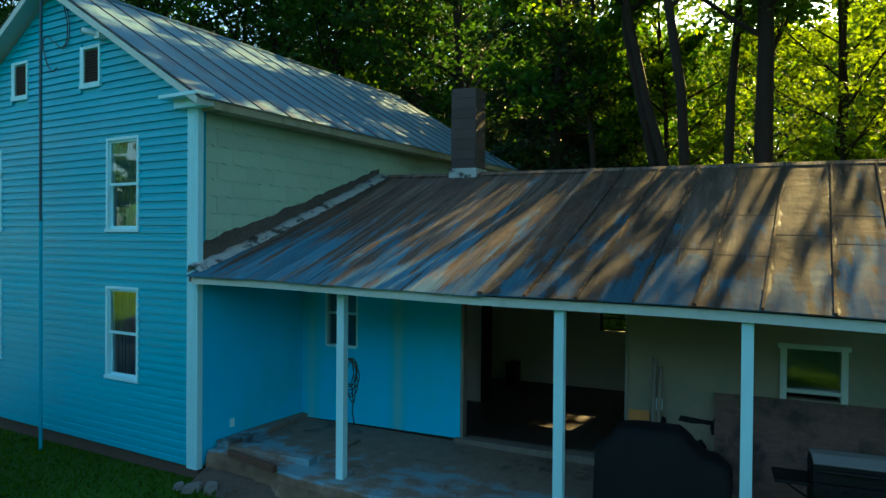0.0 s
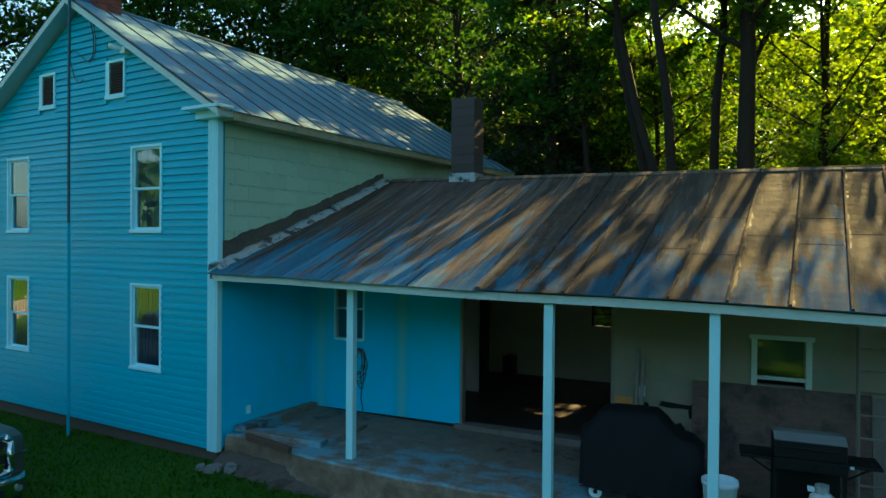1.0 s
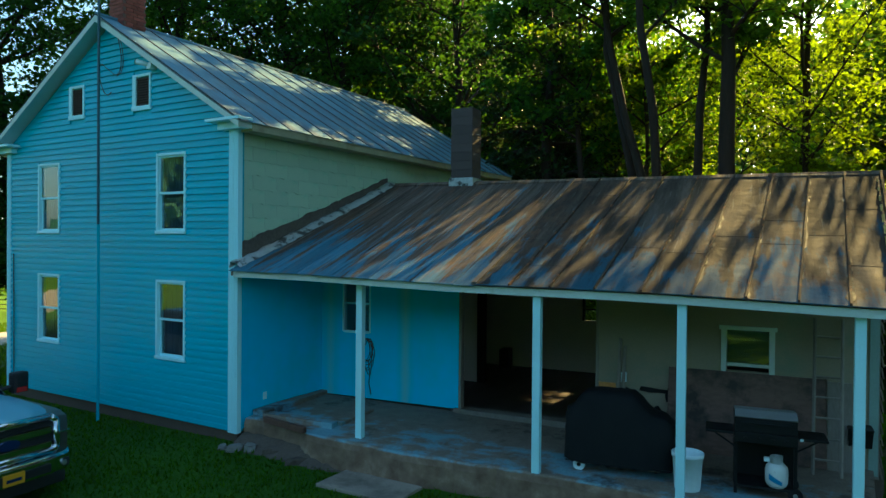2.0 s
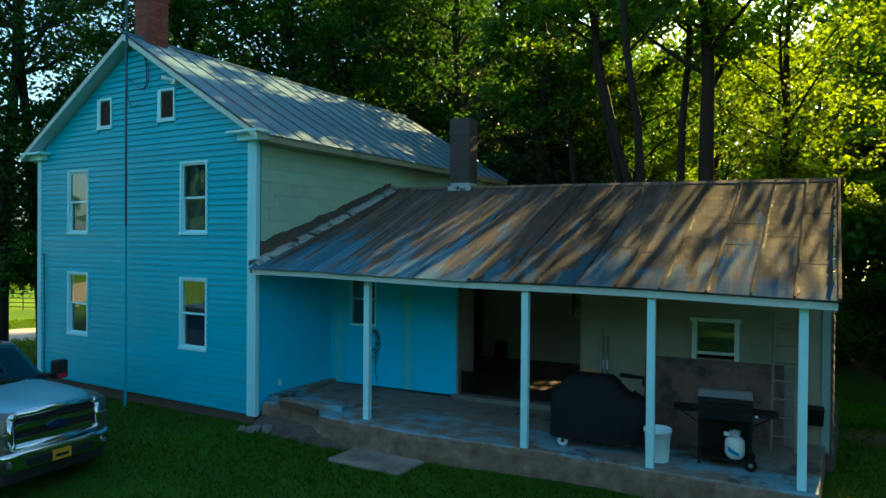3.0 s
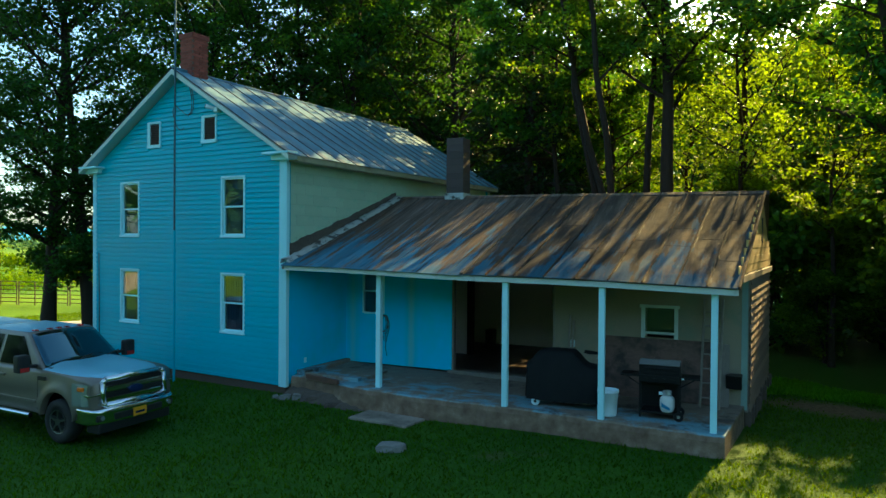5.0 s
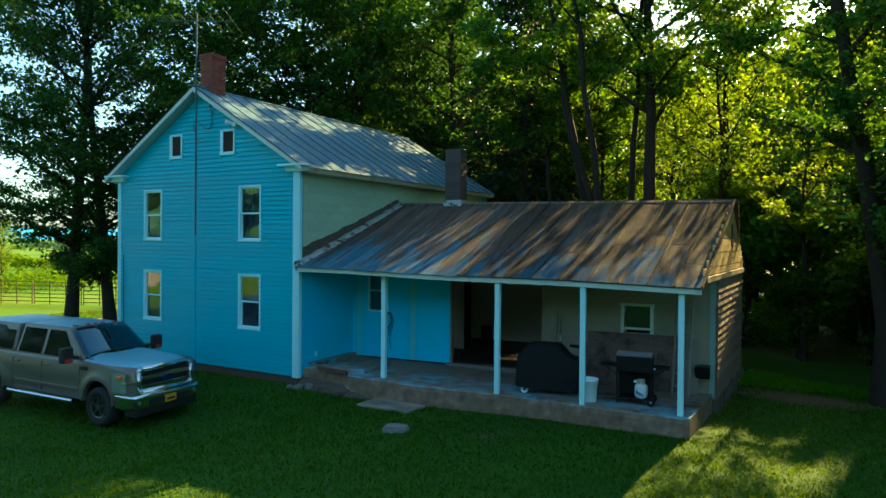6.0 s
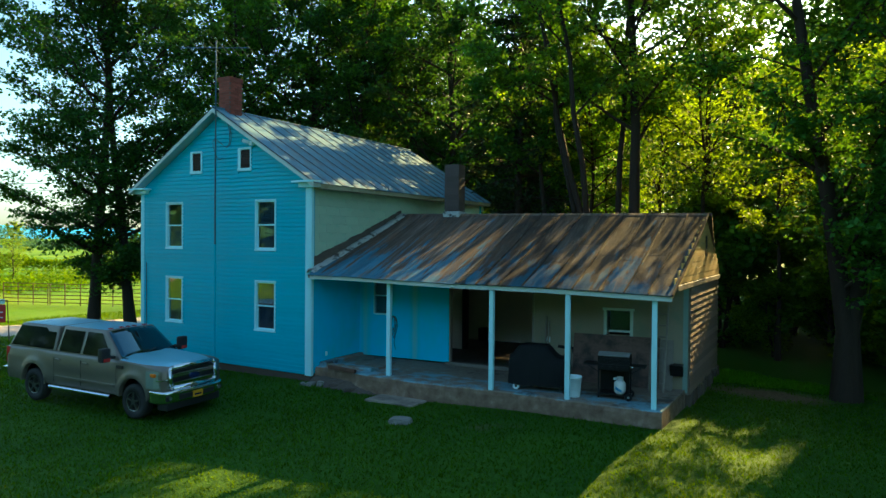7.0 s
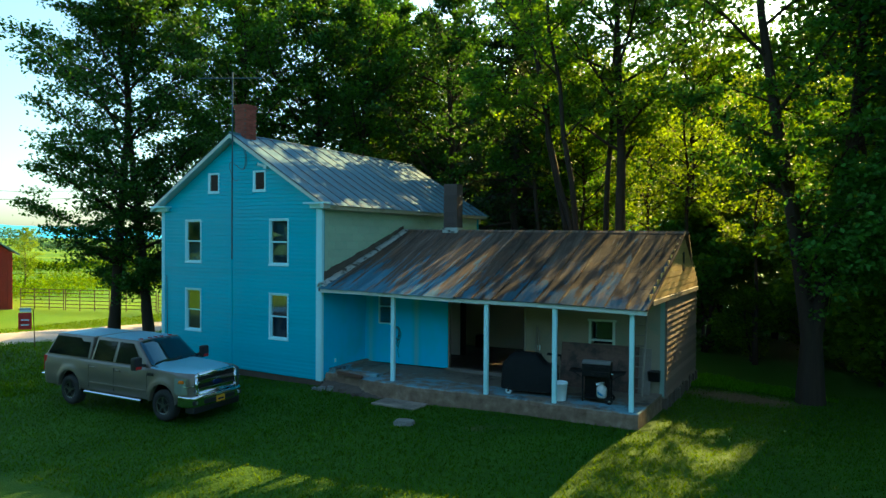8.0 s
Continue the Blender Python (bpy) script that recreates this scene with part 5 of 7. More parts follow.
TREES += [("maple_light", x, y, turn, s, (0, 0)) for x, y, turn, s in ((5.6, 17.0, 30, 0.72), (0.2, 23, 100, 0.7), (15.4, 22, 200, 0.85), (12.8, 24, 310, 0.75), (10.8, 31, 50, 0.9), (15.6, 26, 150, 1.0), (7.6, 31, 250, 0.95), (16.8, 18, 80, 0.9), (13.6, 33, 20, 0.92), (8.6, 36, 120, 1.0))]
for k, x, y, turn, s, ln in TREES:
    tree(k, x + (0.079 * (y - 10) if y > 11 and x > -3 else 0), y, turn, s, ln)


def far_woods(name, pts, h, n, mat, label, seed, leaf=None, swell=0.45, depth=0.35):
    """A distant belt of woodland: many leaf clumps along a line."""
    rs = np.random.RandomState(seed)
    P = np.array(pts, float)
    t = rs.rand(n) * (len(P) - 1)
    i = np.clip(t.astype(int), 0, len(P) - 2)
    c = P[i] + (P[i + 1] - P[i]) * (t - i)[:, None]
    bump = 1 - swell + swell * np.abs(np.sin(t * 9.3 + seed) * np.cos(t * 4.1))
    z = h * bump * rs.rand(n) ** 0.5 - 1.0
    C = np.stack([c[:, 0] + rs.normal(0, h * depth, n), c[:, 1] + rs.normal(0, h * depth, n), z], 1)
    return tagged(new(name, leaf_mesh(name, C, leaf or h * 0.16, mat, rs, flat=0.2)), label, "woods", kind="stuff")


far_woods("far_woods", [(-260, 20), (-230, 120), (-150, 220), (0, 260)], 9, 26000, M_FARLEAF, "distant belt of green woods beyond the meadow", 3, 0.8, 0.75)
far_woods("wood_edge", [(24, 44), (36, 34), (46, 20), (50, 0)], 17, 12000, M_LEAF_DARK, "dark wood edge behind the house", 5)
far_woods("tall_woods", [(-14, 66), (-8, 68), (-2, 70)], 28, 36000, M_LEAF, "tall green woods some way behind the house", 6, 0.65, 0.25, 0.2)
far_woods("tall_woods", [(0, 74), (12, 77), (26, 78), (40, 74), (58, 66), (80, 50)], 33, 30000, M_LEAF_DARK, "tall green woods some way behind the house", 14, 0.62, 0.25, 0.22)
far_woods("meadow_shrubs", [(-75, 10), (-90, 40), (-70, 62)], 2.6, 9000, M_FIELD, "yellow-green shrubs in the meadow", 9, 0.45)
far_woods("meadow_shrubs", [(-46, 12), (-56, 26), (-52, 44)], 1.8, 14000, M_FIELD, "yellow-green shrubs in the meadow", 19, 0.26, 0.7, 2.2)
far_woods("meadow_growth", [(-46, 13), (-58, 26), (-56, 46)], 0.9, 20000, M_FIELD, "tall yellow-green meadow growth", 20, 0.2, 0.6, 4.0)
# added out of view, to keep bright sky out of the window reflections
far_woods("rear_woods", [(-90, -75), (0, -85), (70, -70)], 24, 24000, M_FARLEAF, "unseen woods across the lawn, added for the window reflections", 12)


def hills():
    V, F, n = [], [], 240
    for k in range(n):
        a = radians(200 - 230 * k / (n - 1))
        R = 2400
        h = 50 + 12 * math.sin(k * 0.07 + 0.6) + 6 * math.sin(k * 0.19) + 2.5 * math.sin(k * 0.6) + 1.2 * math.sin(k * 1.9)
        V += [(R * math.cos(a), R * math.sin(a), -30), (R * math.cos(a) * 1.08, R * math.sin(a) * 1.08, h)]
    for k in range(n - 1):
        F.append((2 * k, 2 * k + 2, 2 * k + 3, 2 * k + 1))
    # blue haze is put into the hills' colour and a faint glow
    m = plain("haze_glow_hill", (0.02, 0.12, 0.2), 1.0, emit=(0.05, 0.36, 0.52), strength=0.5)
    return tagged(new("backdrop", raw_mesh("backdrop", V, F, m)), "wooded hills on the horizon, blue haze painted on as a glow", "hills", kind="structure")


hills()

# ---------------------------------------------------------------- truck
def pickup(m):
    t = thing("pickup_truck", "champagne-grey crew-cab pickup truck with a bed cap, parked on the lawn", "truck", m)
    WB, HW = -3.86, 0.98
    # lower body: cross-sections from nose to tail, cut away over the wheels
    def sill(x):
        for cx in (0.0, WB):
            if abs(x - cx) < 0.50:
                return max(0.47, 0.44 + math.sqrt(0.25 - (x - cx) ** 2))
        return 0.47
    def belt(x):
        return 1.20 + 0.05 * min(1, (0.93 - x) / 0.15) + (0.055 if x < -0.5 else 0.055 * max(0.0, min(1, (0.8 - x) / 1.3)))
    def side(x, z):
        f = max(0.0, (x - 0.45) / 0.50)
        r = max(0.0, (-4.7 - x) / 0.40)
        y = HW * (1 - 0.035 * f * f - 0.03 * r * r)
        y -= 0.045 * max(0.0, (z - 1.02) / 0.28) ** 1.6 + 0.035 * max(0.0, (0.72 - z) / 0.25) ** 1.5
        y -= 0.012 * math.exp(-((z - 0.80) / 0.05) ** 2) * (1 if -3.0 < x < -0.6 else 0)
        d = min(math.hypot(x, z - 0.44), math.hypot(x - WB, z - 0.44))
        return y + 0.035 * math.exp(-((d - 0.55) / 0.10) ** 2)
    bm = bmesh.new()
    xs = sorted(set([0.95, 0.90, 0.80, 0.70, 0.60] + [round(cx + 0.50 * math.sin(a), 4) for cx in (0.0, WB) for a in np.linspace(-math.pi / 2, math.pi / 2, 19)] + [-0.501, 0.501, WB - 0.501, WB + 0.501] + list(np.linspace(-0.62, WB + 0.62, 16)) + [-4.6, -4.8, -4.95, -5.06]), reverse=True)
    nz = 12
    secs = []
    for x in xs:
        z0, z1 = sill(x), belt(x)
        col = [(z0 + (z1 - z0) * k / nz) for k in range(nz + 1)]
        top = [(-0.5, z1 + 0.012), (0.5, z1 + 0.012)]
        sec = [(x, -side(x, z), z) for z in col] + [(x, y, z) for y, z in top] + [(x, side(x, z), z) for z in reversed(col)]
        secs.append([bm.verts.new(p) for p in sec])
    for a, b in zip(secs, secs[1:]):
        for k in range(len(a) - 1):
            bm.faces.new((a[k], a[k + 1], b[k + 1], b[k]))
    bm.faces.new(secs[0]), bm.faces.new(secs[-1][::-1])
    bmesh.ops.recalc_face_normals(bm, faces=bm.faces)
    body = part("body", bm, M_CARBODY, t, smooth=True)
    # hood with a raised centre
    bm = bmesh.new()
    rowsv = []
    for x, z in ((0.97, 1.19), (0.93, 1.235), (0.80, 1.265), (0.45, 1.295), (0.1, 1.315), (-0.25, 1.335), (-0.62, 1.355)):
        nose = max(0.0, x - 0.4)
        rowsv.append([bm.verts.new((x - (0.10 + 0.25 * nose) * abs(f) ** 2.5, f * (0.915 - 0.09 * nose), z + 0.06 * (1 - abs(f) ** 3) + 0.018 * math.exp(-((abs(f) - 0.55) / 0.14) ** 2) - 0.035 * abs(f) ** 6)) for f in np.linspace(-1, 1, 21)])
    for a, b in zip(rowsv, rowsv[1:]):
        for k in range(20):
            bm.faces.new((a[k], a[k + 1], b[k + 1], b[k]))
    part("hood", bm, M_CARSKY, t, smooth=True)
    # cab
    def loft(name, base, top, mat, bevel=0.05, parent=t):
        bm = bmesh.new()
        vb = [bm.verts.new(p) for p in base]
        vt = [bm.verts.new(p) for p in top]
        bm.faces.new(vb[::-1]), bm.faces.new(vt)
        for k in range(4):
            bm.faces.new((vb[k], vb[(k + 1) % 4], vt[(k + 1) % 4], vt[k]))
        bmesh.ops.recalc_face_normals(bm, faces=bm.faces)
        bmesh.ops.bevel(bm, geom=list(bm.edges), offset=bevel, segments=3, affect="EDGES", profile=0.6)
        return part(name, bm, mat, parent, smooth=True)
    zb, zt = 1.29, 1.95
    loft("cab", [(-0.50, -0.93, zb), (-0.50, 0.93, zb), (-3.02, 0.93, zb), (-3.02, -0.93, zb)], [(-1.30, -0.74, zt), (-1.30, 0.74, zt), (-2.93, 0.74, zt), (-2.93, -0.74, zt)], M_CARBODY)
    loft("bed_cap", [(-3.06, -0.93, zb), (-3.06, 0.93, zb), (-5.05, 0.93, zb), (-5.05, -0.93, zb)], [(-3.10, -0.76, zt - 0.02), (-3.10, 0.76, zt - 0.02), (-4.72, 0.76, zt - 0.04), (-4.72, -0.76, zt - 0.04)], M_CARBODY)
    def crown_panel(name, x0, x1, half, z):
        """A slightly domed roof skin."""
        bm = bmesh.new()
        rows_ = [[bm.verts.new((x0 + (x1 - x0) * i / 6, half * q, z + 0.028 * (1 - q * q) * (1 - (i / 3 - 1) ** 4 * 0.7))) for q in np.linspace(-1, 1, 11)] for i in range(7)]
        for a, b in zip(rows_, rows_[1:]):
            for k in range(10):
                bm.faces.new((a[k], a[k + 1], b[k + 1], b[k]))
        part(name, bm, M_CARSKY, t, smooth=True)
    # roof skins carry the sky-tinted copy of the paint, like the hood
    crown_panel("cab_roof", -1.33, -2.90, 0.70, zt + 0.002)
    crown_panel("cap_roof", -3.13, -4.68, 0.71, zt - 0.022)
    # glass: lies 6 mm proud of the tapered sides
    def side_pane(name, xa0, xa1, xb0, xb1, z0, z1, mat=M_CARGLASS):
        for s in (-1, 1):
            def yy(z):
                return s * (0.93 + (0.745 - 0.93) * (z - zb) / (zt - zb) + 0.007)
            bm = bmesh.new()
            vs = [bm.verts.new(p) for p in ((xa0, yy(z0), z0), (xa1, yy(z0), z0), (xb1, yy(z1), z1), (xb0, yy(z1), z1))]
            f = bm.faces.new(vs)
            bmesh.ops.solidify(bm, geom=[f], thickness=0.006)
            bmesh.ops.recalc_face_normals(bm, faces=bm.faces)
            part(name, bm, mat, t, "dark tinted glass")
    side_pane("side_window", -1.95, -0.86, -1.93, -1.38, 1.335, 1.875)
    side_pane("side_window", -2.90, -2.06, -2.84, -2.04, 1.335, 1.875)
    side_pane("cap_window", -4.94, -3.14, -4.68, -3.16, 1.345, 1.865)
    # windshield: bowed glass, closed at its back
    bm = bmesh.new()
    P = lambda y, f, out: (-0.50 - 0.80 * f + 0.012 + out, y, zb + (zt - zb) * f + 0.01 + out * 0.6)
    grid, back = [], []
    for i in range(7):
        f = 0.05 + 0.88 * i / 6
        half = 0.87 - 0.17 * f
        grid.append([bm.verts.new(P(half * q, f, 0.010 + 0.085 * (1 - q * q))) for q in np.linspace(-1, 1, 15)])
    for a, b in zip(grid, grid[1:]):
        for k in range(14):
            bm.faces.new((a[k], a[k + 1], b[k + 1], b[k]))
    corners = [bm.verts.new(P(y, f, 0.0)) for y, f in ((-0.86, 0.05), (0.86, 0.05), (0.71, 0.93), (-0.71, 0.93))]
    bm.faces.new(corners[::-1])
    bm.faces.new(grid[0][::-1] + corners[:2])
    bm.faces.new(grid[-1] + [corners[2], corners[3]])
    bm.faces.new([r[0] for r in grid] + [corners[3], corners[0]])
    bm.faces.new([r[-1] for r in grid][::-1] + [corners[1], corners[2]])
    bmesh.ops.recalc_face_normals(bm, faces=bm.faces)
    part("windshield", bm, M_WINDSHIELD, t, "large dark windshield", smooth=True)
    for s in (-0.3, 0.35):
        part("wiper", tube(bmesh.new(), [(-0.42, s, zb + 0.08), (-0.47, s + 0.25, zb + 0.16), (-0.55, s + 0.5, zb + 0.18)], 0.012, 5), M_BLACKTRIM, t)
    part("cowl", boxed(-0.62, -0.38, -0.84, 0.84, 1.30, 1.345, 0.01), M_BLACKTRIM, t)
    for y in (-0.52, -0.20, 0.0, 0.20, 0.52):
        part("marker_light", boxed(-1.46, -1.36, y - 0.05, y + 0.05, zt - 0.004, zt + 0.03, 0.012), M_REDLENS, t, "small amber-red roof marker light")
    # front
    g = part("grille", boxed(0.90, 0.97, -0.71, 0.71, 0.72, 1.21, 0.02), M_BLACKTRIM, t, "chrome grille with black mesh")
    # surround: a rounded chrome band, leaning back at its top
    bm = bmesh.new()
    def band(pts, w):
        """A rounded bar through pts (y, z)."""
        for (ya, za), (yb, zb_) in zip(pts, pts[1:]):
            lean = lambda z: 1.01 - 0.05 * max(0.0, (z - 0.95) / 0.3)
            rod(bm, (lean(za), ya, za), (lean(zb_), yb, zb_), w, 10)
            for y_, z_ in ((ya, za), (yb, zb_)):
                bmesh.ops.create_uvsphere(bm, u_segments=10, v_segments=6, radius=w, matrix=Matrix.Translation((lean(z_), y_, z_)))
    band([(-0.68, 0.74), (-0.73, 0.80), (-0.73, 1.16), (-0.65, 1.225), (0.65, 1.225), (0.73, 1.16), (0.73, 0.80), (0.68, 0.74), (-0.68, 0.74)], 0.055)
    for s in (-1, 1):
        a, b = sorted((s * 0.72, s * 0.783))
        box(bm, 0.86, 1.0, a, b, 0.75, 1.19, 0.02)
    part("grille_frame", bm, M_CHROME, g, "heavy chrome surround", smooth=True)
    for z in (0.835, 1.045):
        bm = bmesh.new()
        box(bm, 0.965, 1.015, -0.66, 0.66, z - 0.055, z + 0.055, 0.022)
        part("grille_bar", bm, M_CHROME, g)
    for z in (0.765, 0.93, 0.955, 1.13, 1.155):
        part("mesh_bar", boxed(0.965, 0.98, -0.66, 0.66, z, z + 0.012), M_BLACKTRIM, g)
    bm = bmesh.new()
    bmesh.ops.create_cone(bm, cap_ends=True, segments=24, radius1=1, radius2=0.94, depth=1, matrix=Matrix.Translation((1.03, 0, 0.97)) @ Matrix.Rotation(math.pi / 2, 4, "Y") @ Matrix.Diagonal((0.072, 0.17, 0.035, 1)))
    part("emblem", bm, M_EMBLEM, g, "plain dark blue oval emblem")
    for s in (-1, 1):
        # headlight wraps round the corner: two stacked reflectors and an amber end
        bm = bmesh.new()
        prof_ = [(0.955, 0.78), (0.94, 0.87), (0.89, 0.955), (0.74, 1.012), (0.50, 1.03)]
        lo_, hi_ = [], []
        for x, y in prof_:
            lo_.append(bm.verts.new((x, s * y, 0.755)))
            hi_.append(bm.verts.new((x - 0.03, s * y * 0.985, 1.155)))
        for k in range(len(prof_) - 1):
            bm.faces.new((lo_[k], lo_[k + 1], hi_[k + 1], hi_[k]))
        inner = [bm.verts.new((0.50, s * 0.78, z)) for z in (0.755, 1.155)]
        bm.faces.new(lo_ + [inner[0]]), bm.faces.new(hi_[::-1] + [inner[1]]), bm.faces.new((lo_[0], hi_[0], inner[1], inner[0])), bm.faces.new((lo_[-1], inner[0], inner[1], hi_[-1]))
        bmesh.ops.recalc_face_normals(bm, faces=bm.faces)
        h = part("headlight", bm, M_LAMP, t, "tall clear headlight with an amber corner")
        for z in (0.86, 1.06):
            part("reflector", rod(bmesh.new(), (0.90, s * 0.86, z), (0.948, s * 0.86, z), 0.06, 16, 0.05), M_CHROME, h)
        a, b = sorted((s * 0.93, s * 1.026))
        part("indicator", boxed(0.62, 0.78, a, b, 1.03, 1.11, 0.025), M_AMBER, h)
        a, b = sorted((s * 0.78, s * 0.985))
        part("bezel", boxed(0.60, 0.955, a, b, 0.945, 0.968, 0.008), M_CHROME, h)
    # bumper: a rolled chrome channel that wraps the corners
    bm = bmesh.new()
    prev = None
    for x, y in [(0.56, -0.99), (0.80, -0.995), (0.95, -0.955), (1.05, -0.86), (1.10, -0.6), (1.12, -0.3), (1.125, 0), (1.12, 0.3), (1.10, 0.6), (1.05, 0.86), (0.95, 0.955), (0.80, 0.995), (0.56, 0.99)]:
        ringv = [bm.verts.new(p) for p in ((x - 0.03, y * 0.985, 0.415), (x + 0.005, y, 0.44), (x + 0.02, y, 0.50), (x + 0.02, y, 0.60), (x + 0.035, y * 1.005, 0.625), (x + 0.035, y * 1.005, 0.675), (x + 0.005, y, 0.70), (x - 0.10, y * 0.94, 0.705), (x - 0.12, y * 0.94, 0.42))]
        if prev:
            for k in range(9):
                bm.faces.new((prev[k], prev[(k + 1) % 9], ringv[(k + 1) % 9], ringv[k]))
        else:
            bm.faces.new(ringv)
        prev = ringv
    bm.faces.new(prev[::-1])
    bmesh.ops.recalc_face_normals(bm, faces=bm.faces)
    bp = part("front_bumper", bm, M_CHROME, t, "chrome front bumper", smooth=True)
    part("air_slot", boxed(1.08, 1.152, -0.56, 0.56, 0.475, 0.595, 0.012), M_BLACKTRIM, bp)
    for s in (-1, 1):
        part("fog_lamp", boxed(0.99, 1.088, s * 0.80 - 0.10, s * 0.80 + 0.10, 0.475, 0.60, 0.03), M_BLACKTRIM, bp)
        part("fog_lens", rod(bmesh.new(), (1.07, s * 0.80, 0.54), (1.10, s * 0.80, 0.54), 0.042, 14), M_LAMP, bp)
    part("lower_valance", boxed(0.70, 1.05, -0.86, 0.86, 0.24, 0.43, 0.04), M_BLACKTRIM, t, "black lower air dam")
    pl = part("licence_plate", boxed(1.152, 1.165, -0.155, 0.155, 0.455, 0.61, 0.004), M_PLATE, t, "yellow plate with dark bars")
    part("plate_bar", boxed(1.164, 1.168, -0.11, 0.11, 0.50, 0.545), M_EMBLEM, pl)
    # rear
    part("rear_bumper", boxed(-5.26, -5.05, -0.95, 0.95, 0.55, 0.74, 0.02), M_CHROME, t)
    for s in (-1, 1):
        a, b = sorted((s * 0.80, s * 0.955))
        part("tail_lamp", boxed(-5.10, -4.96, a, b, 0.85, 1.28, 0.015), M_REDLENS, t, "red tail lamp")
    # flanks
    for s in (-1, 1):
        y0 = s * (HW + 0.03)
        part("running_board", rod(bmesh.new(), (-0.75, y0 * 1.03, 0.43), (-3.1, y0 * 1.03, 0.43), 0.05, 10), M_CHROME, t, "chrome tube running board")
        for cx in (0, WB):
            bm = bmesh.new()
            prev = None
            for a in np.linspace(math.radians(0), math.radians(180), 15):
                c, sn = math.cos(a), math.sin(a)
                rr = [bm.verts.new((cx + c * r, s * y, 0.46 + sn * r)) for r, y in ((0.485, HW - 0.10), (0.485, HW + 0.03), (0.50, HW + 0.042), (0.53, HW + 0.03))]
                if prev:
                    for k in range(3):
                        bm.faces.new((prev[k], prev[k + 1], rr[k + 1], rr[k]))
                prev = rr
            bmesh.ops.recalc_face_normals(bm, faces=bm.faces)
            part("wheel_arch", bm, M_CARBODY, t, smooth=True)
        for xd in (-0.62, -1.96, -3.03):
            part("door_gap", boxed(xd - 0.006, xd + 0.006, min(s * 0.90, s * (HW + 0.002)), max(s * 0.90, s * (HW + 0.002)), 0.55, 1.18), M_BLACKTRIM, t)
        for xd in (-1.78, -2.86):
            a, b = sorted((s * (HW - 0.01), s * (HW + 0.035)))
            part("door_handle", boxed(xd - 0.10, xd + 0.10, a, b, 1.10, 1.145, 0.012), M_CARBODY, t)
        a, b = sorted((s * (HW - 0.01), s * (HW + 0.022)))
        part("side_moulding", boxed(-2.95, -0.66, a, b, 0.66, 0.72, 0.01), M_CARBODY, t)
        part("fender_vent", boxed(-0.60, -0.36, a, b, 1.12, 1.20, 0.012), M_BLACKTRIM, t)
        mr = part("mirror", boxed(-0.82, -0.64, min(s * 1.10, s * 1.36), max(s * 1.10, s * 1.36), 1.28, 1.62, 0.05), M_BLACKTRIM, t, "tall black towing mirror")
        part("arm", rod(bmesh.new(), (-0.76, s * 0.90, 1.36), (-0.73, s * 1.16, 1.40), 0.035, 8), M_BLACKTRIM, mr)
        part("mirror_indicator", boxed(-0.64, -0.625, min(s * 1.14, s * 1.32), max(s * 1.14, s * 1.32), 1.30, 1.38, 0.006), M_REDLENS, mr)
    # wheels
    for cx in (0.0, WB):
        for s in (-1, 1):
            yo = s * 0.97
            bm = bmesh.new()
            prof = [(0.25, 0.0), (0.385, 0.005), (0.43, -0.03), (0.44, -0.08), (0.44, -0.20), (0.425, -0.25), (0.25, -0.26)]
            n = 28
            rings = [[bm.verts.new((cx + r * math.cos(2 * math.pi * k / n), yo + s * d, 0.44 + r * math.sin(2 * math.pi * k / n))) for k in range(n)] for r, d in prof]
            for a, b in zip(rings, rings[1:] + rings[:1]):
                for k in range(n):
                    bm.faces.new((a[k], a[(k + 1) % n], b[(k + 1) % n], b[k]))
            bmesh.ops.recalc_face_normals(bm, faces=bm.faces)
            tyre = part("wheel", bm, M_RUBBER, t, "black tyre on a grey five-spoke alloy rim", smooth=True)
            bm = bmesh.new()
            rod(bm, (cx, yo - s * 0.10, 0.44), (cx, yo - s * 0.07, 0.44), 0.236, 24)
            part("rim_well", bm, M_BLACKTRIM, tyre)
            bm = bmesh.new()
            rod(bm, (cx, yo - s * 0.07, 0.44), (cx, yo + s * 0.005, 0.44), 0.07, 14)
            for k in range(5):
                a = 2 * math.pi * k / 5 + 0.3
                d = Vector((math.cos(a), 0, math.sin(a)))
                c = Vector((cx, yo - s * 0.03, 0.44))
                mm = Matrix.Translation(c + d * 0.145) @ d.to_track_quat("Z", "Y").to_matrix().to_4x4() @ Matrix.Diagonal((0.075, 0.04, 0.19, 1))
                bmesh.ops.create_cube(bm, size=1, matrix=mm)
            for k in range(24):
                a0, a1 = 2 * math.pi * k / 24, 2 * math.pi * (k + 1) / 24
                q = [bm.verts.new((cx + r * math.cos(a), yo + s * d, 0.44 + r * math.sin(a))) for r, a, d in ((0.215, a0, 0.0), (0.215, a1, 0.0), (0.24, a1, 0.008), (0.24, a0, 0.008))]
                bm.faces.new(q)
            part("rim", bm, M_ALLOY, tyre)
    bm = bmesh.new()
    box(bm, -4.9, 0.7, -0.80, 0.80, 0.42, 0.60)
    for cx in (0.0, WB):
        rod(bm, (cx, -0.8, 0.415), (cx, 0.8, 0.415), 0.07, 8)
    part("chassis", bm, M_BLACKTRIM, t)
    for ob in t.children:
        if not ob.name.startswith("wheel") or ob.name.startswith("wheel_arch"):
            ob.location.z, ob.scale.z = 0.045, 1.045
    return t


truck = pickup(pose(-1.70, -3.60, float(ground_z(-1.6, -4.0)) + 0.01, 0, 0.6, 4.5))
truck.scale = (0.99, 0.99, 0.99)

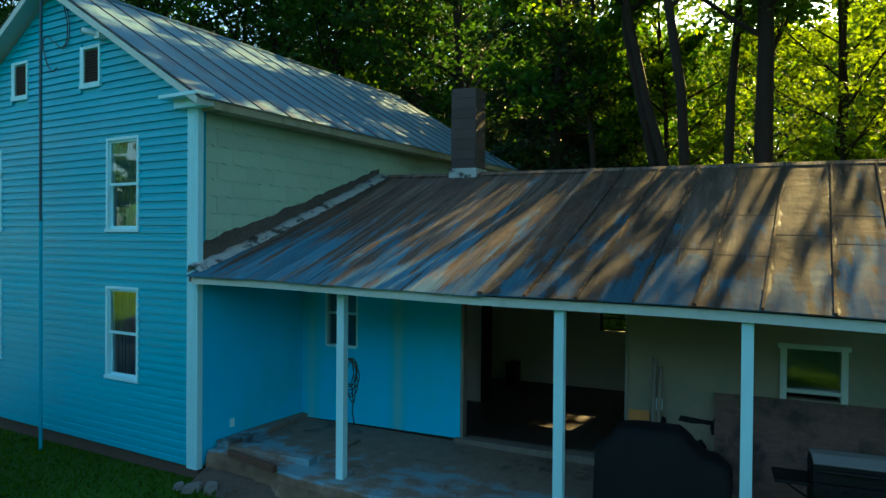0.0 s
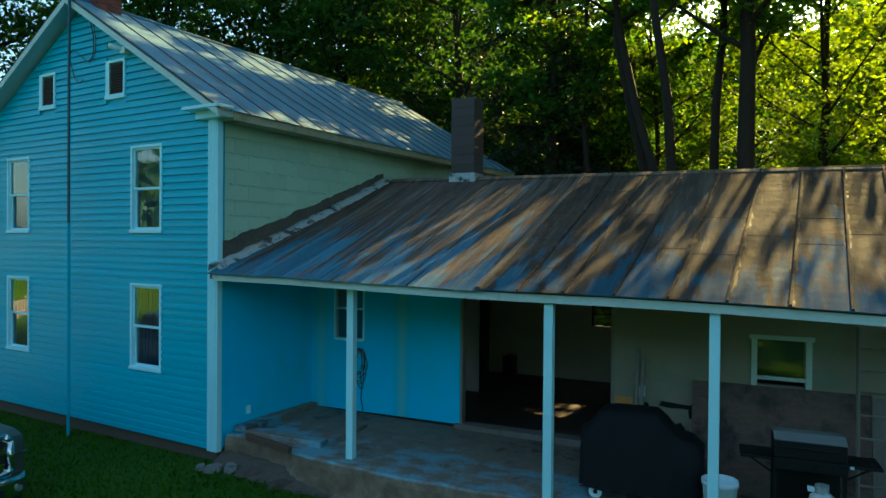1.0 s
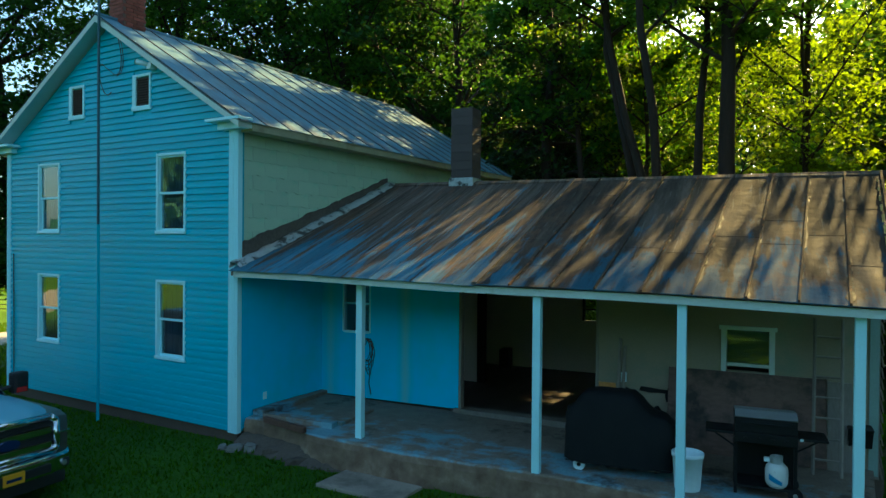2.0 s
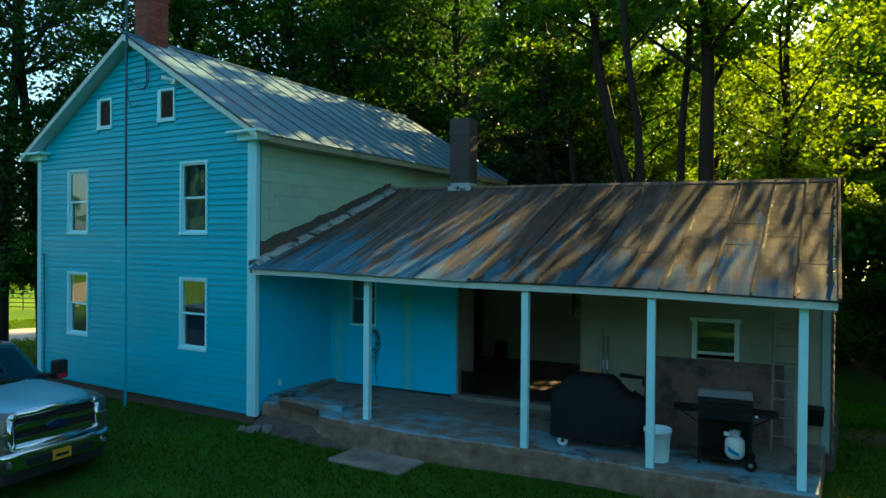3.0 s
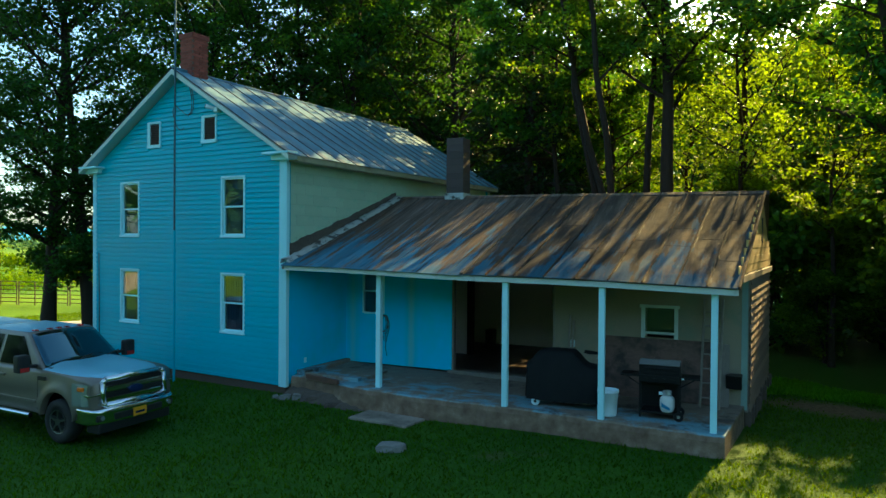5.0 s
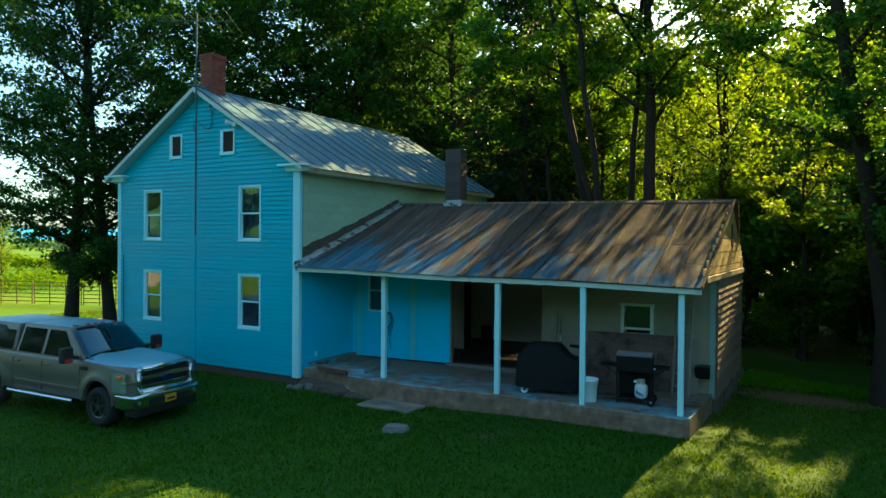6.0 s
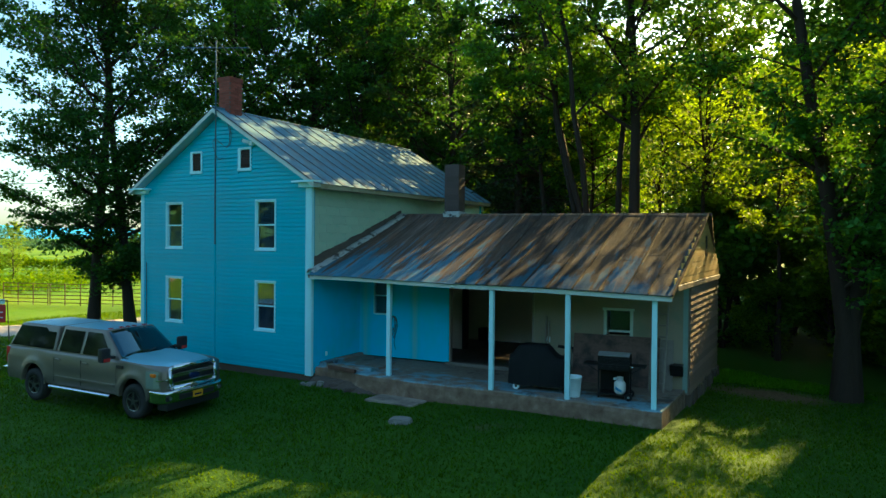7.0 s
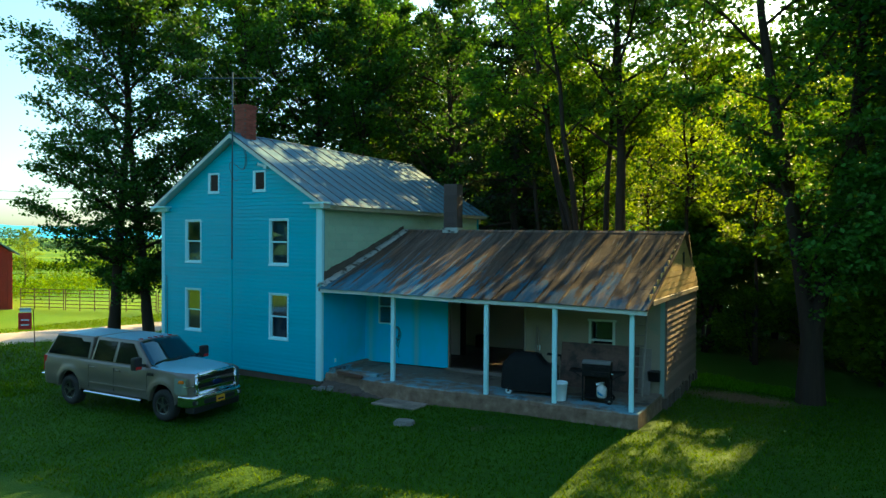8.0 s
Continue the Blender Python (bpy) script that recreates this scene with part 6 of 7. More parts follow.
# ---------------------------------------------------------------- things on the porch (in the wing's own axes)
def on_porch(u, v, turn=0.0, lift=0.0):
    return WING @ pose(u, v, slab_z(u) + 0.008 * v + lift, 0, 0, turn)


def covered_smoker():
    t = thing("covered_grill", "barrel grill under a fitted black vinyl cover, on small white wheels", "grill", on_porch(6.66, 0.80, 4))
    # the cover hangs over a barrel and, to one side, a lower firebox
    def top_at(x):
        return 1.16 - 0.10 * math.exp(-((x + 0.72) / 0.16) ** 2) * 2.4 - 0.27 * float(smooth_step(0.16, 0.52, x)) - 0.10 * float(smooth_step(0.60, 0.80, x))
    rng = random.Random(3)
    bm = bmesh.new()
    secs = []
    n = 22
    for i in range(25):
        x = -0.76 + 1.52 * i / 24
        e = min(1.0, (1 - abs(x / 0.765) ** 5))
        half = 0.40 * (0.72 + 0.28 * e)
        zt, zb = top_at(x) * (0.93 + 0.07 * e), 0.13 + 0.05 * abs(x) ** 2 + 0.012 * math.sin(i * 2.3)
        sec = []
        for k in range(n + 1):
            a = math.pi * k / n
            c, q = math.cos(a), math.sin(a)
            wide = math.copysign(abs(c) ** 0.42, c)
            high = q ** 0.55
            fold = 1 + 0.030 * math.sin(i * 1.5 + 2.0 * math.sin(a * 2)) * (1 - high) + 0.012 * math.sin(i * 0.7 + k)
            sec.append(bm.verts.new((x + 0.010 * math.sin(k * 1.9), wide * half * fold * (1.03 - 0.22 * high), zb + (zt - zb) * high + rng.uniform(-0.006, 0.006))))
        secs.append(sec)
    for a, b in zip(secs, secs[1:]):
        for k in range(n):
            bm.faces.new((a[k], a[k + 1], b[k + 1], b[k]))
    bm.faces.new(secs[0]), bm.faces.new(secs[-1][::-1])
    bmesh.ops.recalc_face_normals(bm, faces=bm.faces)
    part("cover", bm, M_COVER, t, smooth=True)
    part("hem_cord", tube(bmesh.new(), [(-0.74 + 1.48 * k / 12, -0.41 + 0.05 * abs(-1 + k / 6) ** 4, 0.15 + 0.012 * math.sin(k * 2.1)) for k in range(13)], 0.010, 5), M_COVER, t)
    for x in (-0.52, 0.52):
        for y in (-0.27, 0.27):
            part("leg", rod(bmesh.new(), (x, y, 0.08), (x, y, 0.3), 0.02, 8), M_BLACK, t)
    for y in (-0.30, 0.30):
        w = part("wheel", rod(bmesh.new(), (-0.55, y - 0.02, 0.085), (-0.55, y + 0.02, 0.085), 0.085, 20), M_PLASTIC, t, "small white spoked wheel")
        part("hub", rod(bmesh.new(), (-0.55, y - 0.028, 0.085), (-0.55, y + 0.028, 0.085), 0.03, 10), M_BLACK, w)
    part("foot_rail", boxed(-0.5, 0.60, -0.30, -0.26, 0.10, 0.13, 0.006), M_OLDWOOD, t)


covered_smoker()


def gas_grill():
    t = thing("gas_grill", "black cart gas grill with a steel lid and folding side shelves", "grill", on_porch(8.57, 0.75, 3))
    W = 0.375
    bm = bmesh.new()
    extrude(bm, [(-0.26, 0.86), (0.26, 0.86), (0.26, 0.98), (0.16, 1.075), (-0.10, 1.10), (-0.25, 1.06)], "x", -W, W)
    bmesh.ops.bevel(bm, geom=list(bm.edges), offset=0.012, segments=2, affect="EDGES")
    lid = part("lid", bm, M_BLACK, t, "black hood")
    bm = bmesh.new()
    extrude(bm, [(-0.262, 1.05), (-0.11, 1.107), (0.165, 1.082), (0.18, 1.10), (-0.115, 1.127), (-0.278, 1.065)], "x", -W + 0.0, W - 0.0)
    part("lid_panel", bm, M_ALU, lid, "brushed steel lid panel")
    part("lid_handle", rod(bmesh.new(), (-0.28, -0.31, 1.0), (0.28, -0.31, 1.0), 0.014, 8), M_BLACK, lid)
    bm = boxed(-W, W, -0.25, 0.25, 0.70, 0.86, 0.015)
    fb = part("firebox", bm, M_BLACK, t)
    for k in range(5):
        part("vent_slat", boxed(-W + 0.03, W - 0.03, -0.262, -0.246, 0.885 + k * 0.03, 0.897 + k * 0.03, 0.003), M_BLACK, lid)
    pn = part("control_panel", boxed(-W, W, -0.30, -0.25, 0.73, 0.86, 0.008), M_BLACK, t)
    for x in (-0.24, -0.08, 0.08, 0.24):
        part("knob", rod(bmesh.new(), (x, -0.33, 0.79), (x, -0.30, 0.79), 0.026, 12), M_BLACK, pn)
    for x in (-W + 0.02, W - 0.02):
        for y in (-0.22, 0.22):
            part("leg", boxed(x - 0.02, x + 0.02, y - 0.02, y + 0.02, 0.03, 0.72), M_BLACK, t)
    part("bottom_shelf", boxed(-W + 0.04, W - 0.04, -0.24, 0.24, 0.12, 0.15), M_BLACK, t)
    part("back_panel", boxed(-W + 0.04, W - 0.04, 0.20, 0.21, 0.16, 0.68), M_BLACK, t)
    for s in (-1, 1):
        a, b = sorted((s * (W + 0.01), s * (W + 0.36)))
        sh = part("side_shelf", boxed(a, b, -0.22, 0.22, 0.80, 0.835, 0.01), M_BLACK, t, "folding black side shelf")
        part("bracket", rod(bmesh.new(), (s * W, -0.1, 0.62), (s * (W + 0.28), -0.1, 0.80), 0.012, 6), M_BLACK, sh)
    part("shelf_tag", boxed(W + 0.03, W + 0.07, -0.235, -0.221, 0.80, 0.83), M_PLASTIC, t)
    for y in (-0.24, 0.24):
        w = part("wheel", rod(bmesh.new(), (W - 0.02, y - 0.02, 0.09), (W - 0.02, y + 0.02, 0.09), 0.09, 18), M_BLACK, t)
        part("hub", rod(bmesh.new(), (W - 0.02, y - 0.028, 0.09), (W - 0.02, y + 0.028, 0.09), 0.03, 10), M_STEEL, w)
    # gas bottle hanging on the cart's front
    g = thing("gas_bottle", "white propane bottle with a blue sticker, standing in the grill cart", "gas bottle", on_porch(8.72, 0.62, 0, 0.15))
    g.scale = (0.9, 0.9, 0.9)
    bm = bmesh.new()
    prof = [(0.02, 0.02), (0.13, 0.025), (0.152, 0.07), (0.155, 0.12), (0.155, 0.24), (0.145, 0.30), (0.10, 0.345), (0.05, 0.36)]
    n = 22
    rings = [[bm.verts.new((r * math.cos(2 * math.pi * k / n), r * math.sin(2 * math.pi * k / n), z)) for k in range(n)] for r, z in prof]
    for a, b in zip(rings, rings[1:]):
        for k in range(n):
            bm.faces.new((a[k], a[(k + 1) % n], b[(k + 1) % n], b[k]))
    bm.faces.new(rings[0][::-1]), bm.faces.new(rings[-1])
    part("tank", bm, M_TANK, g, smooth=True)
    part("foot_ring", rod(bmesh.new(), (0, 0, 0.0), (0, 0, 0.03), 0.105, 18), M_TANK, g)
    bm = bmesh.new()
    for k in range(14):
        a0, a1 = 0.4 + 5.0 * k / 14, 0.4 + 5.0 * (k + 1) / 14
        q = [bm.verts.new((r * math.cos(a), r * math.sin(a), z)) for r, a, z in ((0.09, a0, 0.34), (0.09, a1, 0.34), (0.09, a1, 0.45), (0.09, a0, 0.45))]
        bm.faces.new(q)
    bmesh.ops.solidify(bm, geom=list(bm.faces), thickness=0.006)
    part("collar", bm, M_TANK, g)
    part("valve", rod(bmesh.new(), (0, 0, 0.35), (0, 0, 0.42), 0.025, 10), M_STEEL, g)
    part("regulator", boxed(-0.17, -0.09, -0.05, 0.03, 0.36, 0.42, 0.01), M_PLASTIC, g)
    bm = bmesh.new()
    for k in range(7):
        a0, a1 = -2.3 + 1.2 * k / 7, -2.3 + 1.2 * (k + 1) / 7
        bm.faces.new([bm.verts.new((0.158 * math.cos(a), 0.158 * math.sin(a), z)) for a, z in ((a0, 0.13 - 0.01 * k), (a1, 0.12 - 0.01 * k), (a1, 0.21 - 0.015 * k), (a0, 0.22 - 0.015 * k))])
    part("sticker", bm, M_BLUESTICKER, g, "torn blue sticker")


gas_grill()


def bucket():
    t = thing("plastic_bucket", "tall white plastic bucket beside a porch post", "bucket", on_porch(7.63, 0.42))
    bm = bmesh.new()
    n = 24
    prof = [(0.0, 0.0), (0.165, 0.0), (0.17, 0.02), (0.195, 0.44), (0.21, 0.445), (0.21, 0.50), (0.198, 0.50), (0.185, 0.44), (0.155, 0.03), (0.0, 0.03)]
    rings = [[bm.verts.new((max(r, 0.001) * math.cos(2 * math.pi * k / n), max(r, 0.001) * math.sin(2 * math.pi * k / n), z)) for k in range(n)] for r, z in prof]
    for a, b in zip(rings, rings[1:]):
        for k in range(n):
            bm.faces.new((a[k], a[(k + 1) % n], b[(k + 1) % n], b[k]))
    part("tub", bm, M_PLASTIC, t, smooth=True)
    part("handle", tube(bmesh.new(), [(0.21 * math.cos(a), 0.21 * math.sin(a) - 0.01, 0.46 - 0.20 * math.sin(a)) for a in np.linspace(math.pi, 2 * math.pi, 14) * -1], 0.006, 5), M_STEEL, t)


bucket()


def plywood():
    t = thing("plywood_sheet", "wide dark stained plywood sheet leaning on the porch wall", "plywood", WING)
    bm = bmesh.new()
    extrude(bm, [(2.12, 0.15), (2.14, 0.15), (2.42, 1.43), (2.40, 1.43)], "x", 7.15, 9.42)
    part("sheet", bm, M_PLY, t)
    bm = bmesh.new()
    extrude(bm, [(2.16, 0.13), (2.18, 0.13), (2.43, 1.40), (2.41, 1.40)], "x", 9.43, 9.76)
    part("offcut", bm, M_OLDWOOD, t, "narrow grey board leaning beside the sheet")


plywood()


def ladder():
    t = thing("ladder", "dull wooden ladder leaning against the porch wall", "ladder", WING)
    a, b = Vector((9.22, 1.85, slab_z(9.2) + 0.01)), Vector((9.26, 2.38, 2.35))
    off = Vector((0.36, 0, 0))
    for p in (Vector((0, 0, 0)), off):
        part("rail", rod(bmesh.new(), a + p, b + p, 0.028, 6), M_OLDWOOD, t)
    for k in range(7):
        f = 0.1 + k * 0.13
        p = a + (b - a) * f
        part("rung", rod(bmesh.new(), p, p + off, 0.017, 6), M_OLDWOOD, t)


ladder()
for u, lean_ in ((6.33, 0.20), (6.41, 0.26)):
    bm = rod(bmesh.new(), (u, WALLV - lean_, slab_z(u) + 0.01), (u + 0.02, WALLV - 0.03, 1.85 if lean_ < 0.25 else 1.72), 0.028, 8)
    solid("wooden_pole", bm, M_OLDWOOD, "grey wooden pole leaning against the wall", "pole", "poles on the porch", m=WING)
solid("strand_board", boxed(5.99, 6.28, WALLV - 0.03, WALLV - 0.012, 0.25, 1.07, 0.003), M_OSB, "orange offcut of strand board against the wall", "board", m=WING)
sb = thing("switch_box", "small white electrical box on the wall", "switch", WING)
part("box", boxed(6.37, 6.46, WALLV - 0.07, WALLV, 1.11, 1.27, 0.008), M_PLASTIC, sb)
part("lever", boxed(6.40, 6.43, WALLV - 0.09, WALLV - 0.07, 1.18, 1.24, 0.004), M_PLASTIC, sb)
rag = thing("wall_tools", "black hand tools hanging on the wall", "tools", WING)
part("saw", extrude(bmesh.new(), [(6.67, 0.985), (6.70, 1.06), (6.84, 1.05), (7.0, 1.035), (7.18, 1.03), (7.18, 0.965), (6.98, 0.975), (6.84, 0.965)], "y", WALLV - 0.03, WALLV - 0.01), M_BLACK, rag)
part("hook", extrude(bmesh.new(), [(7.11, 0.84), (7.17, 0.85), (7.20, 1.09), (7.15, 1.10), (7.09, 0.95)], "y", WALLV - 0.055, WALLV - 0.033), M_BLACK, rag)
part("blade", extrude(bmesh.new(), [(6.92, 0.73), (6.98, 0.76), (7.05, 0.66), (7.02, 0.60), (6.95, 0.64)], "y", WALLV - 0.03, WALLV - 0.01), M_BLACK, rag)
part("trowel", extrude(bmesh.new(), [(6.43, 0.84), (6.52, 0.86), (6.51, 1.0), (6.45, 1.02)], "y", WALLV - 0.03, WALLV - 0.01), M_BLACK, rag)
# mailbox-sized dark tray hung on the end of the wall
tray = thing("wall_tray", "dark metal tray hung on the end of the porch wall", "tray", WING)
part("tray", extrude(bmesh.new(), [(2.10, 0.78), (2.43, 0.80), (2.43, 0.50), (2.24, 0.50)], "x", 9.70, 10.0), M_COVER, tray)
part("rim", boxed(9.69, 10.01, 2.09, 2.43, 0.78, 0.80, 0.004), M_BLACK, tray)
out = thing("wall_outlet", "white outlet cover low on the blue wall", "outlet")
part("plate", boxed(0.063, 0.076, 0.62, 0.72, 0.46, 0.60, 0.003), M_WHITE, out)
for zz in (0.49, 0.55):
    part("socket", boxed(0.076, 0.080, 0.65, 0.69, zz, zz + 0.03, 0.002), M_PLASTIC, out)
bm = boxed(0.75, 1.85, 0.02, 0.10, slab_z(1.2), slab_z(1.2) + 0.10, 0.01)
solid("iron_beam", bm, M_RUST, "rusty iron beam lying on the porch slab", "beam", m=WING @ pose(-0.2, 0.35, 0.006, 0, 0, -14))
# cords on the first post
cord = thing("extension_cord", "dark extension cord coiled and hung on the porch post", "cord", WING)
rng = random.Random(12)
for k in range(7):
    r, w = rng.uniform(0.16, 0.29), rng.uniform(0.07, 0.14)
    cu, cz = 2.57 + rng.uniform(-0.03, 0.05), 1.84 - r * 1.1
    pts = [(cu + w * math.cos(a) + 0.02 * math.sin(2 * a + k), 0.305 + 0.010 * k, cz + r * 1.1 * math.sin(a)) for a in np.linspace(0, 2 * math.pi, 22)]
    part("loop", tube(bmesh.new(), pts, 0.0075, 5), M_CORD, cord)
part("tail", tube(bmesh.new(), [(2.62, 0.32, 1.5), (2.65, 0.32, 1.25), (2.63, 0.33, 1.1), (2.67, 0.33, 0.92)], 0.009, 5), M_CORD, cord)
oc = thing("orange_cord", "orange cord hanging behind the porch post", "cord", WING)
part("cord", tube(bmesh.new(), [(2.46, 0.31, 1.25), (2.42, 0.32, 1.08), (2.43, 0.32, 0.86), (2.47, 0.32, 1.18)], 0.018, 6), M_ORANGE, oc)

# room behind the doorway
st = thing("wood_stove", "small black stove in the dark room", "stove", WING)
part("body", boxed(2.62, 2.86, 6.55, 6.90, 0.34, 0.80, 0.02), M_BLACK, st)
for x in (2.66, 2.82):
    for y in (6.6, 6.85):
        part("leg", boxed(x - 0.015, x + 0.015, y - 0.015, y + 0.015, 0.28, 0.35), M_BLACK, st)
bm = boxed(2.0, 2.35, 4.40, 4.68, 0.28, 0.75, 0.02)
solid("storage_box", bm, M_BLACK, "black storage box beside the partition", "box", m=WING)

# ---------------------------------------------------------------- yard
def stone(x, y, sx, sy, sz, seed, label, mat=M_STONE, name="field_stone"):
    """A flat, broken piece: an irregular outline, chipped edge and uneven top."""
    rng = random.Random(seed)
    bm = bmesh.new()
    n = 9
    rings = []
    for zz, k in ((-0.5, 1.05), (0.55, 1.0), (0.9, 0.9), (1.0, 0.72)):
        rings.append([bm.verts.new((sx * k * (1 + 0.25 * math.sin(seed * 2.3 + a * 3)) * math.cos(a) + rng.uniform(-0.02, 0.02), sy * k * (1 + 0.22 * math.cos(seed + a * 2)) * math.sin(a) + rng.uniform(-0.02, 0.02), sz * zz + rng.uniform(-0.006, 0.006))) for a in [2 * math.pi * q / n for q in range(n)]])
    for a, b in zip(rings, rings[1:]):
        for k in range(n):
            bm.faces.new((a[k], a[(k + 1) % n], b[(k + 1) % n], b[k]))
    bm.faces.new(rings[0][::-1]), bm.faces.new(rings[-1])
    solid(name, bm, mat, label, "stone", m=pose(x, y, float(ground_z(x, y)) + sz * 0.25, 0, 0, seed * 40))


stone(4.55, -2.06, 0.26, 0.20, 0.10, 1, "flat pale stone set in the lawn")
for k, (x, y, a, b, c) in enumerate(((0.26, -0.24, 0.16, 0.09, 0.07), (0.02, -0.30, 0.10, 0.07, 0.05), (0.52, -0.12, 0.13, 0.08, 0.09), (0.98, -0.02, 0.16, 0.10, 0.09), (1.62, -0.10, 0.18, 0.10, 0.08))):
    stone(x, y, a, b, c, 2 + k, "broken pale stone at the porch corner" if k < 3 else "brown rubble stone along the broken slab edge", M_STONE if k < 3 else M_RUBBLE)
rng = random.Random(44)
bm = bmesh.new()
grid = []
for i in range(25):
    u = 0.02 + 2.9 * i / 24
    row_ = []
    for j in range(9):
        v = -0.26 + 0.065 * j
        f = float(smooth_step(-0.26 + 0.08 * math.sin(u * 2.7), 0.30 - 0.12 * u / 2.9, v)) * float(smooth_step(2.95, 2.0, u))
        p = WING @ Vector((u, v, 0))
        g_ = float(ground_z(p.x, p.y)) - 0.04
        row_.append(bm.verts.new((p.x, p.y, g_ + (slab_z(u) - 0.03 - g_) * f * 0.50 + rng.uniform(-0.02, 0.02))))
    grid.append(row_)
for a, b in zip(grid, grid[1:]):
    for j in range(8):
        bm.faces.new((a[j], b[j], b[j + 1], a[j + 1]))
solid("earth_bank", bm, M_RUBBLE, "bare brown earth banked against the broken slab", "earth", kind="structure")
bm = boxed(2.55, 4.0, -0.72, 0.02, -0.5, -0.24, 0.02)
for v in bm.verts:
    v.co.x += 0.10 * math.sin(v.co.y * 9)
solid("stepping_slab", bm, M_CONC, "low concrete step in front of the porch", "step")


def gate_panel(x, y, turn, width):
    t = thing("tube_gate", "rusty tubular farm gate panel across the meadow edge", "gate", pose(x, y, float(ground_z(x, y)) + 0.06, 0, 0, turn), group="gates along the meadow")
    for z in (0.12, 0.36, 0.60, 0.84, 1.08, 1.32):
        part("rail", rod(bmesh.new(), (0, 0, z), (width, 0, z), 0.024, 6), M_TUBE, t)
    for x_ in (0.02, width / 3, 2 * width / 3, width - 0.02):
        part("upright", rod(bmesh.new(), (x_, 0, -0.06), (x_, 0, 1.36), 0.03, 6), M_TUBE, t)


GA, GB = Vector((-33.5, 8.4)), Vector((-24.0, 12.2))
gd = (GB - GA).normalized()
for k in range(4):
    p = GA + gd * (k * 3.35)
    gate_panel(p.x, p.y, math.degrees(math.atan2(gd.y, gd.x)), 3.25)


def barn():
    t = thing("barn", "red board barn with a grey metal roof and a white base", "barn", pose(-35.3, 4.9, float(ground_z(-36, 3)) - 0.05, 0, 0, -114))
    W, D, H, P = 7.0, 10.0, 3.9, 6.4
    bm = extrude(bmesh.new(), [(-W / 2, 0.1), (W / 2, 0.1), (W / 2, H), (0, P), (-W / 2, H)], "y", -D, -0.03)
    wl = part("wall", bm, M_BARN, t)
    k = 0
    x = -W / 2
    while x < W / 2:
        zt = P - abs(x + 0.15) / (W / 2) * (P - H)
        part("board", boxed(x + 0.01, x + 0.29, -0.03, 0.02, 0.12, zt - 0.05, 0.004), M_BARN, wl)
        x += 0.3
    x = -D
    while x < -0.1:
        part("board", boxed(W / 2, W / 2 + 0.03, x + 0.01, x + 0.29, 0.12, H, 0.004), M_BARN, wl)
        x += 0.3
    for s in (-1, 1):
        bm = extrude(bmesh.new(), [(0, P + 0.1), (s * (W / 2 + 0.4), H - 0.05), (s * (W / 2 + 0.4), H - 0.15), (0, P)], "y", -D - 0.3, 0.35)
        part("roof", bm, M_METAL, t, "grey metal barn roof")
    part("base", boxed(-W / 2 - 0.04, W / 2 + 0.04, -D - 0.02, 0.03, -0.3, 0.12), M_CONC, t)
    d = part("door", boxed(1.2, 2.9, 0.02, 0.06, 0.15, 2.5, 0.01), M_BARN, t)
    part("pane", boxed(1.6, 2.5, 0.06, 0.075, 1.6, 2.2), M_CARGLASS, d)
    part("window", boxed(2.95, 3.35, 0.02, 0.06, 1.75, 2.3, 0.01), M_WHITE, t)


barn()
sg = thing("yard_sign", "red and white sign on a thin metal frame", "sign", pose(-16.6, -0.2, float(ground_z(-16.6, -0.2)), 0, 0, 40))
part("stake", rod(bmesh.new(), (0.38, 0, -0.1), (0.30, 0, 1.75), 0.022, 6), M_TUBE, sg)
part("arm", rod(bmesh.new(), (0.30, 0, 1.72), (-0.30, 0, 1.72), 0.018, 6), M_TUBE, sg)
part("rider", boxed(-0.24, 0.22, -0.01, 0.01, 1.58, 1.78, 0.003), M_PLASTIC, sg, "white rider panel")
pnl = part("panel", boxed(-0.30, 0.24, -0.012, 0.012, 0.82, 1.56, 0.003), M_SIGNRED, sg, "red sign panel with pale bars")
for z in (1.0, 1.22):
    part("text_bar", boxed(-0.20, 0.14, -0.016, -0.012, z, z + 0.05), M_PLASTIC, pnl)
for k, z in enumerate((9.2, 8.4)):
    wire("power_line", [(-80, 20 - k * 3, z + 4), (-45, 14 - k * 3, z - 1.0), (-15, 30, z + 1.5)], 0.02, M_CORD, "thin overhead power line", "cable")
# ---------------------------------------------------------------- siding and shingles, piece by piece
COURSE = 0.127
prof = lambda z0, z1: [(-0.004, z0), (-0.036, z0 + 0.002), (-0.031, z0 + (z1 - z0) * 0.62), (-0.012, z0 + (z1 - z0) * 0.74), (-0.008, z1), (-0.004, z1)]
z = 0.0
while z < PEAK - 0.14:
    z1 = z + COURSE
    if z1 < HZ + 0.10:
        lo, hi = HX0 + 0.12, HX1 - 0.19
    else:
        half = (PEAK - z1) / SLOPE
        lo, hi = max(HX0 + 0.12, HC - half), min(HX1 - 0.19, HC + half)
    for a, b in spans(lo, hi, z, z1):
        part("plank", extrude(bmesh.new(), prof(z, z1 - 0.009), "x", a, b), M_SIDING, front_wall)
    z = z1

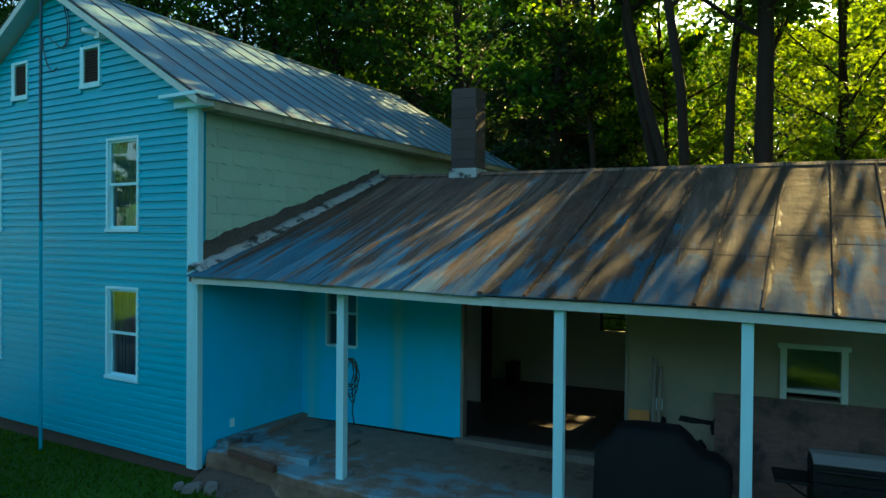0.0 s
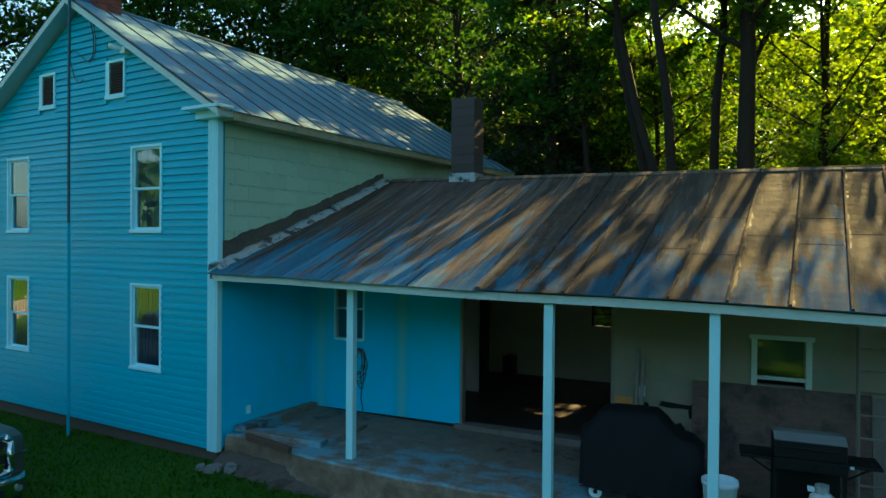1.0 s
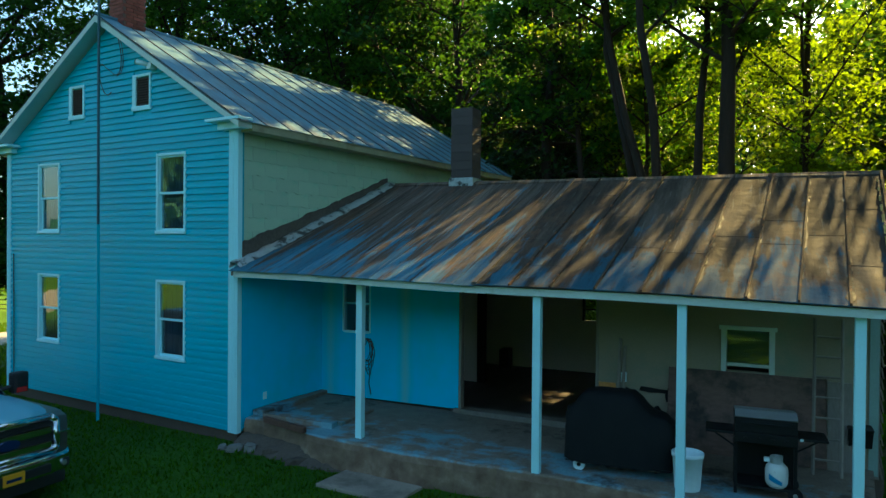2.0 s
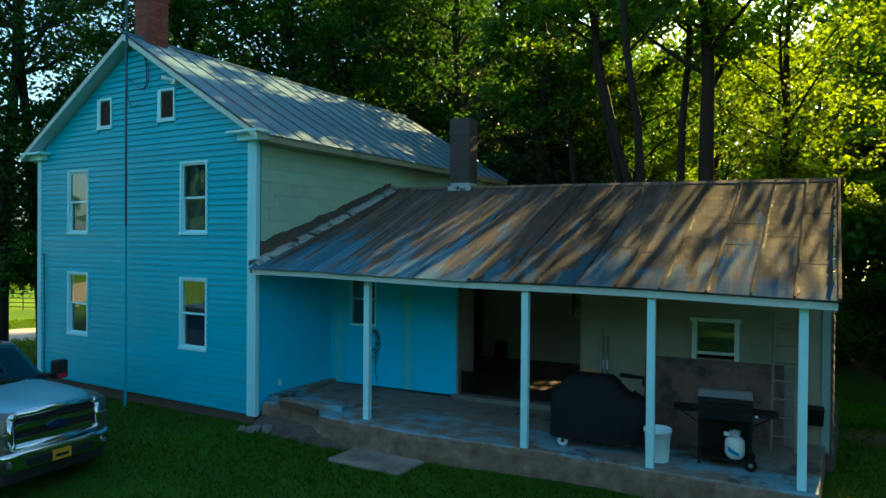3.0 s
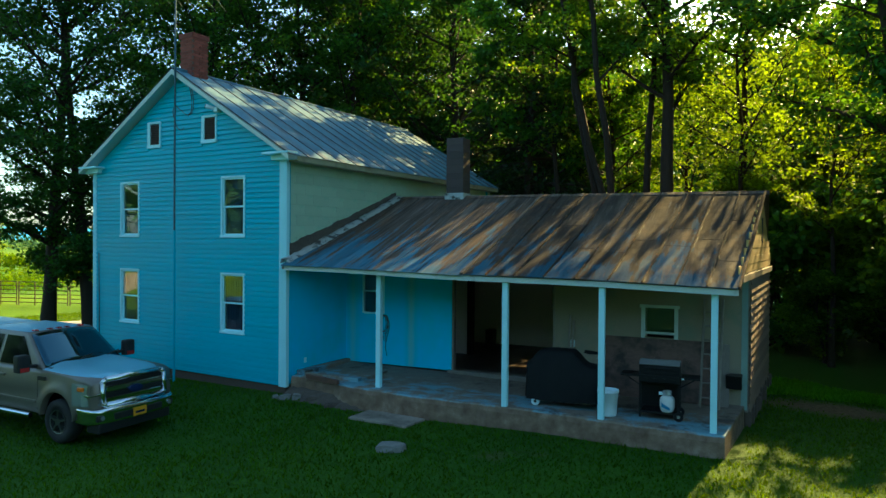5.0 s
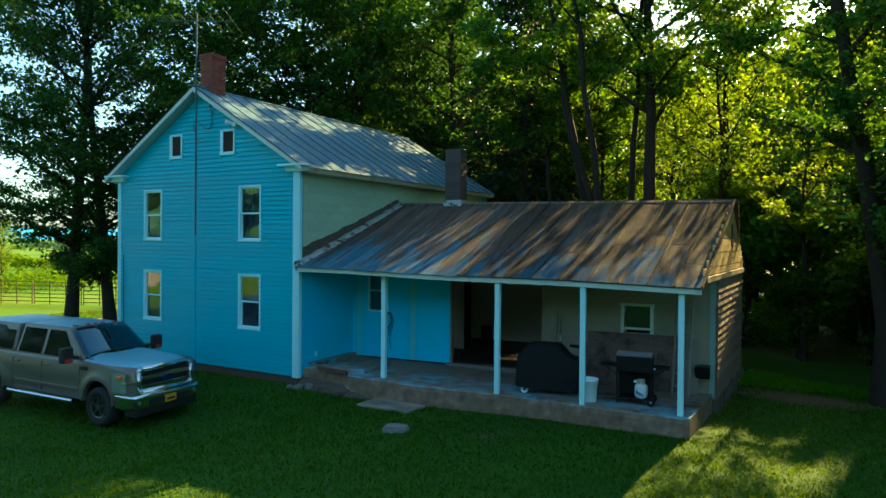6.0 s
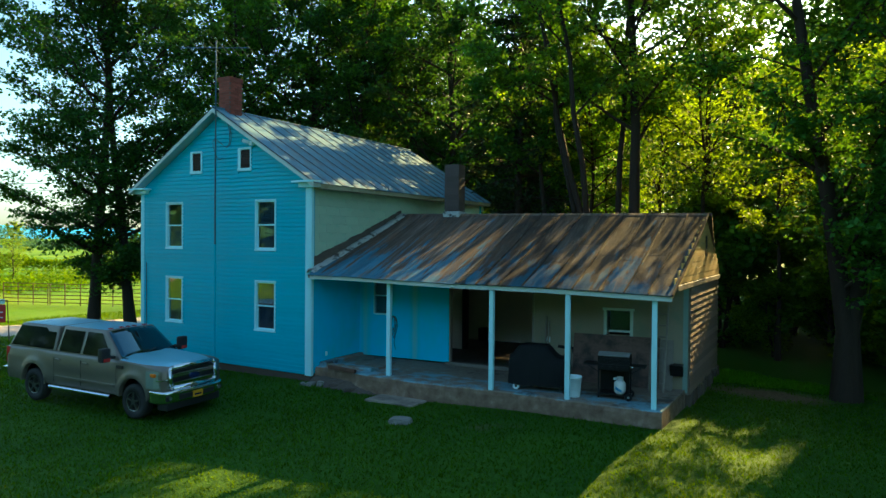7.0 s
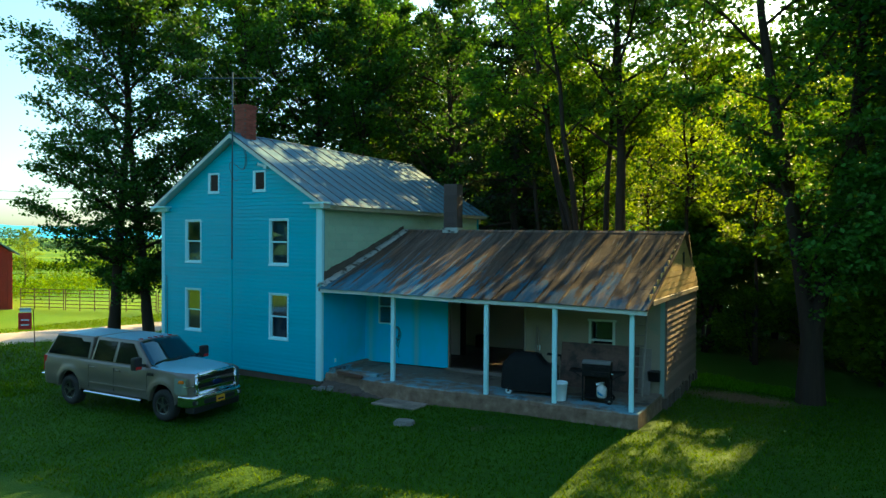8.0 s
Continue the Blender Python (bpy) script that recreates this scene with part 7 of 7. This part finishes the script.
# shingles: wide mineral boards with a wavy lower edge, above the porch roof only
SHW, SHE = 0.61, 0.262
shingles = []
for v_ in range(3):
    rng = random.Random(60 + v_)
    bm = bmesh.new()
    n = 12
    low, up, lowb = [], [], []
    for k in range(n + 1):
        f = k / n
        dz = 0.012 * math.sin(f * 13 + v_ * 2) + rng.uniform(-0.005, 0.005)
        y = 0.0015 + f * (SHW - 0.003)
        low.append(bm.verts.new((0.019, y, dz)))
        lowb.append(bm.verts.new((0.004, y, dz)))
        up.append(bm.verts.new((0.006, y, SHE + 0.02)))
    for k in range(n):
        bm.faces.new((low[k], low[k + 1], up[k + 1], up[k]))
        bm.faces.new((lowb[k + 1], lowb[k], low[k], low[k + 1])[::-1])
    bmesh.ops.recalc_face_normals(bm, faces=bm.faces)
    shingles.append(to_mesh("shingle", bm, M_SHINGLE))
rng = random.Random(77)
row = 0
while True:
    z = HZ - 0.03 - (row + 1) * SHE
    if z < 2.5:
        break
    y = 0.07 - (SHW / 2 if row % 2 else 0)
    while y < HY1 - 0.1:
        yc = y + SHW / 2
        roofline = 2.93 + 0.385 * (yc + 0.2) if yc < 4.8 else 4.85 - 0.6 * (yc - 4.8)
        if y > 0.0 and z + SHE > roofline - 0.25:
            shared("shingle", shingles[rng.randrange(3)], side_wall, Matrix.Translation((HX1 - 0.032, y, z)))
        elif y <= 0.0 and z + SHE > roofline - 0.25:
            shared("shingle", shingles[0], side_wall, Matrix.Translation((HX1 - 0.032, 0.072, z)) @ Matrix.Diagonal((1, 0.49, 1, 1)))
        y += SHW
    row += 1
bm = boxed(HX1 - 0.035, HX1 + 0.012, 0.062, 2.30, 0.02, 2.95)
for v in bm.verts:
    v.co.z += 0.30 if (v.co.z < 1 and v.co.y > 0.3) else 0
part("lower_side_wall", bm, M_BLUEWALL, house, "side wall under the porch painted bright blue")


# ---------------------------------------------------------------- grass
def grass(n, x0, x1, y0, y1, seed, name, h, mat=M_GRASSBLADE, label="short mown lawn grass", strip=False):
    rs = np.random.RandomState(seed)
    x, y = rs.uniform(x0, x1, n), rs.uniform(y0, y1, n)
    d = (x - 0.1) * math.cos(radians(5.25)) + (y + 0.15) * math.sin(radians(5.25))
    w = -(x - 0.1) * math.sin(radians(5.25)) + (y + 0.15) * math.cos(radians(5.25))
    keep = ~((d > -0.1) & (d < 10.1) & (w > -0.1) & (w < 7.6)) & ~((x < 0.1) & (x > -7.7) & (y > 0.0) & (y < 11)) & ~((x > 2.5) & (x < 4.05) & (y > -0.75) & (y < 0.3))
    if strip:
        # a wedge of taller grass along the wood, its sunlight put into the colour
        back = 9.3 - 0.50 * (x - 9.8) + 0.15 * np.sin(x * 3.1)
        keep &= (y > 7.05 + 0.12 * np.sin(x * 4.3)) & (y < back)
    else:
        # worn through behind the wing
        keep &= (((x - 11.6) * 0.5) ** 2 + ((y - 6.0) * 1.25) ** 2 + rs.uniform(0, 0.9, n) > 1.1)
    # thin under the shade tree, none on the gravel
    keep &= (((x - 15.6) * 0.45) ** 2 + ((y + 3.6) * 0.42) ** 2 + rs.uniform(0, 1.6, n) > 1.7)
    for (ax, ay), (bx, by) in (((-34, -16), (-22, -2)), ((-22, -2), (-19.5, 3)), ((-19.5, 3), (-17.5, 14))):
        f = np.clip(((x - ax) * (bx - ax) + (y - ay) * (by - ay)) / ((bx - ax) ** 2 + (by - ay) ** 2), 0, 1)
        keep &= np.hypot(x - ax - f * (bx - ax), y - ay - f * (by - ay)) > 1.9 + 0.25 * np.sin(y * 2.3)
    x, y = x[keep], y[keep]
    n = len(x)
    z = ground_z(x, y)
    a = rs.uniform(0, 6.28, n)
    hh = h * rs.uniform(0.5, 1.3, n)
    ww = hh * 0.28
    tip = np.stack([x + rs.normal(0, 0.4, n) * hh, y + rs.normal(0, 0.4, n) * hh, z + hh], 1)
    V = np.empty((n, 3, 3))
    V[:, 0] = np.stack([x - np.cos(a) * ww, y - np.sin(a) * ww, z - 0.005], 1)
    V[:, 1] = np.stack([x + np.cos(a) * ww, y + np.sin(a) * ww, z - 0.005], 1)
    V[:, 2] = tip
    me = bpy.data.meshes.new(name)
    me.vertices.add(3 * n)
    me.vertices.foreach_set("co", V.reshape(-1))
    me.loops.add(3 * n)
    me.loops.foreach_set("vertex_index", np.arange(3 * n, dtype=np.int32))
    me.polygons.add(n)
    me.polygons.foreach_set("loop_start", np.arange(0, 3 * n, 3, dtype=np.int32))
    me.polygons.foreach_set("loop_total", np.full(n, 3, dtype=np.int32))
    me.materials.append(mat)
    me.update()
    return tagged(new(name, me), label, "grass", kind="stuff")


grass(150000, -12, 18, -9, 8, 31, "grass", 0.055)
grass(50000, -24, -8, -12, 14, 32, "grass", 0.09)
grass(16000, 9.4, 14.2, 6.8, 9.6, 33, "sunlit_grass", 0.13, M_SUNGRASS, "taller grass along the edge of the wood, coloured as if sunlit", True)
